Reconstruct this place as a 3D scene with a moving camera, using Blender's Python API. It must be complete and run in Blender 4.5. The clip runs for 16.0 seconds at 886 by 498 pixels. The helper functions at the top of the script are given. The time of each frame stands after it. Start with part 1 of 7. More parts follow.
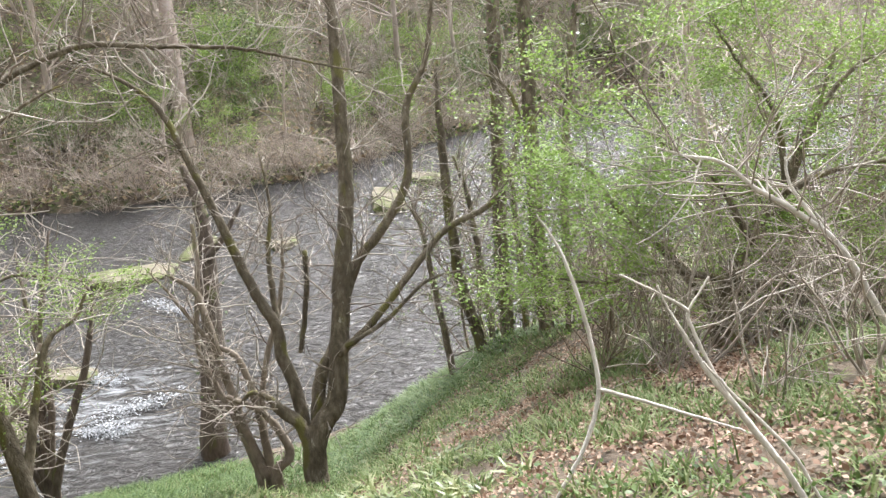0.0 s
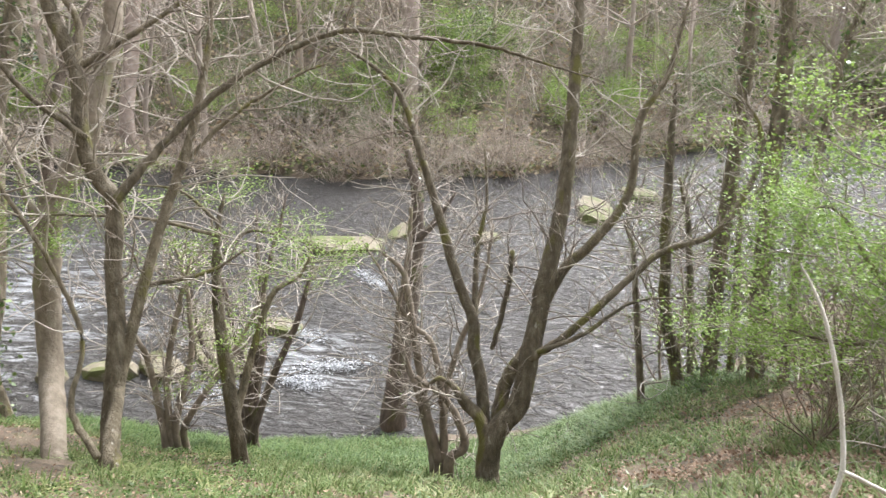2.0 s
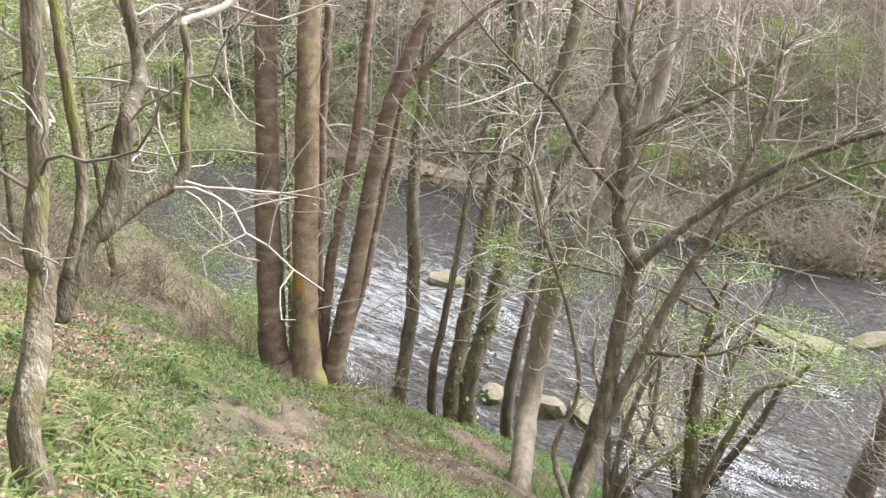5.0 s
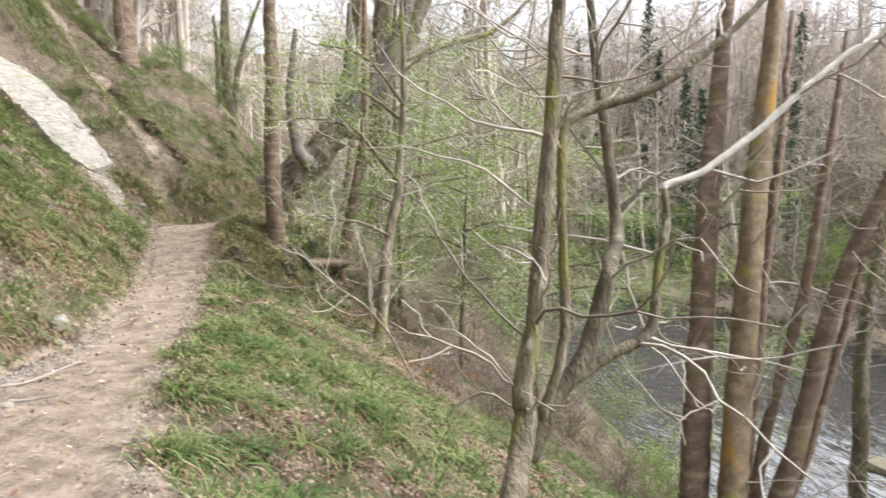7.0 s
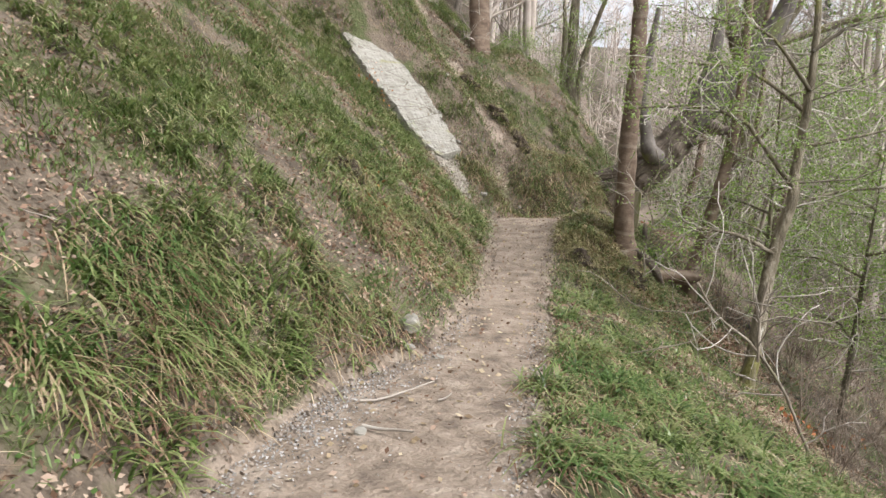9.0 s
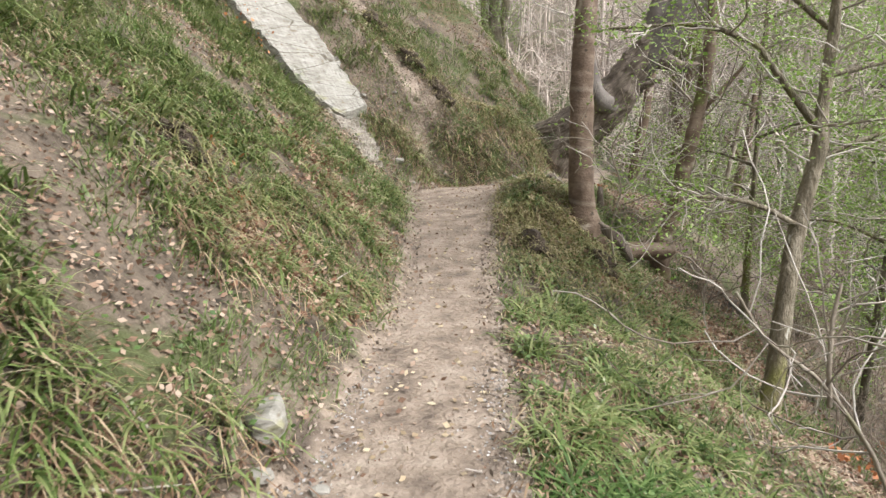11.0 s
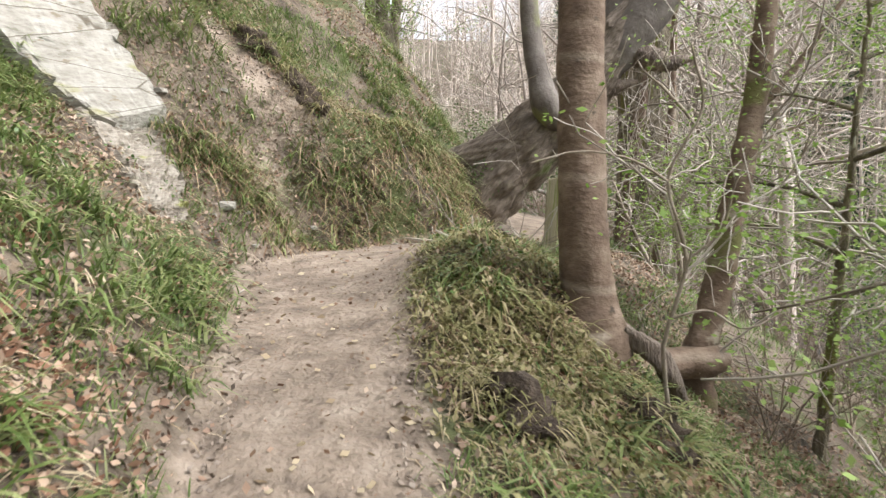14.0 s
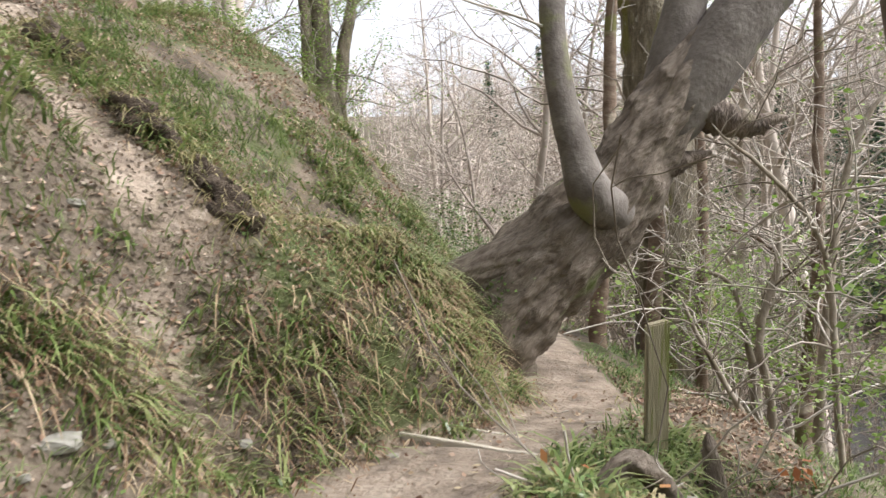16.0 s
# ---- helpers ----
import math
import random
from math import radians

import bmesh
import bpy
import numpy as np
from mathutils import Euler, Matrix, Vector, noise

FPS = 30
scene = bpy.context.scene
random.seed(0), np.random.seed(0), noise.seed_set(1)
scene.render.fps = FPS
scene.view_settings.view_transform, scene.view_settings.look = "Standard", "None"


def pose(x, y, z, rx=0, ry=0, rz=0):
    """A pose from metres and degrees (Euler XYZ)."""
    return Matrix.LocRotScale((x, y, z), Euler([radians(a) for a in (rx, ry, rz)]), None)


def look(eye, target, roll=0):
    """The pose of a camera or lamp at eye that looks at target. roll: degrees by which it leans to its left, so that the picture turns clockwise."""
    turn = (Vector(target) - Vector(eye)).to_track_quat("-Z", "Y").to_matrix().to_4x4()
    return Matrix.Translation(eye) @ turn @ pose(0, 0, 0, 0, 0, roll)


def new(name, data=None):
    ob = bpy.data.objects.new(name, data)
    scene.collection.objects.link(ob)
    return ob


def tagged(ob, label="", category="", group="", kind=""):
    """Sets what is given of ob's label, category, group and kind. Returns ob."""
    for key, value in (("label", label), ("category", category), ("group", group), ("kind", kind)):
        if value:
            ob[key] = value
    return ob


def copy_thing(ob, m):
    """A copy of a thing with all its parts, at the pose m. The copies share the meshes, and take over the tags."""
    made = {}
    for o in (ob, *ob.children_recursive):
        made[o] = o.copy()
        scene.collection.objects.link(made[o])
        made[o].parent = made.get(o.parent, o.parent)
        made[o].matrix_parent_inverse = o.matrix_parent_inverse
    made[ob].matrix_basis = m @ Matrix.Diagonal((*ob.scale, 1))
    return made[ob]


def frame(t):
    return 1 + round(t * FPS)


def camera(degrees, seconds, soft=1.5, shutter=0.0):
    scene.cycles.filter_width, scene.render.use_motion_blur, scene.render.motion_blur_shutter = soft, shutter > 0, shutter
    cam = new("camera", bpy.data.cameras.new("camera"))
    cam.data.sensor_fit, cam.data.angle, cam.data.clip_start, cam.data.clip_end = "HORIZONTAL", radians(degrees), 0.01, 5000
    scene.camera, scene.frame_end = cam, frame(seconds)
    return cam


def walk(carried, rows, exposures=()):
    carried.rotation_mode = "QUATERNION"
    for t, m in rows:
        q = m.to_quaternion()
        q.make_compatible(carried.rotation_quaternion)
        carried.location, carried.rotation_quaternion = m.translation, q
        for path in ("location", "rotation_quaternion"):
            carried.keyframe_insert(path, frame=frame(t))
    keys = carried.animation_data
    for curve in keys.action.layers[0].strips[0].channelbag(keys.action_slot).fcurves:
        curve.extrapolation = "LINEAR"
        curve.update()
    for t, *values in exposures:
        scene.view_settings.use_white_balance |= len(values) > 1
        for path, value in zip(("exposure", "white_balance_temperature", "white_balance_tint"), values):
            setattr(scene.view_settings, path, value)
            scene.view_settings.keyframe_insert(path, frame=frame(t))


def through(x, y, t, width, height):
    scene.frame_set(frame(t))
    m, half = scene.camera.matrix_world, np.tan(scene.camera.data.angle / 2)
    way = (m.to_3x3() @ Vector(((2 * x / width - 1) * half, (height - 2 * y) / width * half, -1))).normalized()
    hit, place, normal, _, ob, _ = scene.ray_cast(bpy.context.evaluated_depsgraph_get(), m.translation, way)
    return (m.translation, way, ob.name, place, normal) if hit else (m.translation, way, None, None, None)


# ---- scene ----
cam = camera(62.9, 16.0, soft=1.4, shutter=0.22)
PATH = [
    (0, (1.329, -6.597, 1.342), (4.96, -7.287, -0.188), -2.5),
    (0.5, (1.378, -6.564, 1.324), (5.014, -7.121, -0.248), -2.3),
    (1, (1.413, -6.507, 1.335), (5.078, -6.83, -0.234), -1.6),
    (1.5, (1.423, -6.442, 1.349), (5.114, -6.405, -0.193), -0.9),
    (2, (1.432, -6.395, 1.365), (5.119, -6.029, -0.141), 0.9),
    (2.5, (1.412, -6.317, 1.377), (5.063, -5.605, -0.096), 1.9),
    (3, (1.387, -6.203, 1.392), (4.95, -5.079, -0.036), 2.3),
    (3.5, (1.352, -6.05, 1.393), (4.8, -4.564, 0.012), 1.2),
    (4, (1.293, -5.771, 1.423), (4.569, -3.905, 0.087), 1.3),
    (4.2, (1.305, -5.632, 1.442), (4.484, -3.591, 0.125), 1.2),
    (6.3, (1.028, -5.072, 1.509), (3.292, -1.911, 0.571), 1.2),
    (6.5, (1.001, -5.054, 1.526), (2.988, -1.681, 0.704), 0.5),
    (7, (0.944, -5.011, 1.544), (2.222, -1.254, 1.037), -0.3),
    (7.5, (0.849, -4.926, 1.549), (1.475, -0.99, 1.218), -1.5),
    (8, (0.773, -4.678, 1.516), (1.032, -0.69, 1.331), 0.7),
    (8.5, (0.73, -4.166, 1.538), (0.967, -0.18, 1.298), 1.9),
    (9, (0.493, -3.566, 1.527), (0.132, 0.377, 0.958), 2.2),
    (9.5, (0.458, -2.97, 1.547), (0.457, 0.966, 0.836), 0.6),
    (9.7, (0.428, -2.688, 1.543), (0.504, 1.244, 0.812), 0.1),
    (11.8, (0.507, 0.244, 1.388), (0.541, 4.166, 0.603), -1.0),
    (12, (0.49, 0.551, 1.375), (0.613, 4.5, 0.751), -0.2),
    (12.5, (0.452, 1.228, 1.34), (0.374, 5.209, 0.96), -0.0),
    (13, (0.574, 1.964, 1.254), (0.66, 5.95, 0.931), -0.9),
    (13.5, (0.654, 2.74, 1.175), (1.187, 6.681, 0.75), -0.5),
    (14, (0.688, 3.531, 1.132), (1.362, 7.433, 0.568), -0.6),
    (14.5, (0.668, 4.329, 1.159), (1.085, 8.286, 0.747), -0.5),
    (15, (0.677, 5.027, 1.263), (1.36, 8.946, 0.839), 0.4),
    (15.5, (0.701, 5.745, 1.345), (1.401, 9.676, 1.115), -2.0),
    (16, (0.73, 6.355, 1.462), (1.764, 10.214, 1.276), -3.6),
]
EXPOSURE = [(0, 1.8, 6150, 13), (4.2, 1.8, 6150, 13), (7, 1.44, 6150, 13), (8.5, 0.94, 6150, 13), (9.5, 1.12, 6150, 13), (12, 1.26, 6150, 12.5), (14, 1.45, 6150, 12.5), (16, 1.34, 6150, 12.5)]
walk(cam, [(t, look(eye, target, roll)) for t, eye, target, roll in PATH], EXPOSURE)

# ---- daylight: bright overcast ----
world = bpy.data.worlds.new("overcast_sky")
scene.world = world
world.use_nodes = True
wn = world.node_tree.nodes
wl = world.node_tree.links
sky = wn.new("ShaderNodeTexSky")
sky.sky_type, sky.sun_disc = "NISHITA", False
sky.sun_elevation, sky.sun_rotation = radians(48), radians(115)
sky.air_density, sky.dust_density, sky.ozone_density = 1.0, 4.0, 1.0
grey = wn.new("ShaderNodeHueSaturation")
grey.inputs["Saturation"].default_value = 0.12
wl.new(sky.outputs["Color"], grey.inputs["Color"])
wl.new(grey.outputs["Color"], wn["Background"].inputs["Color"])
wn["Background"].inputs["Strength"].default_value = 0.15
sun_data = bpy.data.lights.new("sun", "SUN")
sun_data.energy, sun_data.angle, sun_data.color = 1.5, radians(14), (1.0, 0.96, 0.9)
sun = new("sun", sun_data)
sun.matrix_world = pose(0, 0, 60, 42, 0, 65)


# ---- materials ----
def material(name, colours, scale=6.0, detail=6.0, rough=0.85, bump=0.3, bump_scale=None, spec=0.3, stretch=(1, 1, 1), island=False, patches=None, per_object=0.0, tilt=0.0):
    """A procedural surface: a ramp of colours over noise, fine relief, and optional patches (colour, scale, threshold)."""
    m = bpy.data.materials.new(name)
    m.use_nodes = True
    n, l = m.node_tree.nodes, m.node_tree.links
    b = n["Principled BSDF"]
    b.inputs["Roughness"].default_value = rough
    b.inputs["Specular IOR Level"].default_value = spec
    tc, mp = n.new("ShaderNodeTexCoord"), n.new("ShaderNodeMapping")
    mp.inputs["Scale"].default_value = stretch
    if tilt:
        vr = n.new("ShaderNodeVectorRotate")
        vr.rotation_type = "Y_AXIS"
        vr.inputs["Angle"].default_value = radians(tilt)
        l.new(tc.outputs["Object"], vr.inputs["Vector"])
        l.new(vr.outputs["Vector"], mp.inputs["Vector"])
    else:
        l.new(tc.outputs["Object"], mp.inputs["Vector"])
    no = n.new("ShaderNodeTexNoise")
    no.inputs["Scale"].default_value, no.inputs["Detail"].default_value, no.inputs["Roughness"].default_value = scale, detail, 0.65
    l.new(mp.outputs["Vector"], no.inputs["Vector"])
    fac = no.outputs["Fac"]
    if island:
        geo = n.new("ShaderNodeNewGeometry")
        mix = n.new("ShaderNodeMath")
        mix.operation = "MULTIPLY_ADD"
        mix.inputs[1].default_value, mix.inputs[2].default_value = 0.45, 0.0
        add = n.new("ShaderNodeMath")
        add.operation = "MULTIPLY_ADD"
        add.inputs[1].default_value = 0.65
        l.new(fac, add.inputs[0])
        l.new(geo.outputs["Random Per Island"], mix.inputs[0])
        l.new(mix.outputs[0], add.inputs[2])
        fac = add.outputs[0]
    ramp = n.new("ShaderNodeValToRGB")
    els = ramp.color_ramp.elements
    lo, hi = 0.28, 0.72
    while len(els) < len(colours):
        els.new(0.5)
    for i, c in enumerate(colours):
        els[i].position = lo + (hi - lo) * i / max(len(colours) - 1, 1)
        els[i].color = (*c, 1)
    l.new(fac, ramp.inputs["Fac"])
    col = ramp.outputs["Color"]
    for colour, ps, th in patches or ():
        pn = n.new("ShaderNodeTexNoise")
        pn.inputs["Scale"].default_value, pn.inputs["Detail"].default_value = ps, 5
        l.new(mp.outputs["Vector"], pn.inputs["Vector"])
        pr = n.new("ShaderNodeValToRGB")
        pr.color_ramp.elements[0].position, pr.color_ramp.elements[1].position = th, th + 0.07
        l.new(pn.outputs["Fac"], pr.inputs["Fac"])
        mx = n.new("ShaderNodeMix")
        mx.data_type = "RGBA"
        mx.inputs["B"].default_value = (*colour, 1)
        l.new(pr.outputs["Color"], mx.inputs["Factor"])
        l.new(col, mx.inputs["A"])
        col = mx.outputs["Result"]
    if per_object:
        oi = n.new("ShaderNodeObjectInfo")
        hs = n.new("ShaderNodeHueSaturation")
        mr = n.new("ShaderNodeMapRange")
        mr.inputs["To Min"].default_value, mr.inputs["To Max"].default_value = 1 - per_object, 1 + per_object
        l.new(oi.outputs["Random"], mr.inputs["Value"])
        l.new(mr.outputs["Result"], hs.inputs["Value"])
        l.new(col, hs.inputs["Color"])
        col = hs.outputs["Color"]
    l.new(col, b.inputs["Base Color"])
    if bump:
        bn = n.new("ShaderNodeTexNoise")
        bn.inputs["Scale"].default_value, bn.inputs["Detail"].default_value = bump_scale or scale * 5, 6
        l.new(mp.outputs["Vector"], bn.inputs["Vector"])
        bp = n.new("ShaderNodeBump")
        bp.inputs["Strength"].default_value, bp.inputs["Distance"].default_value = bump, 0.03
        l.new(bn.outputs["Fac"], bp.inputs["Height"])
        l.new(bp.outputs["Normal"], b.inputs["Normal"])
    return m


def leaf_material(name, colours, through=0.35, rough=0.5):
    """Thin leaves: a colour per leaf, and light that passes through."""
    m = material(name, colours, scale=3.0, detail=3, rough=rough, bump=0, spec=0.35, island=True)
    n, l = m.node_tree.nodes, m.node_tree.links
    b = n["Principled BSDF"]
    tr = n.new("ShaderNodeBsdfTranslucent")
    l.new(b.inputs["Base Color"].links[0].from_socket, tr.inputs["Color"])
    ms = n.new("ShaderNodeMixShader")
    ms.inputs["Fac"].default_value = through
    l.new(b.outputs[0], ms.inputs[1])
    l.new(tr.outputs[0], ms.inputs[2])
    l.new(ms.outputs[0], n["Material Output"].inputs["Surface"])
    return m


def ringed(m, every):
    """Faint pale and dark rings round a trunk, at uneven heights."""
    n, l = m.node_tree.nodes, m.node_tree.links
    b = n["Principled BSDF"]
    base = b.inputs["Base Color"].links[0].from_socket
    wave = n.new("ShaderNodeTexWave")
    wave.wave_type, wave.bands_direction = "BANDS", "Z"
    wave.inputs["Scale"].default_value, wave.inputs["Distortion"].default_value, wave.inputs["Detail"].default_value = every * 0.16, 2.4, 3.0
    l.new(n["Texture Coordinate"].outputs["Object"], wave.inputs["Vector"])
    cut = n.new("ShaderNodeMapRange")
    cut.inputs["From Min"].default_value, cut.inputs["From Max"].default_value, cut.inputs["To Max"].default_value = 0.975, 1.0, 0.22
    l.new(wave.outputs["Fac"], cut.inputs["Value"])
    mx = n.new("ShaderNodeMix")
    mx.data_type = "RGBA"
    mx.inputs["B"].default_value = (0.42, 0.36, 0.28, 1)
    l.new(cut.outputs["Result"], mx.inputs["Factor"])
    l.new(base, mx.inputs["A"])
    l.new(mx.outputs["Result"], b.inputs["Base Color"])


BARK_MOSS = material("bark_moss", [(0.06, 0.05, 0.032), (0.15, 0.125, 0.083), (0.31, 0.27, 0.20)], 11, bump=0.9, stretch=(1, 1, 0.35), patches=[((0.16, 0.15, 0.05), 3.0, 0.56), ((0.42, 0.40, 0.33), 14, 0.66)], per_object=0.2)
BARK_PALE = material("bark_pale", [(0.12, 0.095, 0.065), (0.24, 0.20, 0.15), (0.37, 0.325, 0.26)], 7, bump=0.35, stretch=(1, 1, 0.6), patches=[((0.20, 0.20, 0.10), 2.0, 0.62)])
BARK_BEECH = material("bark_beech", [(0.075, 0.05, 0.033), (0.15, 0.105, 0.072), (0.25, 0.19, 0.138)], 5.5, detail=10, bump=0.35, bump_scale=30, stretch=(1, 1, 1.5), patches=[((0.34, 0.29, 0.22), 2.6, 0.64), ((0.13, 0.125, 0.045), 1.6, 0.60), ((0.06, 0.045, 0.03), 9, 0.66)], per_object=0.1)
ringed(BARK_BEECH, 3.1)
BARK_DARK = material("bark_dark", [(0.07, 0.055, 0.045), (0.14, 0.11, 0.085), (0.22, 0.18, 0.14)], 10, bump=0.9, stretch=(1, 1, 0.3), patches=[((0.13, 0.13, 0.05), 3.0, 0.6)], per_object=0.15)
BARK_PINK = material("bark_pink", [(0.25, 0.20, 0.165), (0.37, 0.30, 0.25), (0.48, 0.42, 0.37)], 3, bump=0.3)
BARK_OLD = material("bark_old", [(0.075, 0.058, 0.042), (0.14, 0.112, 0.084), (0.215, 0.178, 0.138)], 24, detail=14, bump=1.0, bump_scale=34, stretch=(1, 1, 0.3), tilt=-50, patches=[((0.09, 0.115, 0.03), 2.4, 0.66), ((0.04, 0.03, 0.022), 26, 0.67)])
WOOD_WHITE = material("weathered_wood", [(0.42, 0.39, 0.33), (0.60, 0.57, 0.50), (0.72, 0.69, 0.62)], 12, bump=0.4, stretch=(1, 1, 0.4))
BARK_GREY = material("bark_grey", [(0.075, 0.062, 0.051), (0.13, 0.112, 0.094), (0.20, 0.176, 0.152)], 5, bump=0.35, patches=[((0.15, 0.15, 0.07), 2.0, 0.62)])
TWIG = material("twig", [(0.15, 0.12, 0.09), (0.30, 0.26, 0.21), (0.50, 0.455, 0.39)], 3, bump=0, island=True, rough=0.7)
TWIG_BROWN = material("brown_twig", [(0.10, 0.075, 0.055), (0.20, 0.155, 0.115), (0.33, 0.27, 0.21)], 2, bump=0, island=True, rough=0.85)
BARK_LICHEN = material("bark_lichen", [(0.10, 0.07, 0.043), (0.185, 0.137, 0.083), (0.285, 0.23, 0.155)], 8, detail=10, bump=0.4, patches=[((0.29, 0.165, 0.045), 1.3, 0.57), ((0.20, 0.18, 0.06), 2.2, 0.60)])
# paler than the near twigs: distance haze is mixed into this colour
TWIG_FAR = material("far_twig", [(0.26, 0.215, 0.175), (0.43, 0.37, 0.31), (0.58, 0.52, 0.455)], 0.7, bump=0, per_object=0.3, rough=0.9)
LEAF_SPRING = leaf_material("spring_leaf", [(0.14, 0.235, 0.04), (0.225, 0.34, 0.07), (0.33, 0.44, 0.13)], 0.48)
LEAF_IVY = leaf_material("ivy_leaf", [(0.04, 0.075, 0.02), (0.085, 0.14, 0.035), (0.16, 0.22, 0.06)], 0.2, 0.35)
GRASS = leaf_material("grass_blade", [(0.05, 0.08, 0.018), (0.11, 0.165, 0.04), (0.165, 0.235, 0.072), (0.24, 0.26, 0.115)], 0.35)
# the last, palest tone puts sky gloss on some blades into the colour
RUSH = leaf_material("rush_leaf", [(0.04, 0.066, 0.015), (0.105, 0.15, 0.036), (0.19, 0.245, 0.078), (0.27, 0.29, 0.12)], 0.35, 0.32)
HERB = leaf_material("herb_leaf", [(0.04, 0.08, 0.018), (0.085, 0.15, 0.035), (0.15, 0.22, 0.065)], 0.35, 0.45)
DRY = leaf_material("dry_grass", [(0.20, 0.14, 0.08), (0.36, 0.28, 0.17), (0.50, 0.42, 0.28)], 0.25, 0.7)
THATCH = leaf_material("thatch", [(0.10, 0.055, 0.03), (0.19, 0.115, 0.065), (0.40, 0.31, 0.19)], 0.2, 0.7)
LITTER = leaf_material("dead_leaf", [(0.12, 0.065, 0.04), (0.20, 0.12, 0.075), (0.30, 0.205, 0.14), (0.39, 0.30, 0.22)], 0.1, 0.75)
RUST_LEAF = leaf_material("beech_dead_leaf", [(0.28, 0.10, 0.04), (0.42, 0.16, 0.06), (0.50, 0.24, 0.10)], 0.3, 0.6)
CONIFER = leaf_material("conifer", [(0.02, 0.045, 0.025), (0.04, 0.075, 0.04), (0.07, 0.11, 0.06)], 0.1)
STONE = material("pale_sandstone", [(0.155, 0.14, 0.11), (0.26, 0.244, 0.203), (0.345, 0.33, 0.285)], 6, detail=12, bump=0.9, bump_scale=11, stretch=(1, 1, 3), patches=[((0.17, 0.14, 0.10), 7, 0.62), ((0.22, 0.21, 0.10), 1.6, 0.62), ((0.12, 0.10, 0.075), 16, 0.68)])
cn, cl = STONE.node_tree.nodes, STONE.node_tree.links
crack = cn.new("ShaderNodeTexVoronoi")
crack.feature = "DISTANCE_TO_EDGE"
crack.inputs["Scale"].default_value, crack.inputs["Randomness"].default_value = 0.75, 1.0
bent = cn.new("ShaderNodeMapping")
bent.inputs["Scale"].default_value, bent.inputs["Rotation"].default_value = (0.8, 0.8, 4.0), (0.5, -0.4, 0.5)
cl.new(cn["Texture Coordinate"].outputs["Object"], bent.inputs["Vector"])
cl.new(bent.outputs["Vector"], crack.inputs["Vector"])
thin_line = cn.new("ShaderNodeMapRange")
thin_line.inputs["From Min"].default_value, thin_line.inputs["From Max"].default_value = 0.002, 0.009
cl.new(crack.outputs["Distance"], thin_line.inputs["Value"])
seam = cn.new("ShaderNodeMix")
seam.data_type = "RGBA"
seam.inputs["A"].default_value = (0.10, 0.085, 0.06, 1)
cl.new(thin_line.outputs["Result"], seam.inputs["Factor"])
cl.new(cn["Principled BSDF"].inputs["Base Color"].links[0].from_socket, seam.inputs["B"])
cl.new(seam.outputs["Result"], cn["Principled BSDF"].inputs["Base Color"])
STONE_DARK = material("broken_sandstone", [(0.11, 0.09, 0.065), (0.24, 0.21, 0.165), (0.37, 0.34, 0.28)], 4, detail=12, bump=1.0, bump_scale=9, stretch=(1, 1, 5), patches=[((0.20, 0.20, 0.07), 3, 0.6)])
RIVER_STONE = material("river_stone", [(0.10, 0.085, 0.06), (0.19, 0.165, 0.115), (0.30, 0.27, 0.20)], 3, bump=0.6, patches=[((0.11, 0.12, 0.045), 2, 0.5)])
PLANK = material("grey_timber", [(0.34, 0.30, 0.22), (0.48, 0.43, 0.34), (0.60, 0.55, 0.45)], 8, bump=0.4, stretch=(0.3, 6, 6))
POST = material("mossy_timber", [(0.20, 0.17, 0.10), (0.32, 0.28, 0.18), (0.42, 0.38, 0.26)], 10, bump=0.5, stretch=(6, 6, 0.4), patches=[((0.20, 0.21, 0.07), 4, 0.55)])
FOAM_GLINT = material("white_water_glint", [(0.22, 0.23, 0.24), (0.42, 0.44, 0.45), (0.62, 0.63, 0.64)], 6, bump=0.6, rough=0.5)


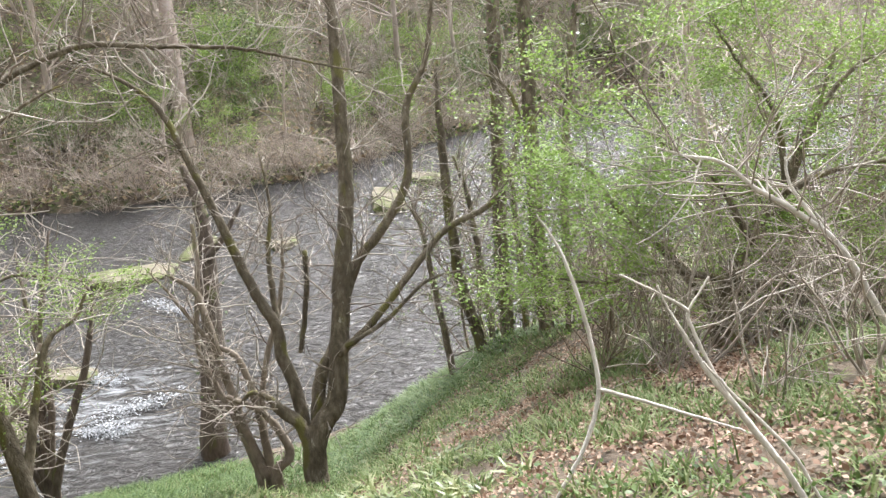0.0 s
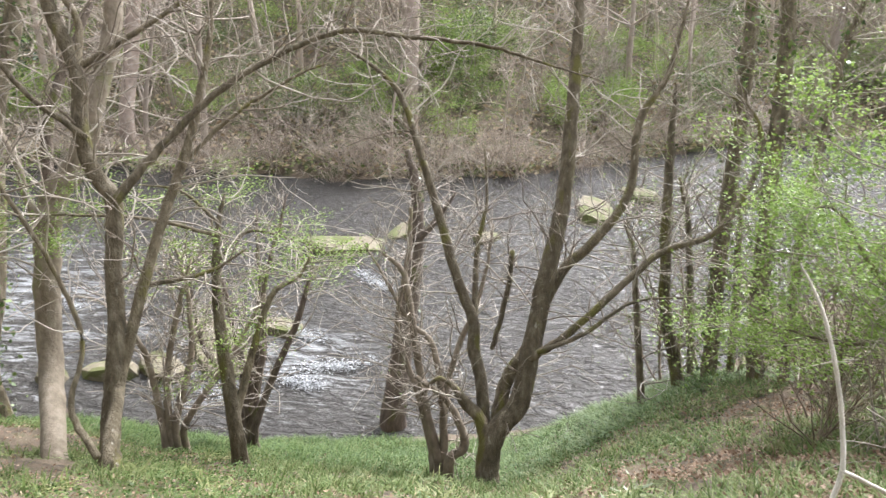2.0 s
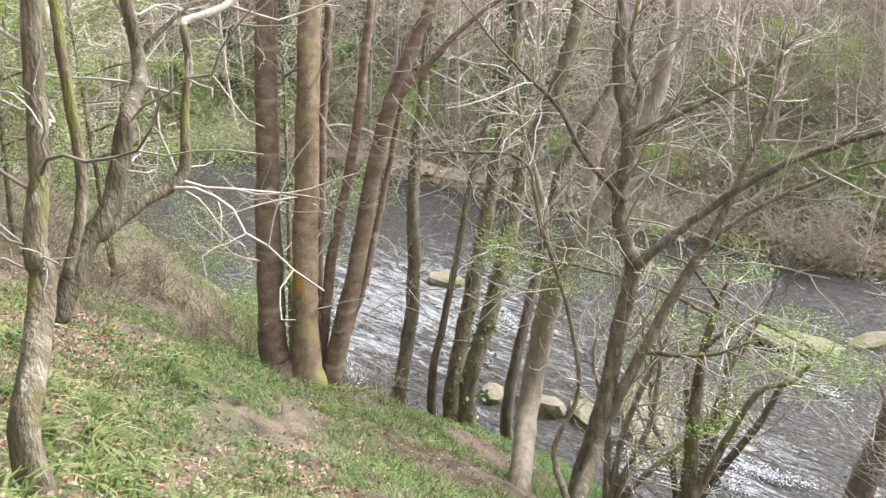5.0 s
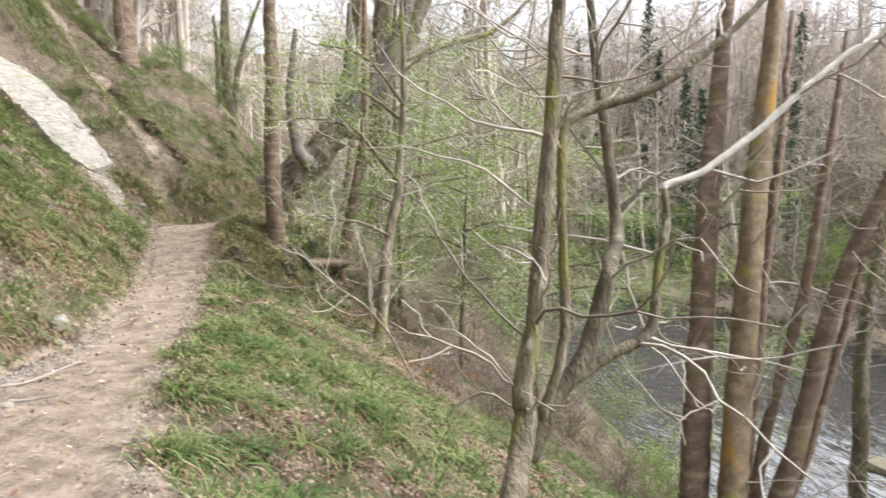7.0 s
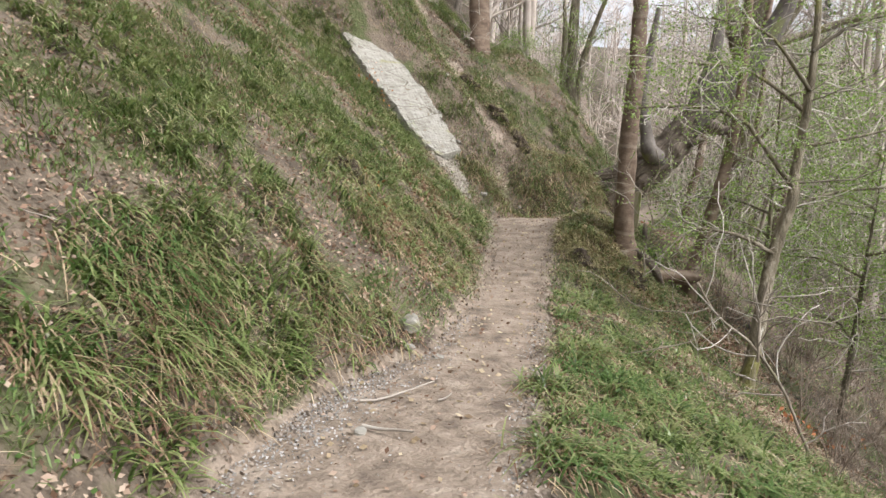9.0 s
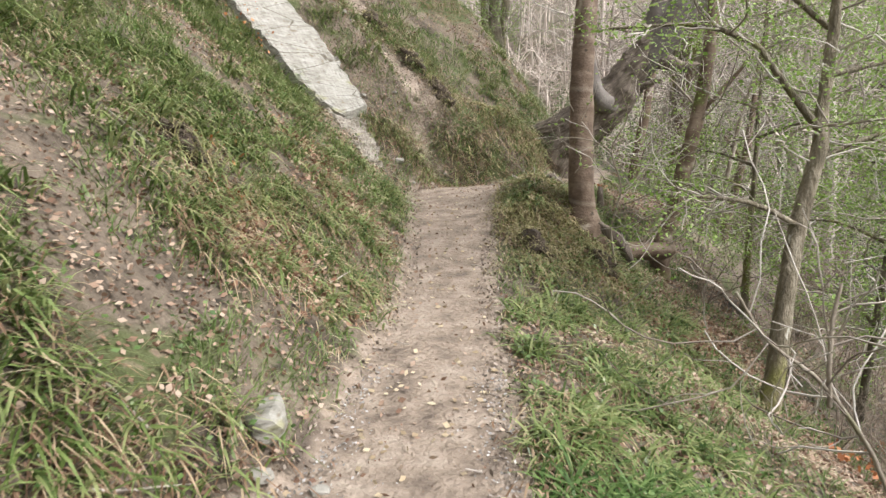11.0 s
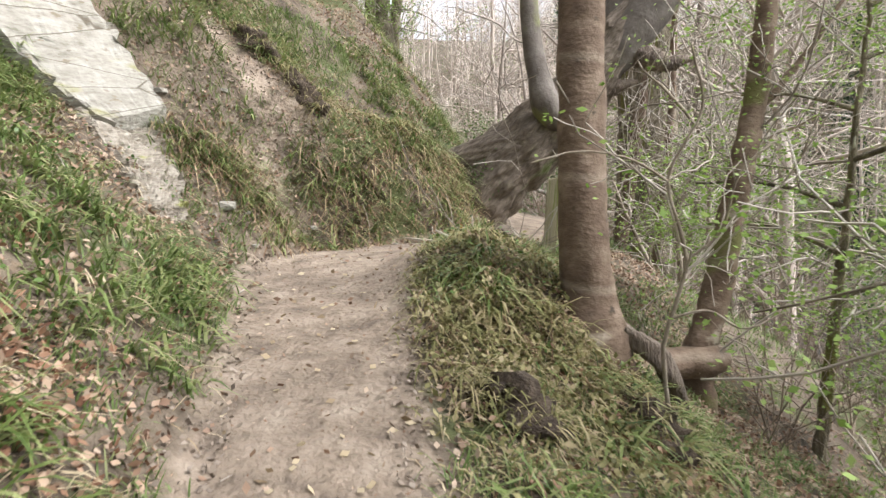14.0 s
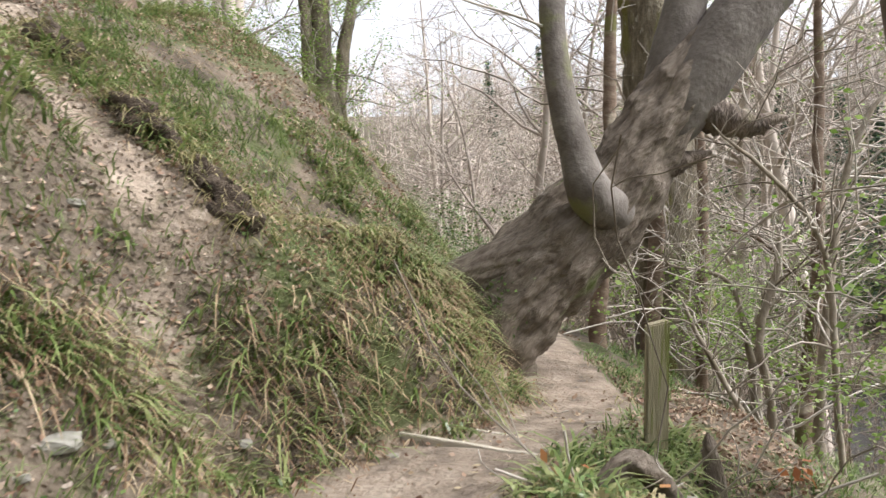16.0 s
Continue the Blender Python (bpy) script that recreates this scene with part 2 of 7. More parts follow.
def ground_material():
    """Woodland floor: trodden earth on the path, litter, moss and turf off it, by a painted mask of use."""
    m = material("woodland_floor", [(0.035, 0.028, 0.02), (0.085, 0.066, 0.046), (0.15, 0.118, 0.085), (0.08, 0.078, 0.035)], 2.6, detail=14, rough=0.95, bump=1.0, bump_scale=26,
                 patches=[((0.07, 0.078, 0.03), 1.4, 0.54), ((0.16, 0.12, 0.08), 11, 0.60), ((0.03, 0.024, 0.016), 5, 0.63)])
    n, l = m.node_tree.nodes, m.node_tree.links
    b = n["Principled BSDF"]
    grown = b.inputs["Base Color"].links[0].from_socket
    at = n.new("ShaderNodeAttribute")
    at.attribute_name = "worn"
    tc = n.new("ShaderNodeTexCoord")
    no = n.new("ShaderNodeTexNoise")
    no.inputs["Scale"].default_value, no.inputs["Detail"].default_value = 5.0, 9
    l.new(tc.outputs["Object"], no.inputs["Vector"])
    earth = n.new("ShaderNodeValToRGB")
    earth.color_ramp.elements.new(0.5)
    els = earth.color_ramp.elements
    for i, (p, c) in enumerate(((0.3, (0.13, 0.10, 0.074)), (0.5, (0.232, 0.182, 0.134)), (0.7, (0.32, 0.262, 0.20)))):
        els[i].position, els[i].color = p, (*c, 1)
    l.new(no.outputs["Fac"], earth.inputs["Fac"])
    edge = n.new("ShaderNodeMath")
    edge.operation = "MULTIPLY_ADD"
    edge.inputs[1].default_value = 0.7
    l.new(no.outputs["Fac"], edge.inputs[0])
    l.new(at.outputs["Fac"], edge.inputs[2])
    cut = n.new("ShaderNodeMapRange")
    cut.inputs["From Min"].default_value, cut.inputs["From Max"].default_value = 0.72, 1.0
    l.new(edge.outputs[0], cut.inputs["Value"])
    mx = n.new("ShaderNodeMix")
    mx.data_type = "RGBA"
    l.new(cut.outputs["Result"], mx.inputs["Factor"])
    l.new(grown, mx.inputs["A"])
    l.new(earth.outputs["Color"], mx.inputs["B"])
    l.new(mx.outputs["Result"], b.inputs["Base Color"])
    return m


def water_material():
    m = bpy.data.materials.new("river_water")
    m.use_nodes = True
    n, l = m.node_tree.nodes, m.node_tree.links
    b = n["Principled BSDF"]
    b.inputs["Base Color"].default_value = (0.06, 0.057, 0.052, 1)
    b.inputs["Roughness"].default_value = 0.16
    b.inputs["IOR"].default_value = 1.33
    tc, mp = n.new("ShaderNodeTexCoord"), n.new("ShaderNodeMapping")
    mp.inputs["Scale"].default_value = (1.6, 0.7, 1)
    l.new(tc.outputs["Object"], mp.inputs["Vector"])
    prev = None
    for s, d, st in ((0.9, 4, 0.8), (3.6, 5, 0.85)):
        no = n.new("ShaderNodeTexNoise")
        no.inputs["Scale"].default_value, no.inputs["Detail"].default_value, no.inputs["Distortion"].default_value = s, d, 0.8
        l.new(mp.outputs["Vector"], no.inputs["Vector"])
        bp = n.new("ShaderNodeBump")
        bp.inputs["Strength"].default_value, bp.inputs["Distance"].default_value = st, 0.25
        l.new(no.outputs["Fac"], bp.inputs["Height"])
        if prev:
            l.new(prev.outputs["Normal"], bp.inputs["Normal"])
        prev = bp
    l.new(prev.outputs["Normal"], b.inputs["Normal"])
    # white streaks where the stream breaks over shallow stones
    at = n.new("ShaderNodeAttribute")
    at.attribute_name = "broken"
    flow = n.new("ShaderNodeMapping")
    flow.inputs["Scale"].default_value, flow.inputs["Rotation"].default_value = (2.2, 0.5, 1), (0, 0, 0.25)
    l.new(tc.outputs["Object"], flow.inputs["Vector"])
    streak = n.new("ShaderNodeTexNoise")
    streak.inputs["Scale"].default_value, streak.inputs["Detail"].default_value, streak.inputs["Roughness"].default_value, streak.inputs["Distortion"].default_value = 1.5, 9, 0.72, 1.0
    l.new(flow.outputs["Vector"], streak.inputs["Vector"])
    both = n.new("ShaderNodeMath")
    both.operation = "MULTIPLY_ADD"
    both.inputs[1].default_value = 0.27
    l.new(at.outputs["Fac"], both.inputs[0])
    l.new(streak.outputs["Fac"], both.inputs[2])
    cut = n.new("ShaderNodeMapRange")
    cut.inputs["From Min"].default_value, cut.inputs["From Max"].default_value, cut.inputs["To Max"].default_value = 0.68, 0.90, 0.8
    l.new(both.outputs[0], cut.inputs["Value"])
    mx = n.new("ShaderNodeMix")
    mx.data_type = "RGBA"
    mx.inputs["A"].default_value, mx.inputs["B"].default_value = (0.06, 0.057, 0.052, 1), (0.50, 0.52, 0.53, 1)
    l.new(cut.outputs["Result"], mx.inputs["Factor"])
    l.new(mx.outputs["Result"], b.inputs["Base Color"])
    return m


GRAVEL = material("grey_gravel", [(0.15, 0.14, 0.125), (0.26, 0.245, 0.22), (0.40, 0.38, 0.35)], 3, bump=0, island=True, rough=0.9)
TURF_OLIVE = leaf_material("olive_turf", [(0.075, 0.07, 0.022), (0.15, 0.145, 0.05), (0.26, 0.235, 0.10), (0.36, 0.30, 0.17)], 0.3, 0.6)
SAND = material("sandy_earth", [(0.26, 0.21, 0.15), (0.36, 0.30, 0.225), (0.45, 0.39, 0.30)], 1.5, detail=9, bump=0.5, rough=0.95)
PEAT_SHADE = material("dark_peat_shade", [(0.035, 0.025, 0.018), (0.075, 0.056, 0.04), (0.14, 0.108, 0.078)], 14, detail=12, bump=1.0, rough=1.0)
DRIFT = leaf_material("drift_leaf", [(0.09, 0.04, 0.022), (0.19, 0.095, 0.052), (0.28, 0.165, 0.10), (0.40, 0.29, 0.20)], 0.12, 0.7)
SOIL = material("soil_crumb", [(0.14, 0.11, 0.085), (0.21, 0.17, 0.13), (0.30, 0.25, 0.20)], 3, bump=0, island=True, rough=0.95)
GROUND, RIVER = ground_material(), water_material()


# ---- lie of the land: path, upper bank, lower slope, river, far valley side ----
PATH_Y = [-40, -14, -8, -5, -1, 0.7, 2, 5, 7.2, 8.5, 9.2, 9.8, 10.6, 12.7, 16, 22, 40]
PATH_X = [5, 1.9, 1.25, 0.7, -0.1, 0.05, 0.36, 0.58, 0.68, 0.78, 1.05, 1.6, 2.65, 3.3, 4.3, 5.4, 9]
PATH_W = [0.5, 0.5, 0.5, 0.55, 0.72, 0.66, 0.47, 0.36, 0.46, 0.62, 0.85, 0.85, 0.42, 0.36, 0.4, 0.4, 0.4]
PATH_Z = [0.3, 0.15, 0.05, 0.03, 0.0, -0.03, -0.1, -0.08, 0.17, 0.24, 0.28, 0.26, 0.12, 0.02, -0.2, -0.6, -1.5]
WATER = -9.0
D_RIGHT = [0, 0.25, 1, 3, 6, 9.2, 11.5, 12.8, 14.5, 18, 25]
Z_STATION = [-17, -9.5, -6.5, -3, 1, 5, 12]
Z_RIGHT = np.array([
    [0, -0.05, -0.4, -1.4, -3.0, -4.6, -5.8, -6.4, -7.2, -8.3, -9.9],
    [0, -0.05, -0.4, -1.4, -3.0, -4.6, -6.2, -7.4, -9.2, -9.8, -9.9],
    [0, -0.08, -0.55, -1.9, -4.1, -6.5, -7.5, -8.2, -9.3, -9.9, -9.9],
    [0, -0.08, -0.52, -1.8, -3.8, -5.9, -7.3, -8.1, -9.3, -9.9, -9.9],
    [0, -0.08, -0.4, -1.4, -3.0, -5.3, -7.1, -8.3, -9.6, -9.9, -9.9],
    [0, -0.08, -0.35, -1.5, -3.4, -6.2, -8.4, -9.5, -9.8, -9.9, -9.9],
    [0, -0.08, -0.35, -1.6, -3.7, -7.4, -9.4, -9.8, -9.9, -9.9, -9.9]])
D_LEFT = [0, 0.15, 0.45, 1.0, 4, 9, 14, 30, 80]
Z_LEFT = [0, 0.14, 0.46, 0.94, 3.5, 9.2, 14.5, 24, 32]
FAR_Y = [-120, -60, -40, -20, -6, 2, 10, 24, 40, 52, 64, 120]
FAR_X = [80, 56, 51, 45, 36, 34.5, 35, 34.5, 30.5, 25, 15, -30]


def ground(x, y, rough=1.0):
    """Height of the land at x, y (arrays)."""
    x, y = np.asarray(x, float), np.asarray(y, float)
    xc, w, zc = np.interp(y, PATH_Y, PATH_X), np.interp(y, PATH_Y, PATH_W), np.interp(y, PATH_Y, PATH_Z)
    left, right = np.maximum(xc - w - x, 0), np.maximum(x - xc - w, 0)
    station = np.interp(y, Z_STATION, np.arange(len(Z_STATION)))
    low = np.clip(np.floor(station).astype(int), 0, len(Z_STATION) - 2)
    part_way = station - low
    drops = np.stack([np.interp(right, D_RIGHT, row) for row in Z_RIGHT])
    cols = np.arange(drops[0].size).reshape(drops[0].shape)
    flat = drops.reshape(len(Z_STATION), -1)
    drop = flat[low, cols] * (1 - part_way) + flat[low + 1, cols] * part_way
    z = zc + np.interp(left, D_LEFT, Z_LEFT) + drop
    # a mound under the beech and its dead root
    z = z + 0.46 * np.exp(-((x - 1.95) ** 2 / 0.45 + (y - 7.9) ** 2 / 0.9))
    # the turf banked up against the foot of the old tree
    z = z + 0.42 * np.exp(-((x - 1.72) / 0.42) ** 2 - ((y - 11.2) / 0.45) ** 2)
    z = z + 0.28 * np.exp(-((x - 2.22) / 0.27) ** 2 - ((y - 11.5) / 0.34) ** 2)
    # the worn gully up the bank beyond the slab
    gx = -0.2 - 0.55 * (y - 11.0)
    z = z - 0.28 * np.exp(-((x - gx) / 0.42) ** 2) * np.clip((y - 9.6) / 0.8, 0, 1) * np.clip((15.5 - y) / 2, 0, 1)
    # the shoulder of the bank where the path turns
    z = z + 1.35 * np.exp(-((x - 1.3) / 1.8) ** 2 - ((y - 15.2) / 2.6) ** 2)
    # far side of the river
    far = np.maximum(x - np.interp(y, FAR_Y, FAR_X), 0)
    rise = np.interp(far, [0, 0.7, 3, 14, 55, 120, 400], [0, 1.0, 1.4, 4.2, 19, 31, 42])
    z = np.maximum(z, -9.8 + rise)
    # the valley side that closes the view upstream
    up = np.maximum(y - 50 - 0.2 * np.abs(x - 15), 0)
    z = np.maximum(z, -10 + np.interp(up, [0, 5, 45, 120, 400], [0, 2, 20, 36, 45]))
    onpath = np.clip((left + right) / 0.35, 0, 1)
    wave = (0.05 * np.sin(2.1 * x + 1.3 * y) * np.sin(1.7 * y - 0.6 * x + 1) + 0.03 * np.sin(5.3 * x - 3.1 * y + 2) * np.sin(4.7 * y + 1.9 * x)
            + 0.02 * np.sin(11 * x + 7.3 * y) * np.sin(9.1 * y - 5 * x) + 0.012 * np.sin(19 * x - 13 * y + 1) * np.sin(17 * y + 11 * x))
    big = 0.18 * np.sin(0.55 * x + 0.8) * np.sin(0.43 * y + 0.3) * np.clip((left + right) / 4, 0, 1)
    return z + rough * (wave * (0.12 + 1.0 * onpath) + big)


# ---- mesh helpers ----
def mesh_of(name, verts, faces, mat, smooth=True):
    """A mesh from an array of points and an array of quads or triangles."""
    me = bpy.data.meshes.new(name)
    verts, faces = np.asarray(verts, np.float32), np.asarray(faces, np.int32)
    k = faces.shape[1]
    me.vertices.add(len(verts))
    me.vertices.foreach_set("co", verts.ravel())
    me.loops.add(faces.size)
    me.loops.foreach_set("vertex_index", faces.ravel())
    me.polygons.add(len(faces))
    me.polygons.foreach_set("loop_start", np.arange(0, faces.size, k, dtype=np.int32))
    me.polygons.foreach_set("use_smooth", np.full(len(faces), smooth))
    me.update(calc_edges=True)
    me.validate()
    me.materials.append(mat)
    return me


def part(name, me, parent=None, label="", kind=""):
    ob = new(name, me)
    if parent is not None:
        ob.parent = parent
        ob.matrix_parent_inverse = parent.matrix_basis.inverted()
    return tagged(ob, label=label, kind=kind)


def thing(name, at, label, category, group=""):
    ob = new(name)
    ob.location = at
    ob.empty_display_size = 0.2
    bpy.context.view_layer.update()
    return tagged(ob, label, category, group)


def smooth_line(pts, steps):
    """Points along a soft curve through pts (rows of any width)."""
    p = np.asarray(pts, float)
    q = np.vstack([2 * p[0] - p[1], p, 2 * p[-1] - p[-2]])
    out = []
    for i in range(1, len(q) - 2):
        for t in np.arange(steps) / steps:
            a, b, c, d = q[i - 1:i + 3]
            out.append(0.5 * (2 * b + (c - a) * t + (2 * a - 5 * b + 4 * c - d) * t * t + (3 * b - a - 3 * c + d) * t ** 3))
    out.append(p[-1])
    return np.array(out)


def tube(line, radius, sides, rng=None, rough=0.0, caps=False):
    """Points and quads of a tapering tube along a line; caps: with rounded, closed ends."""
    line, radius = np.asarray(line, float), np.asarray(radius, float)
    if caps:
        a, b = line[0] - line[1], line[-1] - line[-2]
        a, b = a / (np.linalg.norm(a) + 1e-9), b / (np.linalg.norm(b) + 1e-9)
        line = np.vstack([line[0] + a * radius[0] * 0.32, line[0] + a * radius[0] * 0.28, line, line[-1] + b * radius[-1] * 0.28, line[-1] + b * radius[-1] * 0.32])
        radius = np.concatenate([[radius[0] * 0.02, radius[0] * 0.7], radius, [radius[-1] * 0.7, radius[-1] * 0.02]])
    tang = np.gradient(line, axis=0)
    tang /= np.linalg.norm(tang, axis=1)[:, None] + 1e-9
    up = np.array([0.31, 0.17, 0.93]) if abs(tang[0, 2]) < 0.8 else np.array([0.9, 0.3, 0.1])
    a = np.cross(tang, up)
    a /= np.linalg.norm(a, axis=1)[:, None] + 1e-9
    b = np.cross(tang, a)
    ang = np.arange(sides) * 2 * np.pi / sides
    r = radius[:, None] * np.ones(sides)
    if rng is not None and rough:
        r = r * (1 + rough * (rng.random(r.shape) - 0.5) + rough * 0.7 * np.sin(ang * 3 + np.arange(len(line))[:, None] * 0.35 + rng.random() * 6))
    v = line[:, None] + r[..., None] * (np.cos(ang)[None, :, None] * a[:, None] + np.sin(ang)[None, :, None] * b[:, None])
    n, s = len(line), sides
    i, j = np.meshgrid(np.arange(n - 1), np.arange(s), indexing="ij")
    f = np.stack([i * s + j, i * s + (j + 1) % s, (i + 1) * s + (j + 1) % s, (i + 1) * s + j], -1).reshape(-1, 4)
    return v.reshape(-1, 3), f


def joined(pieces):
    vs, fs, off = [], [], 0
    for v, f in pieces:
        vs.append(v)
        fs.append(f + off)
        off += len(v)
    return np.vstack(vs), np.vstack(fs)


def wander(rng, start, way, length, steps, bend=0.25, lift=0.0):
    """A crooked line from start."""
    p, d = np.array(start, float), np.array(way, float)
    d /= np.linalg.norm(d) + 1e-9
    out = [p.copy()]
    for _ in range(steps):
        d = d + rng.normal(0, bend, 3) + np.array([0, 0, lift])
        d /= np.linalg.norm(d)
        p = p + d * length / steps
        out.append(p.copy())
    return np.array(out)


def twig_pieces(rng, lines, count, length=(0.5, 1.6), sub=3, thick=0.35, lift=0.02, thin=0.0045, steps=7, sides=4, level=1.0):
    """Side twigs, and twigs on those, off lines of (points, radii). Returns tubes and twig points for leaves."""
    out, tips = [], []
    weight = np.array([np.linalg.norm(np.diff(p, axis=0), axis=1).sum() for p, _ in lines])
    for _ in range(count):
        p, r = lines[rng.choice(len(lines), p=weight / weight.sum())]
        k = int(len(p) * rng.uniform(0.3, 0.99))
        k = min(k, len(p) - 2)
        axis = p[k + 1] - p[k]
        axis /= np.linalg.norm(axis) + 1e-9
        side = np.cross(axis, rng.normal(0, 1, 3))
        side /= np.linalg.norm(side) + 1e-9
        way = axis * rng.uniform(0.2, 0.9) + side
        way[2] *= level
        ln = rng.uniform(*length)
        w = wander(rng, p[k], way, ln, steps, 0.22, lift)
        r0 = min(r[k] * thick + 0.002, 0.003 + 0.007 * ln)
        out.append(tube(w, np.linspace(r0, thin, steps + 1), sides))
        tips.append(w[steps // 2:])
        for _ in range(sub):
            j = rng.integers(1, steps)
            w2 = wander(rng, w[j], w[j] - w[j - 1] + rng.normal(0, 0.10, 3) * ln, ln * rng.uniform(0.25, 0.55), 4 if steps > 4 else 2, 0.3, lift)
            out.append(tube(w2, np.linspace(r0 * 0.5, thin * 0.8, len(w2)), 3))
            tips.append(w2[1:])
    return out, tips


def leaf_cloud(rng, centres, spread, size, flat=0.4):
    """Small four-cornered leaves, folded a little, about the centres."""
    n = len(centres)
    c = np.asarray(centres) + rng.normal(0, spread, (n, 3))
    a = rng.normal(0, 1, (n, 3)) * [1, 1, flat]
    a /= np.linalg.norm(a, axis=1)[:, None]
    nrm = rng.normal(0, 1, (n, 3)) * [0.6, 0.6, 0.5] + [0, 0, 0.8]
    b = np.cross(nrm, a)
    b /= np.linalg.norm(b, axis=1)[:, None] + 1e-9
    s = (size * rng.uniform(0.6, 1.3, n))[:, None]
    v = np.stack([c, c + a * s * 0.5 + b * s * 0.32, c + a * s, c + a * s * 0.5 - b * s * 0.32], 1).reshape(-1, 3)
    f = np.arange(4 * n).reshape(-1, 4)
    return v, f


def pick(rng, tips, n):
    pts = np.vstack(tips)
    return pts[rng.integers(0, len(pts), n)]


def hero_tree(name, label, bark, limbs, seed=0, twigs=40, ivy=0.0, leaves=0, spread=0.06, kind="tree", level=1.0):
    """A tree from its main limbs: lists of (x, y, z, radius); twigs, ivy and leaves grow on them."""
    rng = np.random.default_rng(seed)
    x, y, z, _ = limbs[0][1][0]
    foot = float(ground(x, y))
    root = thing(name, (x, y, min(foot, z)), label, kind)
    lines = []
    for form, pts in limbs:
        pts = [tuple(p) for p in pts]
        x0, y0, z0, r0 = pts[0]
        g = float(ground(x0, y0))
        if form.endswith("trunk"):
            if g < z0:
                pts = [(x0 + 0.02, y0, g - 0.15, r0 * 1.25)] + pts
            else:
                pts = [(x0, y0, z0 - 0.25, r0 * 1.15)] + pts
        s = smooth_line(pts, 7)
        line, rad = s[:, :3], np.maximum(s[:, 3], 0.004)
        step = np.linalg.norm(np.diff(line, axis=0), axis=1).mean()
        line[1:-1] += rng.normal(0, 0.04, line[1:-1].shape) * min(step, 0.3)
        lines.append((line, rad))
        mat = WOOD_WHITE if form == "pale_limb" else BARK_LICHEN if form == "lichen_trunk" else bark
        v, f = tube(line, rad, 12 if rad.max() > 0.05 else 7, rng, 0.09, True)
        part("limb" if form == "pale_limb" else "trunk" if form == "lichen_trunk" else "stem" if kind == "shrub" else form, mesh_of(form, v, f, mat), root, {"pale_limb": "bleached bare limb", "lichen_trunk": "trunk with orange lichen"}.get(form, ""))
    if twigs:
        pieces, tips = twig_pieces(rng, lines, int(twigs * (2.6 if seed < 4 else 1.4)), level=level, lift=0.02 * level)
        v, f = joined(pieces)
        part("crown", mesh_of("crown", v, f, TWIG), root, kind="stuff")
        if leaves:
            v, f = leaf_cloud(rng, pick(rng, tips, leaves * 32), spread * np.array([1, 1, 0.3 + 0.7 * level]), 0.037)
            part("foliage", mesh_of("foliage", v, f, LEAF_SPRING, False), root, "fresh light green spring leaves", "stuff")
    if ivy:
        line, rad = lines[0]
        n = int(900 * ivy)
        k = rng.integers(0, len(line), n)
        out = rng.normal(0, 1, (n, 3))
        out /= np.linalg.norm(out, axis=1)[:, None]
        c = line[k] + out * (rad[k] * 1.15 + 0.03)[:, None] + rng.normal(0, 0.08, (n, 3))
        v, f = leaf_cloud(rng, c, 0.05, 0.09, 1.0)
        part("ivy", mesh_of("ivy", v, f, LEAF_IVY, False), root, "dark green climbing ivy", "stuff")
    return root


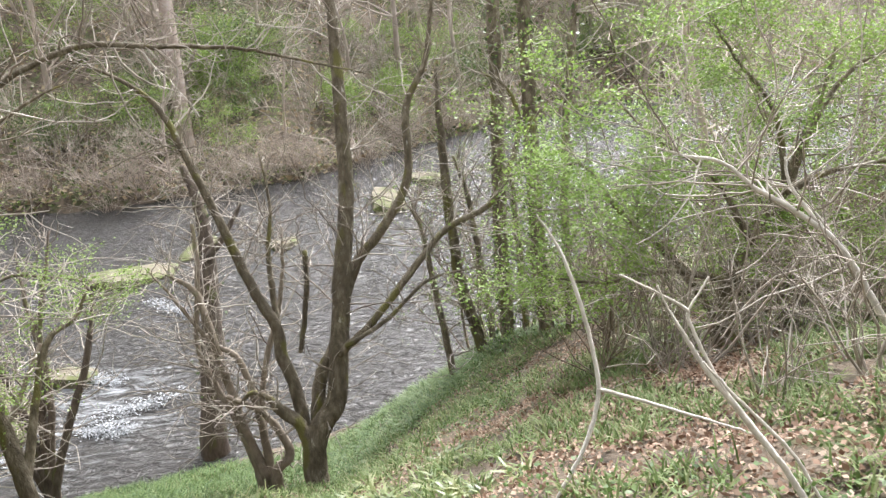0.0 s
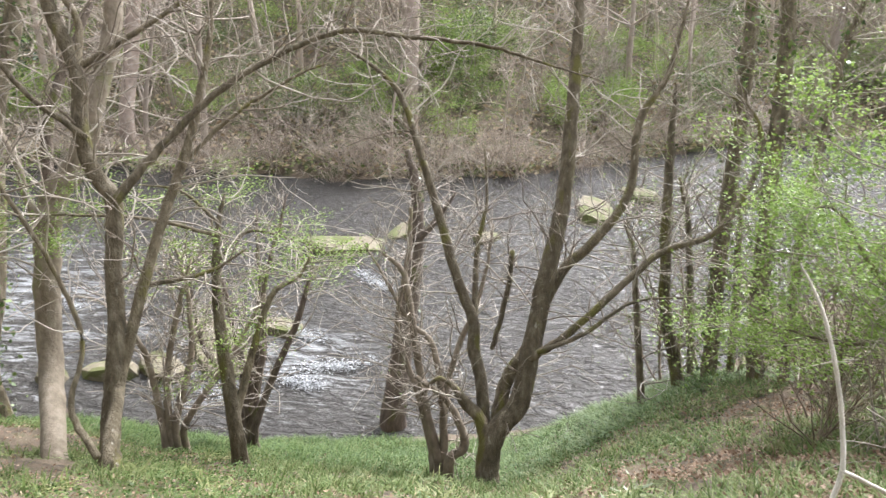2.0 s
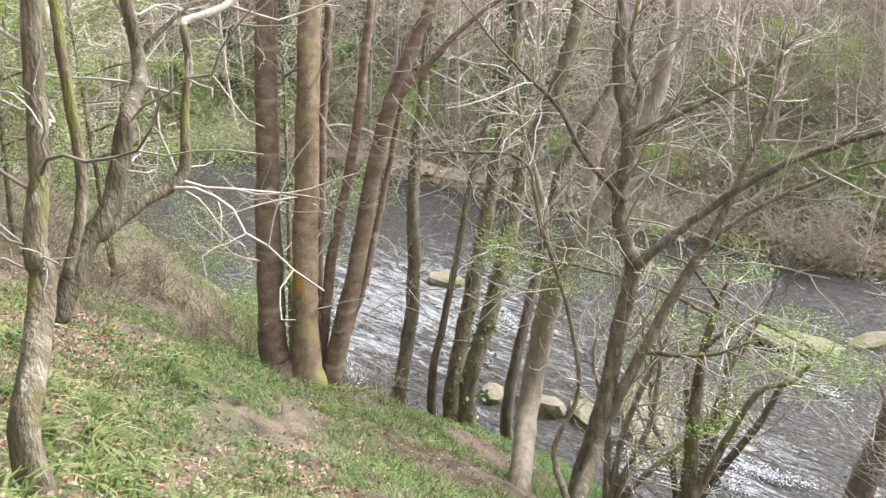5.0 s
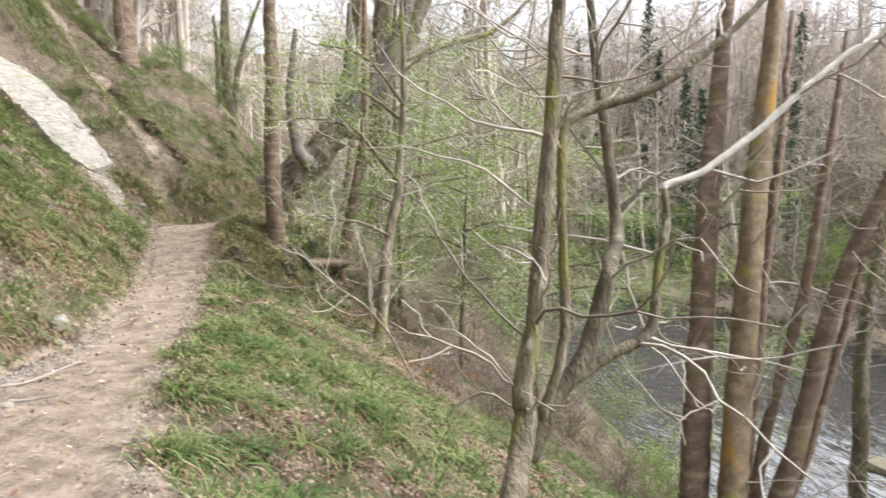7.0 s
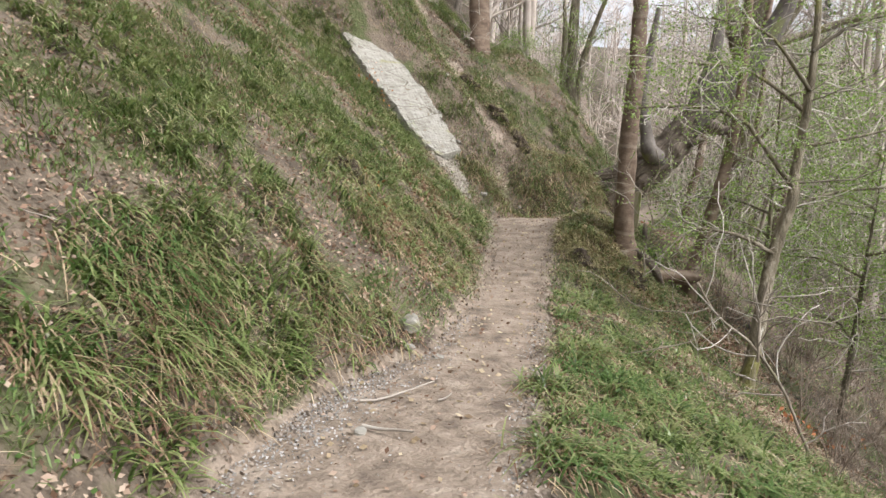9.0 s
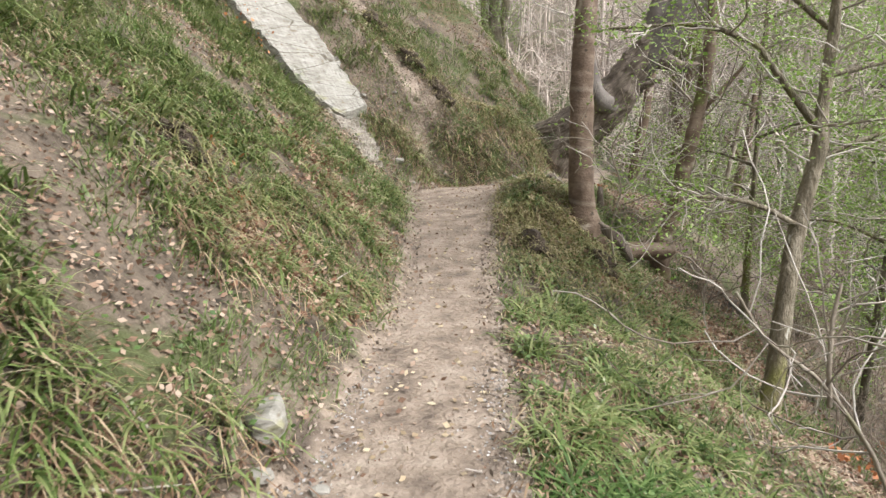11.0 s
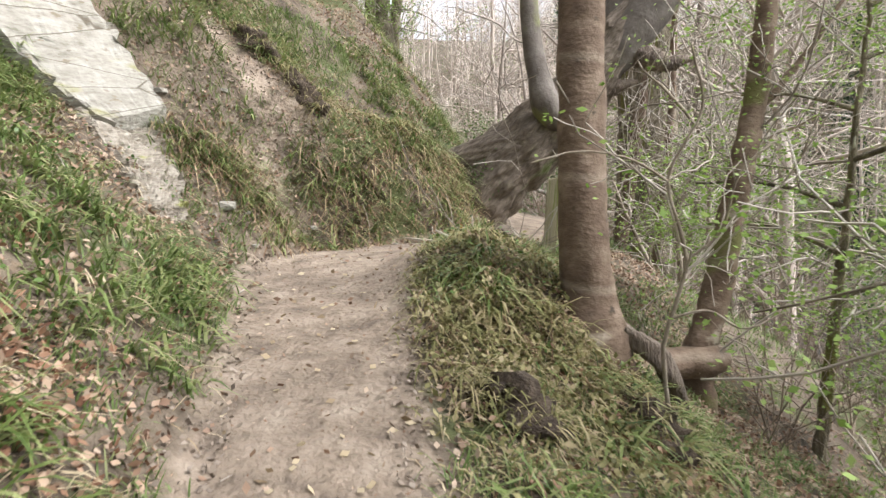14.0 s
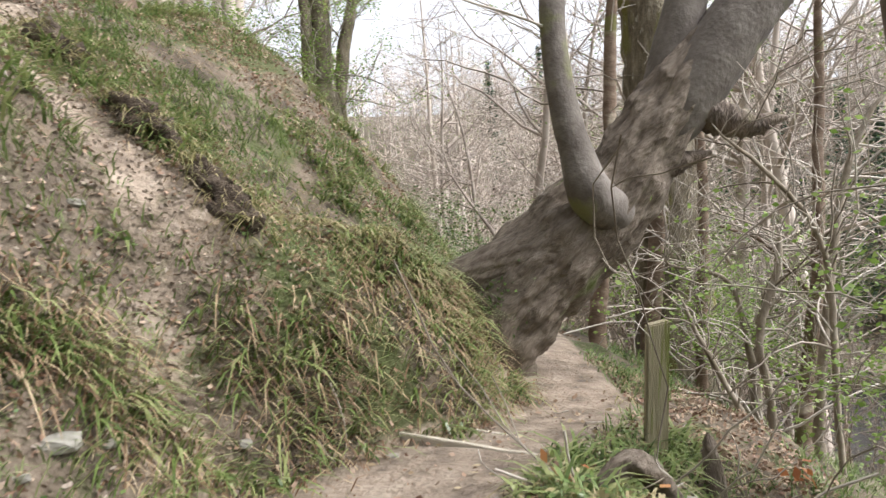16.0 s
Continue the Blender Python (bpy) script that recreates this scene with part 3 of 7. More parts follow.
def old_tree(name, label, bark, limbs, seed=0, twigs=0):
    """The great leaning tree: a fluted, knotted trunk with a smooth upright limb and broken snags."""
    rng = np.random.default_rng(seed)
    x, y, z, _ = limbs[0][1][1]
    root = thing(name, (x, y, float(ground(x, y))), label, "tree")
    lines = []
    for form, pts in limbs:
        rugged = form in ("trunk", "root")
        s = smooth_line(pts, 26 if rugged else 14)
        line, rad = s[:, :3], np.maximum(s[:, 3], 0.004)
        sides = 84 if rugged else 24
        v, f = tube(line, rad, sides)
        v = v.reshape(len(line), sides, 3)
        ang = np.arange(sides) * 2 * np.pi / sides
        k = np.arange(len(line))[:, None] * (14 / 26 if rugged else 1)
        young = np.clip((rad - 0.10) / 0.12, 0.15, 1)[:, None] if form == "trunk" else 0.6 if form == "root" else 0.22
        flute = (0.10 * np.abs(np.sin(4 * ang + 0.05 * k)) + 0.08 * np.abs(np.sin(7 * ang - 0.07 * k + 1)) - 0.09 + 0.03 * np.sin(17 * ang + 0.11 * k)
                 + 0.06 * np.sin(2 * ang + 0.31 * k) * np.sin(0.23 * k) + rng.normal(0, 0.006, (len(line), sides))) * young
        for _ in range(9 if form == "trunk" else 3):
            a0, k0, wide = rng.uniform(0, 6.28), rng.uniform(4, k.max() * 0.6), rng.uniform(0.25, 0.5)
            turn = np.abs((ang - a0 + np.pi) % (2 * np.pi) - np.pi)
            flute = flute + rng.choice([0.10, 0.08, -0.08]) * np.exp(-(turn / wide) ** 2 - ((k - k0) / rng.uniform(1.5, 4)) ** 2) * young
        if rugged:
            lean_way = (line[-1] - line[0]) / np.linalg.norm(line[-1] - line[0])
            for a in range(len(line)):
                for c in range(sides):
                    p = Vector(v[a, c] - lean_way * 0.55 * np.dot(v[a, c], lean_way))
                    ridge = 1 - abs(noise.noise(p * 7)) * 2.2
                    flute[a, c] += 0.10 * (ridge - 0.5) * min(1, rad[a] / 0.25) + 0.05 * noise.noise(p * 19) + 0.022 * noise.noise(p * 45)
        if form == "snag":
            flute = flute + rng.normal(0, 0.10, (len(line), sides))
        v = line[:, None] + (v - line[:, None]) * (1 + flute)[..., None]
        lines.append((line, rad))
        mat = BARK_GREY if form == "limb" else BARK_DARK if form == "snag" else bark
        part(form, mesh_of(form, v.reshape(-1, 3), f, mat), root, {"limb": "smooth grey limb", "snag": "broken dark dead snag"}.get(form, ""))
    n = 2600
    i = rng.integers(18, 80, n)
    out = np.stack([rng.normal(-0.7, 0.5, n), rng.normal(-0.4, 0.6, n), rng.normal(0.7, 0.4, n)], -1)
    out /= np.linalg.norm(out, axis=1)[:, None]
    v, f = leaf_cloud(rng, lines[0][0][i] + out * lines[0][1][i][:, None] * 1.02, 0.02, 0.035, 1.0)
    part("moss", mesh_of("moss", v, f, LEAF_IVY, False), root, "green moss on the lower trunk", "stuff")
    pieces, tips = twig_pieces(rng, lines[1:4], twigs)
    v, f = joined(pieces)
    part("crown", mesh_of("crown", v, f, TWIG), root, kind="stuff")
    return root


# ---- the land, the river and the distance ----
def axis_steps(spans):
    out = [np.arange(a, b, s) for a, b, s in spans]
    return np.concatenate(out + [[spans[-1][1]]])


gx = axis_steps([(-300, -30, 18), (-30, -8, 1.0), (-8, -3, 0.25), (-3, 5, 0.09), (5, 16, 0.25), (16, 44, 1.0), (44, 90, 3), (90, 320, 15)])
gy = axis_steps([(-300, -40, 18), (-40, -12, 1.0), (-12, -3, 0.25), (-3, 14, 0.09), (14, 26, 0.3), (26, 60, 1.2), (60, 120, 4), (120, 420, 20)])
X, Y = np.meshgrid(gx, gy, indexing="ij")
Z = ground(X, Y)
nx, ny = len(gx), len(gy)
ii, jj = np.meshgrid(np.arange(nx - 1), np.arange(ny - 1), indexing="ij")
quads = np.stack([ii * ny + jj, (ii + 1) * ny + jj, (ii + 1) * ny + jj + 1, ii * ny + jj + 1], -1).reshape(-1, 4)
land_mesh = mesh_of("ground", np.stack([X, Y, Z], -1).reshape(-1, 3), quads, GROUND)


def worn_at(x, y):
    """How bare and trodden the earth is: 1 on the path, 0 in the undergrowth."""
    xc, w = np.interp(y, PATH_Y, PATH_X), np.interp(y, PATH_Y, PATH_W)
    d = np.abs(x - xc) - w
    worn = np.clip(0.75 - d / 0.22, 0, 0.75)
    gully = -0.2 - 0.55 * (y - 11.0)
    slide = np.exp(-((x - gully - 0.15 * np.sin(3.1 * y)) / 0.44) ** 2) * (0.75 + 0.25 * np.sin(5.3 * y + 2 * x)) * np.clip((y - 8.9) / 0.5, 0, 1) * np.clip((16 - y) / 2, 0, 1)
    side = np.exp(-((x + 0.15) / 0.22) ** 2 - ((y - 2.3) / 0.6) ** 2)
    return np.clip(np.maximum(worn, np.maximum(0.8 * slide, 0.5 * side)), 0, 1)


worn = land_mesh.attributes.new("worn", "FLOAT", "POINT")
worn.data.foreach_set("value", worn_at(X, Y).ravel().astype(np.float32))
tagged(new("ground", land_mesh), "woodland slope of turf, litter and a trodden earth path", "ground", kind="structure")

wx, wy = axis_steps([(8, 62, 0.5), (62, 140, 6)]), axis_steps([(-120, -25, 5), (-25, 45, 0.5), (45, 130, 5)])
WX, WY = np.meshgrid(wx, wy, indexing="ij")
WZ = WATER + 0.035 * np.sin(1.9 * WX + 2.3 * np.sin(0.9 * WY)) * np.sin(1.3 * WY + 0.7 * WX) + 0.02 * np.sin(4.1 * WX - 3.3 * WY)
nx, ny = len(wx), len(wy)
ii, jj = np.meshgrid(np.arange(nx - 1), np.arange(ny - 1), indexing="ij")
quads = np.stack([ii * ny + jj, (ii + 1) * ny + jj, (ii + 1) * ny + jj + 1, ii * ny + jj + 1], -1).reshape(-1, 4)
water_mesh = mesh_of("water", np.stack([WX, WY, WZ], -1).reshape(-1, 3), quads, RIVER)
rapid = np.exp(-((WX - 20) / 8.5) ** 2 - ((WY - 12.5) / 9) ** 2) + 0.75 * np.exp(-((WX - 18.5) / 3.2) ** 2 - ((WY + 0.5) / 3.5) ** 2) + 0.5 * np.exp(-((WX - 30) / 4) ** 2 - ((WY + 10) / 4) ** 2)
broken = water_mesh.attributes.new("broken", "FLOAT", "POINT")
broken.data.foreach_set("value", np.clip(rapid, 0, 1).ravel().astype(np.float32))
tagged(new("water", water_mesh), "dark rippling river in a wooded valley", "river", kind="structure")


# ---- trees that stand by the path and the river ----
limbs = []
limbs.append(("trunk", [(9.88, -6.28, -5.9, 0.182), (10.06, -6.24, -5.48, 0.174), (10.23, -6.32, -5.06, 0.165), (10.41, -6.66, -4.64, 0.149), (10.7, -6.77, -3.96, 0.141), (11.02, -6.9, -3.2, 0.132), (11.53, -7.13, -1.98, 0.116), (11.97, -7.18, -0.91, 0.099), (12.42, -7.22, 0.16, 0.083), (13, -7.2, 1.53, 0.058), (13.67, -7.15, 3.13, 0.025)]))
limbs.append(("limb", [(10.15, -6.24, -5.25, 0.124), (10.3, -6.1, -4.9, 0.091), (10.36, -5.94, -4.76, 0.091), (10.43, -5.76, -4.58, 0.074)]))
limbs.append(("limb", [(10.3, -6.18, -5.16, 0.1), (10.59, -6.08, -4.46, 0.092), (10.78, -5.94, -4, 0.092), (10.94, -5.92, -3.63, 0.084), (11.17, -5.64, -3.07, 0.075), (11.62, -5.24, -1.98, 0.063), (11.94, -4.93, -1.21, 0.054), (12.23, -4.59, -0.51, 0.042), (12.4, -4.01, -0.08, 0.025), (12.48, -3.51, 0.12, 0.013)]))
limbs.append(("limb", [(10.4, -6.32, -5.18, 0.11), (10.71, -6.46, -4.44, 0.101), (10.92, -6.76, -3.94, 0.084), (11.33, -7.15, -2.98, 0.076), (11.51, -7.58, -2.55, 0.072), (11.81, -8.09, -1.84, 0.063), (12.23, -8.19, -0.85, 0.055), (12.47, -8.54, -0.27, 0.042), (12.76, -8.73, 0.42, 0.029), (13.03, -8.85, 1.04, 0.013)]))
limbs.append(("limb", [(10.57, -6.77, -4, 0.066), (10.74, -7.32, -3.61, 0.053), (10.99, -7.95, -3.02, 0.053), (11.21, -8.53, -2.51, 0.049), (11.35, -9.27, -2.21, 0.045), (11.65, -9.75, -1.5, 0.045), (11.87, -9.84, -0.97, 0.041), (12.04, -9.62, -0.55, 0.025), (12.14, -9.13, -0.32, 0.012)]))
limbs.append(("limb", [(10.52, -6.87, -3.86, 0.037), (10.65, -7.52, -3.57, 0.032), (10.84, -8.17, -3.13, 0.024), (10.89, -8.99, -3.03, 0.012)]))
limbs.append(("limb", [(11.02, -5.93, -3.7, 0.055), (11.42, -5.91, -2.72, 0.038), (11.71, -6.02, -2.03, 0.025), (12.01, -5.95, -1.32, 0.013)]))
limbs.append(("limb", [(10.96, -6.21, -4.1, 0.038), (11.29, -6.39, -3.32, 0.043), (11.53, -6.44, -2.73, 0.038)]))
limbs.append(("limb", [(10.51, -6.15, -5.16, 0.085), (10.76, -5.52, -4.56, 0.038), (10.66, -5.18, -4.79, 0.026)]))
hero_tree("tree", "slender grey-green alder with bare crooked limbs on the slope", BARK_MOSS, seed=1, twigs=90, limbs=limbs)

limbs = []
limbs.append(("trunk", [(7.33, -2.3, -3.98, 0.118), (7.83, -1.98, -3.85, 0.111), (8.07, -1.99, -3.26, 0.104), (8.3, -1.99, -2.67, 0.097), (8.56, -1.93, -1.95, 0.097), (8.8, -1.91, -1.33, 0.097), (8.86, -1.71, -0.98, 0.09), (8.95, -1.57, -0.59, 0.09), (9.19, -1.48, 0.1, 0.083), (9.34, -1.2, 0.78, 0.076), (9.54, -1.05, 1.43, 0.063), (9.95, -0.73, 2.8, 0.028)]))
limbs.append(("limb", [(8.73, -1.95, -1.27, 0.062), (9.07, -2.3, -0.81, 0.048), (9.57, -2.89, -0.18, 0.041), (10.04, -3.58, 0.25, 0.038), (10.43, -4.26, 0.49, 0.034), (10.72, -5, 0.41, 0.031), (11.06, -5.9, 0.3, 0.024), (11.31, -6.7, 0.06, 0.017), (11.57, -7.56, -0.21, 0.01)]))
limbs.append(("limb", [(7.35, -2.19, -3.8, 0.085), (8.15, -2.06, -3.13, 0.069), (8.59, -2.23, -2.21, 0.063), (8.99, -2.42, -1.42, 0.059), (9.36, -2.62, -0.69, 0.052), (9.73, -2.74, 0.09, 0.042), (9.96, -2.78, 0.62, 0.031), (10.23, -2.74, 1.34, 0.017)]))
limbs.append(("limb", [(8.8, -1.71, -0.55, 0.041), (8.74, -1.17, -0.1, 0.031), (8.77, -0.74, 0.43, 0.027), (8.71, -0.28, 0.77, 0.02), (8.66, 0.19, 1.15, 0.014), (8.62, 0.74, 1.65, 0.007)]))
limbs.append(("limb", [(9.22, -1.5, 0.15, 0.045), (9.63, -2.1, 0.54, 0.031), (10.01, -2.6, 0.94, 0.024), (10.33, -2.91, 1.4, 0.014)]))
limbs.append(("limb", [(8.67, -2.19, -2.25, 0.032), (8.97, -2.82, -2.18, 0.025), (9.24, -3.24, -1.96, 0.014)]))
limbs.append(("limb", [(9.26, -2.44, -1.05, 0.032), (9.73, -2.99, -0.48, 0.025), (10.21, -3.69, -0.03, 0.018), (10.42, -4.06, 0.11, 0.007)]))
limbs.append(("limb", [(7.3, -2.17, -3.62, 0.045), (7.62, -1.75, -3.24, 0.034), (7.91, -1.83, -2.6, 0.027), (8.1, -1.51, -1.79, 0.027), (8.23, -0.99, -0.91, 0.027), (8.34, -0.6, -0.19, 0.023), (8.08, 0.06, -0.15, 0.017), (7.76, 0.79, -0.16, 0.007)]))
limbs.append(("limb", [(9.19, -1.48, 0.1, 0.049), (9.39, -1.48, 0.59, 0.042), (9.47, -1.25, 1.04, 0.035), (9.74, -1.15, 1.83, 0.017)]))
hero_tree("tree", "dark mossy sapling tree forking above the riverbank", BARK_MOSS, seed=2, twigs=90, limbs=limbs)

limbs = []
limbs.append(("trunk", [(7.99, -1.08, -4.48, 0.15), (9.13, -0.44, -3.85, 0.157), (9.59, -0.34, -2.61, 0.165), (9.94, -0.36, -1.75, 0.174), (10.28, -0.63, -1.2, 0.157), (10.63, -0.8, -0.49, 0.132), (11.07, -0.93, 0.44, 0.124), (11.4, -0.85, 1.38, 0.108), (11.91, -0.66, 2.85, 0.05)]))
limbs.append(("limb", [(9.62, -0.34, -2.53, 0.066), (9.97, 0.07, -1.21, 0.05), (10.14, 0.61, -0.21, 0.033), (10.32, 0.98, 0.64, 0.017)]))
hero_tree("tree", "smooth pale grey tree bending over the bank", BARK_PALE, seed=3, twigs=30, limbs=limbs)

limbs = []
limbs.append(("trunk", [(6.39, 1.57, -3.07, 0.223), (6.4, 1.78, -2.74, 0.187), (6.65, 2.12, -1.59, 0.165), (6.95, 2.44, -0.37, 0.151), (7.18, 2.74, 0.65, 0.144), (7.39, 2.94, 1.46, 0.136), (8.07, 3.54, 4.03, 0.086)]))
limbs.append(("lichen_trunk", [(6.57, 1.28, -3.1, 0.223), (6.7, 1.49, -2.46, 0.172), (6.91, 1.72, -1.58, 0.165), (7.24, 2, -0.36, 0.158), (7.49, 2.26, 0.66, 0.151), (7.71, 2.45, 1.47, 0.144), (8.46, 3.03, 4.18, 0.086)]))
limbs.append(("trunk", [(6.85, 1.19, -3.16, 0.147), (7.3, 1.25, -1.97, 0.117), (7.78, 1.36, -0.66, 0.11), (8.16, 1.39, 0.32, 0.103), (8.52, 1.33, 1.09, 0.088), (8.85, 1.26, 1.78, 0.073), (9.52, 1.3, 3.45, 0.037)]))
limbs.append(("limb", [(8.15, 1.39, 0.28, 0.066), (8.6, 1.07, 0.88, 0.048), (8.99, 0.77, 1.36, 0.033), (9.51, 0.29, 1.88, 0.015)]))
limbs.append(("trunk", [(6.85, 1.4, -3.14, 0.082), (7.28, 1.63, -1.74, 0.07), (7.84, 1.76, -0.19, 0.063), (8.33, 1.99, 1.35, 0.056), (8.86, 2.29, 3.1, 0.03)]))
limbs.append(("trunk", [(6.92, 1.54, -3.05, 0.075), (7.27, 1.87, -1.7, 0.067), (7.7, 2.24, -0.08, 0.064), (8.14, 2.56, 1.48, 0.056), (8.67, 3.01, 3.46, 0.03)]))
limbs.append(("trunk", [(7.03, 1.29, -3.18, 0.056), (7.51, 1.27, -2.04, 0.049), (8.05, 1.35, -0.62, 0.041), (8.61, 1.48, 0.94, 0.03)]))
hero_tree("tree", "clump of tall beech trunks rising from one stool", BARK_BEECH, seed=4, twigs=40, limbs=limbs)

limbs = []
limbs.append(("trunk", [(10.37, 3.23, -5.48, 0.142), (10.96, 3.44, -3.72, 0.131), (11.44, 3.95, -1.76, 0.12), (12.02, 4.25, 0.09, 0.109), (12.5, 4.51, 1.64, 0.098), (13.3, 5.05, 4.43, 0.049)]))
hero_tree("tree", "slim mossy trunk standing at the water edge", BARK_MOSS, seed=5, twigs=30, ivy=0.25, limbs=limbs)

limbs = []
limbs.append(("trunk", [(10.99, 2.4, -5.25, 0.164), (11.68, 2.53, -3.39, 0.153), (12.28, 2.67, -1.73, 0.142), (12.93, 2.86, 0.13, 0.131), (13.43, 3.08, 1.68, 0.12), (14.29, 3.54, 4.46, 0.055)]))
hero_tree("tree", "slim mossy trunk standing at the water edge", BARK_MOSS, seed=5, twigs=30, ivy=0.25, limbs=limbs)

limbs = []
limbs.append(("trunk", [(10.44, 1.62, -4.77, 0.152), (10.85, 1.6, -3.81, 0.152), (11.34, 1.65, -2.56, 0.152), (11.93, 1.71, -1.02, 0.152), (12.59, 1.56, 0.33, 0.152), (13.13, 1.59, 1.68, 0.142), (14, 1.91, 4.27, 0.071)]))
hero_tree("tree", "leaning trunk wrapped in dark ivy", BARK_MOSS, seed=6, twigs=25, ivy=1.0, limbs=limbs)

limbs = []
limbs.append(("trunk", [(10.13, 2.21, -4.59, 0.076), (10.36, 2.22, -4.01, 0.066), (10.85, 2.33, -2.67, 0.061), (11.41, 2.46, -1.13, 0.046), (11.98, 2.44, 0.22, 0.02)]))
hero_tree("tree", "thin dark leaning stem among the bank trees", BARK_DARK, seed=7, twigs=14, limbs=limbs)

limbs = []
limbs.append(("trunk", [(11.96, 1.74, -5.47, 0.113), (12.87, 1.85, -3.11, 0.102), (13.35, 1.93, -1.82, 0.102), (13.79, 1.83, -0.91, 0.091), (14.6, 1.44, 0.44, 0.057)]))
hero_tree("tree", "short crooked bare trunk behind the bank trees", BARK_DARK, seed=8, twigs=14, limbs=limbs)

limbs = []
limbs.append(("trunk", [(2.28, -1.9, -0.47, 0.07), (2.4, -1.8, -0.18, 0.066), (2.57, -1.6, 0.13, 0.064), (2.56, -1.58, 0.3, 0.055), (2.64, -1.55, 0.69, 0.049), (2.71, -1.5, 1.23, 0.046), (2.78, -1.45, 1.77, 0.043), (2.82, -1.41, 2.2, 0.04), (2.86, -1.38, 2.5, 0.037), (2.91, -1.29, 3.28, 0.021)]))
limbs.append(("limb", [(2.7, -1.37, -0.19, 0.059), (2.87, -1.38, 0.17, 0.059), (3.02, -1.4, 0.36, 0.056), (3.12, -1.4, 0.62, 0.056), (3.19, -1.39, 0.88, 0.046), (3.46, -1.04, 0.99, 0.047), (3.57, -0.84, 1.18, 0.041), (3.53, -0.76, 1.71, 0.037), (3.49, -0.68, 2.2, 0.032), (3.47, -0.6, 2.72, 0.026)]))
limbs.append(("limb", [(3.03, -1.22, 0.17, 0.038), (3.28, -1.28, 0.34, 0.038), (3.52, -1.34, 0.49, 0.036), (3.58, -1.31, 0.85, 0.026), (3.64, -1.3, 1.14, 0.024), (3.64, -1.27, 1.34, 0.022)]))
limbs.append(("pale_limb", [(3.64, -1.27, 1.32, 0.022), (3.66, -1.27, 1.37, 0.022), (3.85, -1.33, 1.44, 0.022), (4.16, -1.4, 1.66, 0.022), (4.46, -1.47, 1.93, 0.021), (4.73, -1.53, 2.15, 0.017), (5.03, -1.61, 2.34, 0.014), (5.4, -1.7, 2.61, 0.007)]))
limbs.append(("limb", [(2.74, -1.46, 0.07, 0.032), (2.88, -1.44, 0.52, 0.029), (2.9, -1.36, 1.15, 0.029), (2.91, -1.32, 1.5, 0.029), (2.94, -1.3, 1.71, 0.03), (3.13, -1.35, 1.82, 0.029), (3.4, -1.43, 1.91, 0.027), (3.72, -1.51, 2.12, 0.024), (4.02, -1.57, 2.4, 0.018), (4.26, -1.62, 2.67, 0.008)]))
limbs.append(("limb", [(3.63, -0.76, 1.15, 0.023), (3.78, -0.79, 1.3, 0.015), (3.97, -0.83, 1.45, 0.008)]))
hero_tree("tree", "pale forked sapling with a weathered white limb", BARK_MOSS, seed=9, twigs=36, limbs=limbs)

limbs = []
limbs.append(("trunk", [(2.24, 7.38, -0.02, 0.204), (2.21, 7.41, 0.24, 0.16), (2.18, 7.46, 0.75, 0.141), (2.18, 7.52, 1.43, 0.133), (2.21, 7.59, 2.1, 0.126), (2.24, 7.65, 2.78, 0.121), (2.25, 7.72, 3.46, 0.112), (2.27, 7.85, 4.81, 0.087), (2.34, 8.03, 6.74, 0.049)]))
limbs.append(("root", [(2.17, 7.35, 0.18, 0.082), (2.05, 7.33, -0.01, 0.063), (1.9, 7.31, -0.2, 0.039), (1.78, 7.29, -0.35, 0.014)]))
limbs.append(("root", [(2.26, 7.35, 0.16, 0.082), (2.37, 7.33, -0.06, 0.058), (2.49, 7.31, -0.27, 0.034), (2.58, 7.3, -0.44, 0.012)]))
hero_tree("tree", "beech with smooth ringed brown bark beside the path", BARK_BEECH, seed=10, twigs=0, limbs=limbs)

limbs = []
limbs.append(("trunk", [(3.44, 8.35, -0.46, 0.124), (3.52, 8.38, -0.18, 0.112), (3.65, 8.42, 0.27, 0.107), (3.78, 8.48, 0.88, 0.096), (3.94, 8.55, 1.55, 0.084), (4.03, 8.62, 2.28, 0.076), (4.08, 8.71, 3.23, 0.067), (4.13, 8.87, 4.8, 0.034)]))
limbs.append(("root", [(2.36, 7.63, -0.36, 0.076), (2.74, 7.94, -0.37, 0.101), (3.14, 8.15, -0.41, 0.115), (3.41, 8.15, -0.41, 0.109), (3.54, 8.16, -0.39, 0.071)]))
limbs.append(("limb", [(3.93, 8.62, 1.27, 0.034), (4.39, 8.68, 1.78, 0.026), (4.77, 8.73, 2.24, 0.014)]))
hero_tree("tree", "reddish ringed trunk rising from a horizontal root below the path", BARK_BEECH, seed=11, twigs=8, limbs=limbs)

limbs = []
limbs.append(("trunk", [(3.31, 4.85, -1.26, 0.099), (3.38, 4.92, -0.83, 0.086), (3.47, 5.03, -0.11, 0.079), (3.6, 5.14, 0.54, 0.072), (3.75, 5.23, 1.07, 0.066), (3.77, 5.28, 1.4, 0.056), (3.88, 5.4, 2.19, 0.046), (3.93, 5.52, 2.97, 0.04), (3.94, 5.63, 3.76, 0.03), (3.94, 5.77, 4.67, 0.013)]))
limbs.append(("limb", [(3.73, 5.21, 1.2, 0.036), (3.37, 5.24, 1.65, 0.029), (3.12, 5.25, 1.93, 0.026), (2.62, 5.23, 2.07, 0.02), (1.91, 5.16, 2.04, 0.01)]))
limbs.append(("limb", [(3.83, 5.38, 1.66, 0.03), (4.38, 5.45, 1.78, 0.02), (5.04, 5.53, 1.94, 0.01)]))
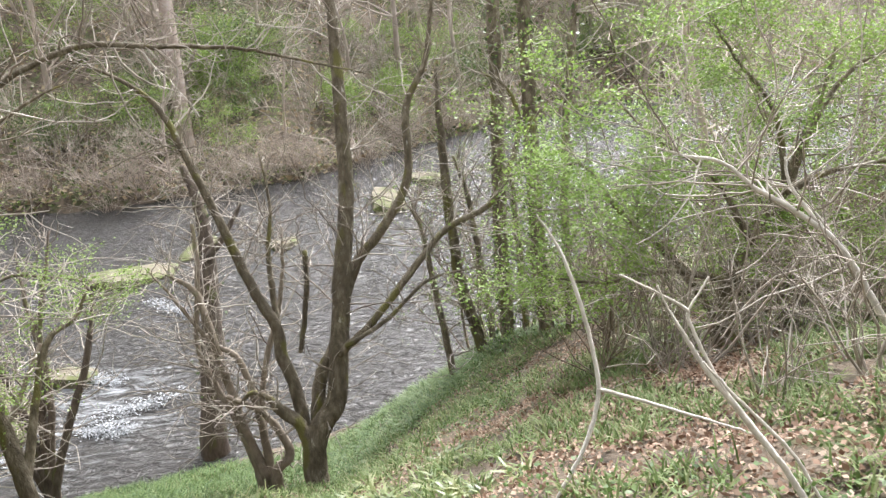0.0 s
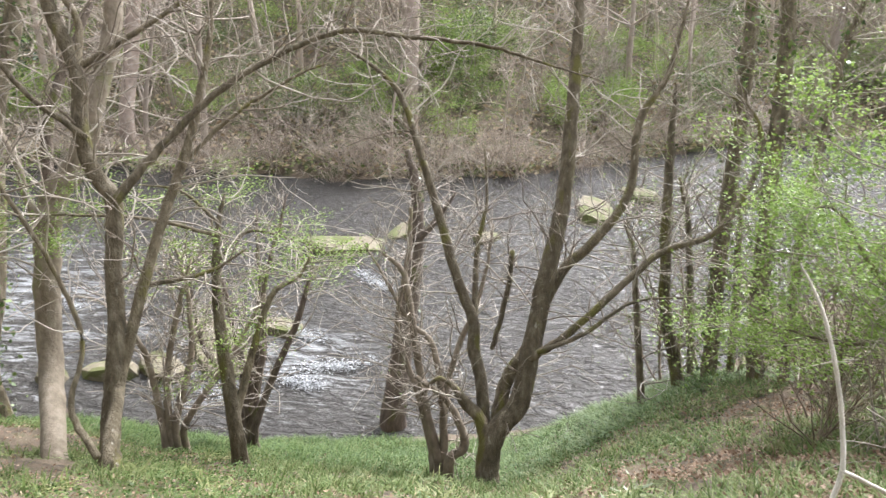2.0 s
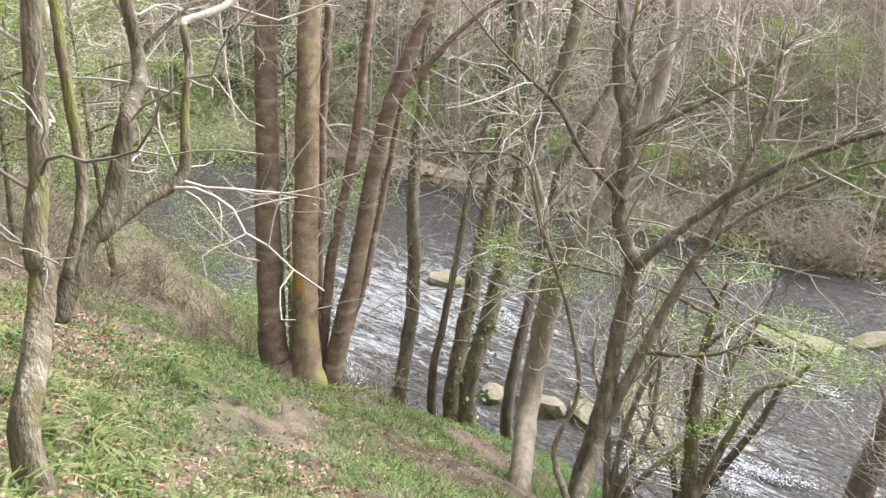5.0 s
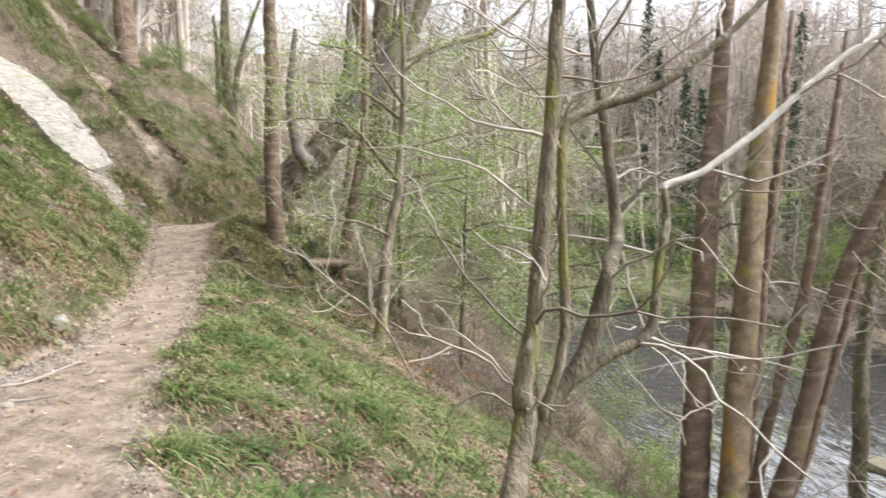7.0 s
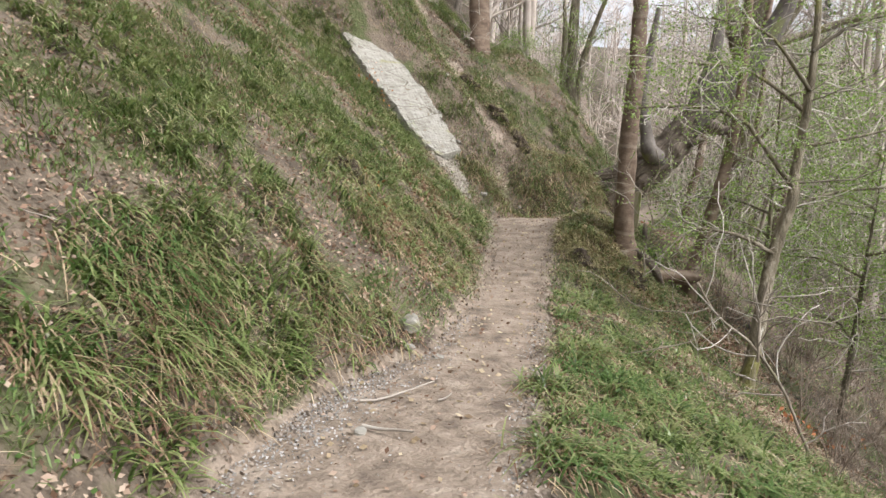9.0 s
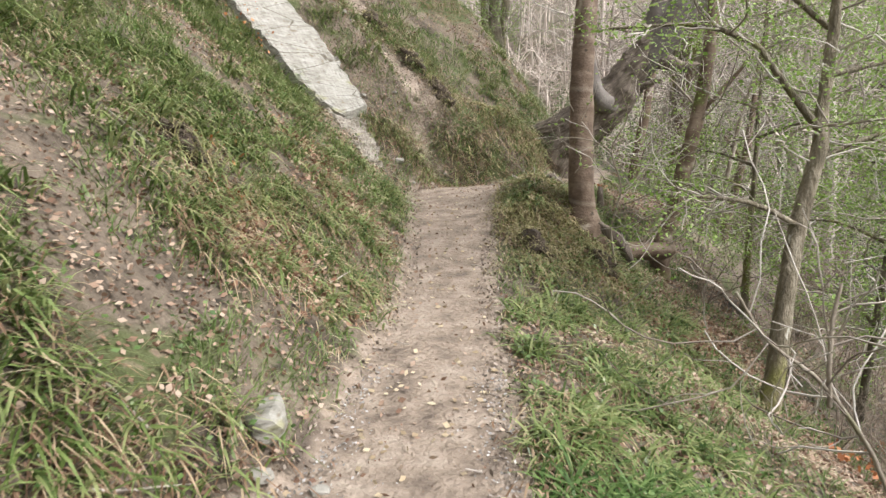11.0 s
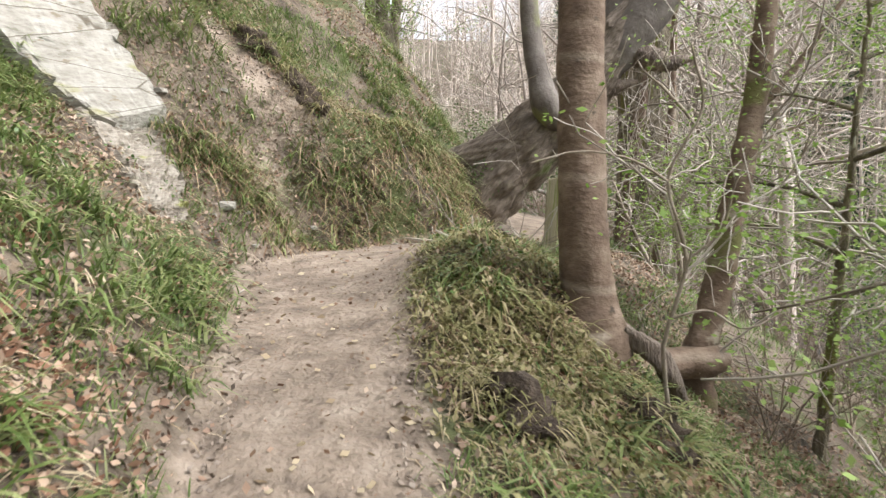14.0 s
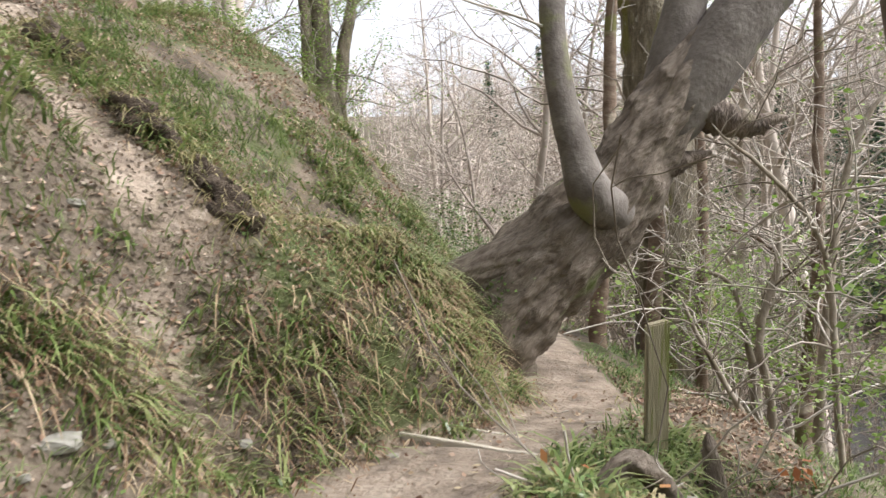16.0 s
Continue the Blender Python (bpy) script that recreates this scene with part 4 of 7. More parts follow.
limbs.append(("limb", [(3.56, 5.08, 0.42, 0.026), (3.09, 5.06, 0.63, 0.02), (2.43, 5.01, 0.7, 0.01)]))
limbs.append(("limb", [(3.91, 5.55, 2.07, 0.027), (3.26, 5.55, 2.51, 0.02), (2.38, 5.49, 2.61, 0.01)]))
limbs.append(("limb", [(3.85, 5.34, 2.75, 0.026), (4.35, 5.43, 3.09, 0.019), (5.12, 5.54, 3.32, 0.01)]))
limbs.append(("limb", [(3.87, 5.38, 2.31, 0.026), (3.36, 5.42, 2.94, 0.02), (2.7, 5.39, 3.11, 0.01)]))
limbs.append(("limb", [(3.73, 5.27, 0.94, 0.027), (4.28, 5.35, 1.15, 0.02), (4.94, 5.42, 1.24, 0.01)]))
hero_tree("tree", "slender mossy sapling coming into light green leaf", BARK_MOSS, seed=12, twigs=64, leaves=330, spread=0.1, level=0.35, limbs=limbs)

limbs = []
limbs.append(("trunk", [(-0.4, 14.26, 3.26, 0.326), (-0.46, 14.33, 3.8, 0.258), (-0.49, 14.5, 5.01, 0.231), (-0.57, 14.78, 7.02, 0.204), (-0.84, 15.44, 11.72, 0.095)]))
hero_tree("tree", "tall tree at the head of the bank", BARK_BEECH, seed=14, twigs=30, limbs=limbs)

limbs = []
limbs.append(("trunk", [(1.95, 16.34, 2.49, 0.201), (1.89, 16.39, 3.19, 0.178), (1.89, 16.42, 3.89, 0.147), (1.89, 16.47, 4.82, 0.131), (1.97, 16.54, 6.82, 0.07)]))
limbs.append(("trunk", [(2.04, 16.42, 2.53, 0.133), (2.1, 16.44, 3.19, 0.101), (2.24, 16.44, 4.05, 0.086), (2.52, 16.41, 4.96, 0.062), (3.08, 16.33, 6.49, 0.031)]))
limbs.append(("trunk", [(1.84, 16.27, 2.68, 0.099), (1.69, 16.35, 3.41, 0.092), (1.7, 16.39, 4.33, 0.076), (1.63, 16.46, 5.41, 0.038)]))
hero_tree("tree", "many-stemmed mossy tree on the shoulder of the bank", BARK_MOSS, seed=15, twigs=40, leaves=260, limbs=limbs)

limbs = []
limbs.append(("trunk", [(5.96, 14.63, 2.18, 0.445), (5.96, 14.72, 3.66, 0.415), (5.99, 14.79, 4.84, 0.326), (6.1, 14.86, 6.18, 0.252), (6.16, 14.97, 7.96, 0.208), (6.23, 15.14, 10.92, 0.089)]))
limbs.append(("limb", [(5.94, 14.72, 3.66, 0.267), (5.49, 14.81, 4.68, 0.222), (5.24, 14.91, 6.15, 0.193), (5.07, 15.03, 7.92, 0.163), (4.75, 15.22, 10.87, 0.074)]))
limbs.append(("limb", [(6.02, 14.72, 3.81, 0.267), (6.7, 14.75, 4.87, 0.237), (7.26, 14.79, 6.07, 0.208), (7.74, 14.83, 7.27, 0.178), (8.64, 14.91, 9.52, 0.089)]))
limbs.append(("limb", [(6.28, 14.73, 4.11, 0.104), (7.89, 14.67, 4.68, 0.089), (9.21, 14.61, 5.1, 0.074), (10.37, 14.6, 6.1, 0.037)]))
hero_tree("tree", "mossy tree with three upright limbs against the sky", BARK_MOSS, seed=16, twigs=46, limbs=limbs)

limbs = []
limbs.append(("trunk", [(11.57, -9.35, -5.56, 0.112), (11.93, -9.13, -4.69, 0.103), (12.36, -8.93, -3.66, 0.094), (13.16, -8.9, -1.75, 0.07), (13.66, -8.95, -0.54, 0.028)]))
hero_tree("tree", "thin bare alder stem at the river edge", BARK_MOSS, seed=20, twigs=34, ivy=0, leaves=30, limbs=limbs)

limbs = []
limbs.append(("trunk", [(11.15, -9.5, -5.28, 0.126), (11.63, -9.57, -4.12, 0.117), (12.19, -9.64, -2.8, 0.117), (13.02, -9.83, -0.81, 0.117), (13.64, -9.94, 0.68, 0.108), (14.61, -10.02, 2.99, 0.054)]))
hero_tree("tree", "upright ivy-clad trunk at the river edge", BARK_MOSS, seed=21, twigs=34, ivy=1, leaves=60, limbs=limbs)

limbs = []
limbs.append(("trunk", [(10.39, -9.97, -4.77, 0.124), (10.84, -9.92, -3.7, 0.116), (11.35, -9.97, -2.48, 0.116), (12.14, -10.11, -0.57, 0.116), (12.69, -10.16, 0.72, 0.108), (13.58, -10.24, 2.86, 0.05)]))
hero_tree("tree", "upright ivy-clad trunk at the river edge", BARK_MOSS, seed=22, twigs=34, ivy=1, leaves=60, limbs=limbs)

limbs = []
limbs.append(("trunk", [(11.4, -9.97, -5.46, 0.069), (11.9, -9.97, -4.27, 0.064), (12.47, -10, -2.91, 0.055), (12.82, -9.98, -2.06, 0.028)]))
hero_tree("tree", "thin bare alder stem at the river edge", BARK_MOSS, seed=23, twigs=34, ivy=0, leaves=30, limbs=limbs)

limbs = []
limbs.append(("trunk", [(10.25, -10.2, -4.58, 0.073), (10.97, -10.33, -2.86, 0.065), (11.47, -10.47, -1.67, 0.061), (11.88, -10.66, -0.7, 0.057), (12.23, -10.82, 0.12, 0.053), (12.6, -11.15, 1.02, 0.032)]))
hero_tree("tree", "thin bare alder stem at the river edge", BARK_MOSS, seed=24, twigs=34, ivy=0.2, leaves=30, limbs=limbs)

limbs = []
limbs.append(("trunk", [(11.77, -8.69, -5.58, 0.067), (12.25, -8.58, -4.44, 0.057), (12.76, -8.44, -3.2, 0.043), (12.98, -8.25, -2.67, 0.019)]))
hero_tree("tree", "thin bare alder stem at the river edge", BARK_MOSS, seed=25, twigs=34, ivy=0, leaves=30, limbs=limbs)

limbs = []
limbs.append(("trunk", [(11.86, -9.52, -5.65, 0.062), (12.49, -9.43, -4.14, 0.058), (13.08, -9.32, -2.72, 0.048), (13.38, -9.14, -2.01, 0.024)]))
hero_tree("tree", "thin bare alder stem at the river edge", BARK_MOSS, seed=26, twigs=34, ivy=0, leaves=30, limbs=limbs)

limbs = []
limbs.append(("trunk", [(15.62, -3.88, -8.71, 0.305), (16.08, -3.97, -7.61, 0.252), (16.7, -4.1, -6.14, 0.226), (17.31, -4.2, -4.67, 0.172), (17.67, -4.13, -3.82, 0.133), (18.02, -3.88, -2.95, 0.08)]))
limbs.append(("limb", [(17.02, -4.19, -4.84, 0.092), (17.23, -4.67, -4.37, 0.066), (17.48, -5.07, -3.77, 0.033)]))
hero_tree("tree", "stout brown trunk at the water edge", BARK_DARK, seed=30, twigs=40, ivy=0.15, limbs=limbs)

limbs = []
limbs.append(("trunk", [(40.61, -0.59, -8.49, 0.406), (42.17, -0.46, -4.75, 0.39), (43.62, -0.32, -1.29, 0.375), (46.02, -0.27, 4.47, 0.312), (48.67, -0.2, 10.81, 0.156)]))
hero_tree("tree", "tall bare trunk with pinkish flaking bark across the river", BARK_PINK, seed=31, twigs=40, limbs=limbs)

limbs = []
limbs.append(("trunk", [(36.21, 13.33, -6.6, 0.375), (37.52, 13.29, -3.37, 0.375), (39.03, 13.35, 0.45, 0.343), (41.14, 13.89, 6.32, 0.312)]))
hero_tree("tree", "tall pale trunk among the far trees", BARK_PINK, seed=32, twigs=30, limbs=limbs)

limbs = []
limbs.append(("trunk", [(2.2, 11.81, -0.5, 0.34), (2.34, 11.79, 0.0, 0.355), (2.5, 11.77, 0.42, 0.385), (2.77, 11.71, 0.81, 0.40), (3.12, 11.62, 1.16, 0.375), (3.5, 11.53, 1.51, 0.345), (3.75, 11.47, 1.86, 0.294), (3.99, 11.42, 2.2, 0.271), (4.26, 11.37, 2.53, 0.222), (4.55, 11.31, 2.84, 0.165), (4.83, 11.25, 3.17, 0.111), (5.07, 11.2, 3.46, 0.044)]))
limbs.append(("limb", [(3.5, 11.41, 1.36, 0.184), (3.18, 11.2, 1.54, 0.17), (3.09, 11.23, 1.86, 0.124), (3.03, 11.27, 2.19, 0.108), (2.99, 11.3, 2.69, 0.095), (3.02, 11.32, 3.23, 0.091), (3.15, 11.34, 4.3, 0.045)]))
limbs.append(("limb", [(3.85, 11.36, 1.82, 0.088), (4.01, 11.33, 2.07, 0.184), (4.19, 11.29, 2.36, 0.228), (4.4, 11.25, 2.66, 0.246), (4.61, 11.21, 2.93, 0.241), (4.96, 11.14, 3.35, 0.219), (5.4, 11.06, 4.24, 0.167), (5.8, 11.02, 5.54, 0.088)]))
limbs.append(("limb", [(3.95, 11.54, 2.26, 0.136), (4.12, 11.52, 2.66, 0.172), (4.25, 11.5, 3.06, 0.163), (4.33, 11.5, 3.51, 0.127), (4.37, 11.52, 4.18, 0.091), (4.39, 11.55, 4.95, 0.045)]))
limbs.append(("root", [(3.05, 11.5, 1.12, 0.27), (2.75, 11.56, 1.1, 0.21), (2.46, 11.62, 1.03, 0.16), (2.2, 11.68, 0.95, 0.13), (1.94, 11.74, 0.86, 0.10), (1.73, 11.8, 0.74, 0.07)]))
limbs.append(("snag", [(4.01, 11.32, 2.2, 0.153), (4.26, 11.24, 2.1, 0.127), (4.53, 11.17, 2.01, 0.096), (4.7, 11.12, 2.04, 0.052), (4.81, 11.09, 2.05, 0.015)]))
limbs.append(("snag", [(3.76, 11.36, 1.69, 0.131), (4, 11.3, 1.76, 0.074), (4.23, 11.24, 1.82, 0.017)]))
old_tree("tree", "massive old leaning tree with gnarled mossy bark", BARK_OLD, seed=50, twigs=12, limbs=limbs)

limbs = []
limbs.append(("trunk", [(7.48, -10.99, -2.99, 0.156), (7.65, -10.88, -2.64, 0.137), (7.81, -11.03, -2.18, 0.112), (7.95, -11.33, -1.73, 0.094), (8.08, -11.76, -1.23, 0.069), (8.31, -12.16, -0.49, 0.044), (8.54, -12.49, 0.19, 0.022)]))
limbs.append(("limb", [(7.33, -10.69, -2.44, 0.065), (7.66, -10.3, -1.82, 0.042), (7.98, -9.78, -1.3, 0.027), (8.23, -9.49, -0.85, 0.015), (8.3, -9.26, -0.79, 0.009)]))
limbs.append(("limb", [(7.26, -10.85, -1.48, 0.045), (7.59, -10.54, -0.84, 0.028), (7.79, -10.13, -0.56, 0.02), (8.05, -9.69, -0.13, 0.011)]))
limbs.append(("limb", [(7.32, -10.75, -1.92, 0.046), (7.5, -10.09, -1.79, 0.029), (7.6, -9.39, -1.87, 0.017), (7.8, -8.62, -1.73, 0.009)]))
limbs.append(("limb", [(7.21, -11.11, -0.96, 0.038), (7.19, -11.61, -0.77, 0.027), (7.11, -12.21, -0.7, 0.019), (7.07, -12.83, -0.52, 0.011)]))
limbs.append(("limb", [(7.91, -11.63, -1.16, 0.043), (8.22, -11.6, -0.43, 0.027), (8.53, -11.25, 0.15, 0.018), (8.77, -11.01, 0.61, 0.009)]))
limbs.append(("limb", [(7.88, -11.73, -0.67, 0.036), (8.04, -12.27, -0.03, 0.027), (8.04, -12.83, 0.22, 0.015)]))
limbs.append(("limb", [(7.26, -10.79, -2.03, 0.035), (7.24, -11.45, -1.79, 0.026), (7.14, -12.26, -1.66, 0.014)]))
hero_tree("tree", "bush tree in fresh light green leaf on the slope", BARK_MOSS, seed=51, twigs=95, leaves=1900, spread=0.12, level=0.5, limbs=limbs)

limbs = []
limbs.append(("trunk", [(9.36, -2.8, -4.66, 0.103), (9.69, -2.59, -3.61, 0.088), (10, -2.47, -2.72, 0.064), (10.27, -2.47, -2.04, 0.04), (10.44, -2.52, -1.67, 0.016)]))
limbs.append(("limb", [(9.88, -2.52, -2.49, 0.031), (10.19, -2.89, -2.11, 0.023), (10.36, -3.41, -2.25, 0.016), (10.45, -3.76, -2.39, 0.008)]))
limbs.append(("limb", [(10.03, -2.53, -2.12, 0.031), (9.78, -1.7, -1.84, 0.023), (9.45, -0.82, -1.72, 0.016), (9.16, -0.09, -1.66, 0.008)]))
limbs.append(("limb", [(10.09, -2.54, -1.97, 0.027), (10.07, -2.08, -1.54, 0.02), (9.86, -1.48, -1.41, 0.008)]))
limbs.append(("limb", [(9.39, -2.78, -4.58, 0.064), (9.87, -2.99, -3.6, 0.048), (10.19, -3.18, -3, 0.04), (10.38, -3.48, -2.84, 0.032), (10.55, -3.62, -2.58, 0.02)]))
hero_tree("tree", "low tree spreading a flat layer of young green leaves", BARK_MOSS, seed=52, twigs=34, leaves=330, spread=0.12, level=0.12, limbs=limbs)

limbs = []
limbs.append(("trunk", [(11.77, -1.97, -6.47, 0.079), (12.2, -1.76, -5.43, 0.064), (12.58, -1.45, -4.52, 0.054), (12.92, -1.19, -3.69, 0.039), (13.26, -0.99, -2.88, 0.015)]))
limbs.append(("trunk", [(11.77, -2, -6.47, 0.088), (12.28, -1.99, -5.25, 0.069), (12.73, -2.07, -4.16, 0.054), (13.08, -2.26, -3.35, 0.039), (13.38, -2.41, -2.62, 0.015)]))
limbs.append(("trunk", [(11.68, -2.1, -6.41, 0.073), (12.08, -2.41, -5.47, 0.063), (12.38, -2.71, -4.76, 0.059), (12.61, -2.86, -4.22, 0.049), (12.83, -2.97, -3.68, 0.034), (12.95, -2.87, -3.41, 0.02)]))
limbs.append(("trunk", [(11.85, -1.88, -6.54, 0.064), (12.17, -1.5, -5.75, 0.055), (12.36, -1.01, -5.29, 0.045), (12.67, -0.77, -4.55, 0.035), (13.08, -0.54, -3.54, 0.015)]))
limbs.append(("trunk", [(11.77, -2.02, -6.47, 0.069), (12.43, -2.14, -4.89, 0.054), (12.88, -1.96, -3.8, 0.039), (13.26, -1.87, -2.89, 0.015)]))
hero_tree("shrub", "bare many-stemmed coppice at the water edge", BARK_DARK, seed=53, twigs=90, kind="shrub", limbs=limbs)

limbs = []
limbs.append(("trunk", [(10.87, -5.44, -6.11, 0.081), (11.15, -5.2, -5.44, 0.072), (11.5, -5.01, -4.6, 0.063), (11.84, -4.82, -3.76, 0.059), (12.02, -4.67, -3.34, 0.045), (12.12, -4.31, -3.09, 0.023)]))
limbs.append(("trunk", [(10.87, -5.53, -6.11, 0.072), (11.22, -5.45, -5.27, 0.059), (11.57, -5.24, -4.44, 0.05), (11.7, -4.84, -4.1, 0.036), (12.02, -4.3, -3.34, 0.023), (12.16, -4.04, -3, 0.009)]))
limbs.append(("trunk", [(10.71, -5.64, -5.98, 0.08), (10.81, -5.86, -5.74, 0.071), (11.05, -5.56, -5.16, 0.053), (11.18, -5.03, -4.82, 0.036)]))
limbs.append(("trunk", [(10.95, -5.34, -6.17, 0.064), (11.3, -5.08, -5.33, 0.055), (11.58, -4.77, -4.65, 0.046), (11.79, -4.64, -4.14, 0.041), (12.22, -4.76, -3.13, 0.041), (12.5, -4.76, -2.46, 0.032)]))
limbs.append(("trunk", [(10.95, -5.49, -6.17, 0.064), (11.48, -5.54, -4.91, 0.05), (12.01, -5.97, -3.65, 0.037), (12.43, -6.12, -2.65, 0.018)]))
hero_tree("shrub", "pale bare coppice stems beside the alder", BARK_PALE, seed=54, twigs=110, kind="shrub", limbs=limbs)

limbs = []
limbs.append(("trunk", [(10.04, -1.45, -5.28, 0.063), (10.35, -1.39, -4.44, 0.049), (10.74, -1.5, -3.59, 0.04), (11.07, -1.63, -2.91, 0.022)]))
limbs.append(("trunk", [(10.08, -1.53, -5.28, 0.063), (10.55, -1.69, -4.26, 0.045), (10.85, -1.6, -3.42, 0.036), (11.06, -1.39, -2.66, 0.018)]))
limbs.append(("trunk", [(10, -1.37, -5.28, 0.058), (10.3, -1.12, -4.27, 0.045), (10.41, -0.76, -3.6, 0.031), (10.64, -0.65, -2.93, 0.013)]))
limbs.append(("trunk", [(10.21, -1.62, -5.33, 0.054), (10.8, -2.18, -4.47, 0.041), (11.33, -2.62, -3.61, 0.027)]))
hero_tree("shrub", "bare hazel thicket at the river edge", BARK_PALE, seed=55, twigs=120, kind="shrub", limbs=limbs)

limbs = []
limbs.append(("trunk", [(3.12, -8.26, -0.62, 0.014), (3.18, -8.21, -0.50, 0.013), (3.28, -8.08, -0.31, 0.013), (3.39, -7.95, -0.12, 0.010), (3.45, -7.88, 0.01, 0.007), (3.50, -7.84, 0.09, 0.004), (3.53, -7.81, 0.17, 0.004)]))
limbs.append(("limb", [(3.28, -8.08, -0.32, 0.008), (3.37, -7.98, -0.14, 0.007), (3.46, -7.91, 0.04, 0.007), (3.48, -7.90, 0.09, 0.006), (3.54, -7.78, 0.16, 0.004), (3.58, -7.68, 0.21, 0.004)]))
limbs.append(("limb", [(3.09, -8.29, -0.56, 0.006), (3.18, -8.19, -0.38, 0.007), (3.29, -8.02, -0.19, 0.006), (3.36, -7.92, -0.07, 0.004)]))
limbs.append(("limb", [(3.48, -7.91, 0.08, 0.005), (3.50, -7.97, 0.15, 0.004), (3.51, -8.00, 0.19, 0.004)]))
hero_tree("dead_branch", "fallen pale dead branch leaning on the slope", WOOD_WHITE, seed=56, twigs=0, kind="branch", limbs=limbs)

limbs = []
limbs.append(("trunk", [(4.00, -7.63, -1.17, 0.012), (4.06, -7.77, -0.97, 0.011), (4.15, -7.88, -0.72, 0.011), (4.26, -7.87, -0.46, 0.011), (4.37, -7.82, -0.20, 0.010), (4.47, -7.76, -0.02, 0.007), (4.53, -7.68, 0.12, 0.004)]))
limbs.append(("limb", [(4.16, -7.88, -0.69, 0.010), (4.08, -8.12, -0.76, 0.009), (3.99, -8.39, -0.85, 0.007), (3.92, -8.60, -0.92, 0.006)]))
hero_tree("branch", "thin pale arching briar stems", WOOD_WHITE, seed=57, twigs=0, kind="branch", limbs=limbs)

limbs = []
limbs.append(("trunk", [(4.9, -10.64, -1.42, 0.023), (5.06, -10.4, -1.16, 0.025), (5.21, -10.25, -0.86, 0.023), (5.35, -10.09, -0.6, 0.021), (5.48, -9.84, -0.41, 0.02), (5.59, -9.59, -0.25, 0.016), (5.69, -9.42, -0.1, 0.014), (5.77, -9.16, -0.04, 0.01), (5.84, -8.94, 0.03, 0.006)]))
limbs.append(("limb", [(5.38, -10.05, -0.56, 0.016), (5.54, -9.86, -0.27, 0.012), (5.62, -9.84, -0.08, 0.008)]))
hero_tree("branch", "bleached bare branch reaching over the slope", WOOD_WHITE, seed=58, twigs=26, kind="branch", limbs=limbs)

limbs = []
limbs.append(("trunk", [(3.36, 2.99, -1.27, 0.015), (3.22, 3.02, -0.94, 0.015), (3.04, 3.06, -0.56, 0.015), (2.74, 3.09, -0.17, 0.013), (2.42, 3.1, 0.08, 0.01), (2.22, 3.12, 0.37, 0.01)]))
limbs.append(("limb", [(2.8, 3.07, -0.32, 0.015), (2.8, 3.13, 0.09, 0.015), (2.86, 3.18, 0.4, 0.01)]))
hero_tree("branch", "thin dead twigs trailing from the slope", BARK_PALE, seed=59, twigs=14, kind="branch", limbs=limbs)

limbs = []
limbs.append(("trunk", [(5.78, 12.21, -1.49, 0.101), (5.93, 12.29, -0.56, 0.081), (6.22, 12.38, 0.64, 0.067), (6.37, 12.49, 1.84, 0.054), (6.53, 12.59, 2.91, 0.047), (6.69, 12.74, 4.51, 0.02)]))
limbs.append(("trunk", [(5.69, 13.65, -1.29, 0.078), (5.79, 13.76, -0.21, 0.07), (5.97, 13.88, 1.19, 0.062), (6.07, 14.02, 2.59, 0.055), (6.14, 14.15, 3.98, 0.039)]))
limbs.append(("limb", [(6.15, 12.36, 0.38, 0.034), (5.69, 12.47, 0.98, 0.023), (5.23, 12.54, 1.18, 0.013)]))
hero_tree("tree", "slim curving beech stems on the lower slope", BARK_BEECH, seed=62, twigs=60, limbs=limbs)

limbs = []
limbs.append(("trunk", [(4.95, 11.32, -1.15, 0.033), (4.63, 11.43, -0.47, 0.028), (4.32, 11.55, 0.21, 0.021), (4.13, 11.63, 0.69, 0.012)]))
limbs.append(("trunk", [(4.89, 10.72, -0.91, 0.023), (4.87, 10.77, -0.06, 0.027), (4.89, 10.8, 0.7, 0.025), (4.8, 10.85, 1.21, 0.021), (4.47, 10.96, 1.65, 0.017), (4.16, 11.06, 1.97, 0.008)]))
limbs.append(("trunk", [(5.04, 11.7, -1.21, 0.04), (5.08, 11.73, -0.41, 0.037), (5.02, 11.78, 0.19, 0.037), (5.21, 11.75, 0.78, 0.035), (5.26, 11.76, 1.08, 0.022)]))
limbs.append(("trunk", [(5.47, 11.62, -0.64, 0.045), (5.58, 11.63, 0.16, 0.04), (5.79, 11.63, 1.35, 0.035), (6.05, 11.59, 2.03, 0.025), (6.43, 11.51, 2.5, 0.012)]))
hero_tree("tree", "thin bare saplings with crooked twigs below the path", BARK_PALE, seed=63, twigs=60, limbs=limbs)

limbs = []
limbs.append(("trunk", [(4.64, 14.14, -0.15, 0.107), (4.72, 14.15, 0.55, 0.101), (4.89, 14.16, 1.68, 0.087), (5.03, 14.2, 3.22, 0.074), (5.16, 14.23, 4.55, 0.06), (5.34, 14.28, 6.56, 0.027)]))
hero_tree("tree", "slim ringed beech trunk below the old tree", BARK_BEECH, seed=64, twigs=12, limbs=limbs)

limbs = []
limbs.append(("trunk", [(5.4, 14.33, -0.58, 0.126), (5.56, 14.34, 0.46, 0.112), (5.7, 14.35, 1.51, 0.105), (5.88, 14.36, 2.69, 0.098), (6.06, 14.37, 3.95, 0.084), (6.32, 14.41, 6.04, 0.035)]))
hero_tree("tree", "slim ringed beech trunk below the old tree", BARK_BEECH, seed=65, twigs=12, limbs=limbs)

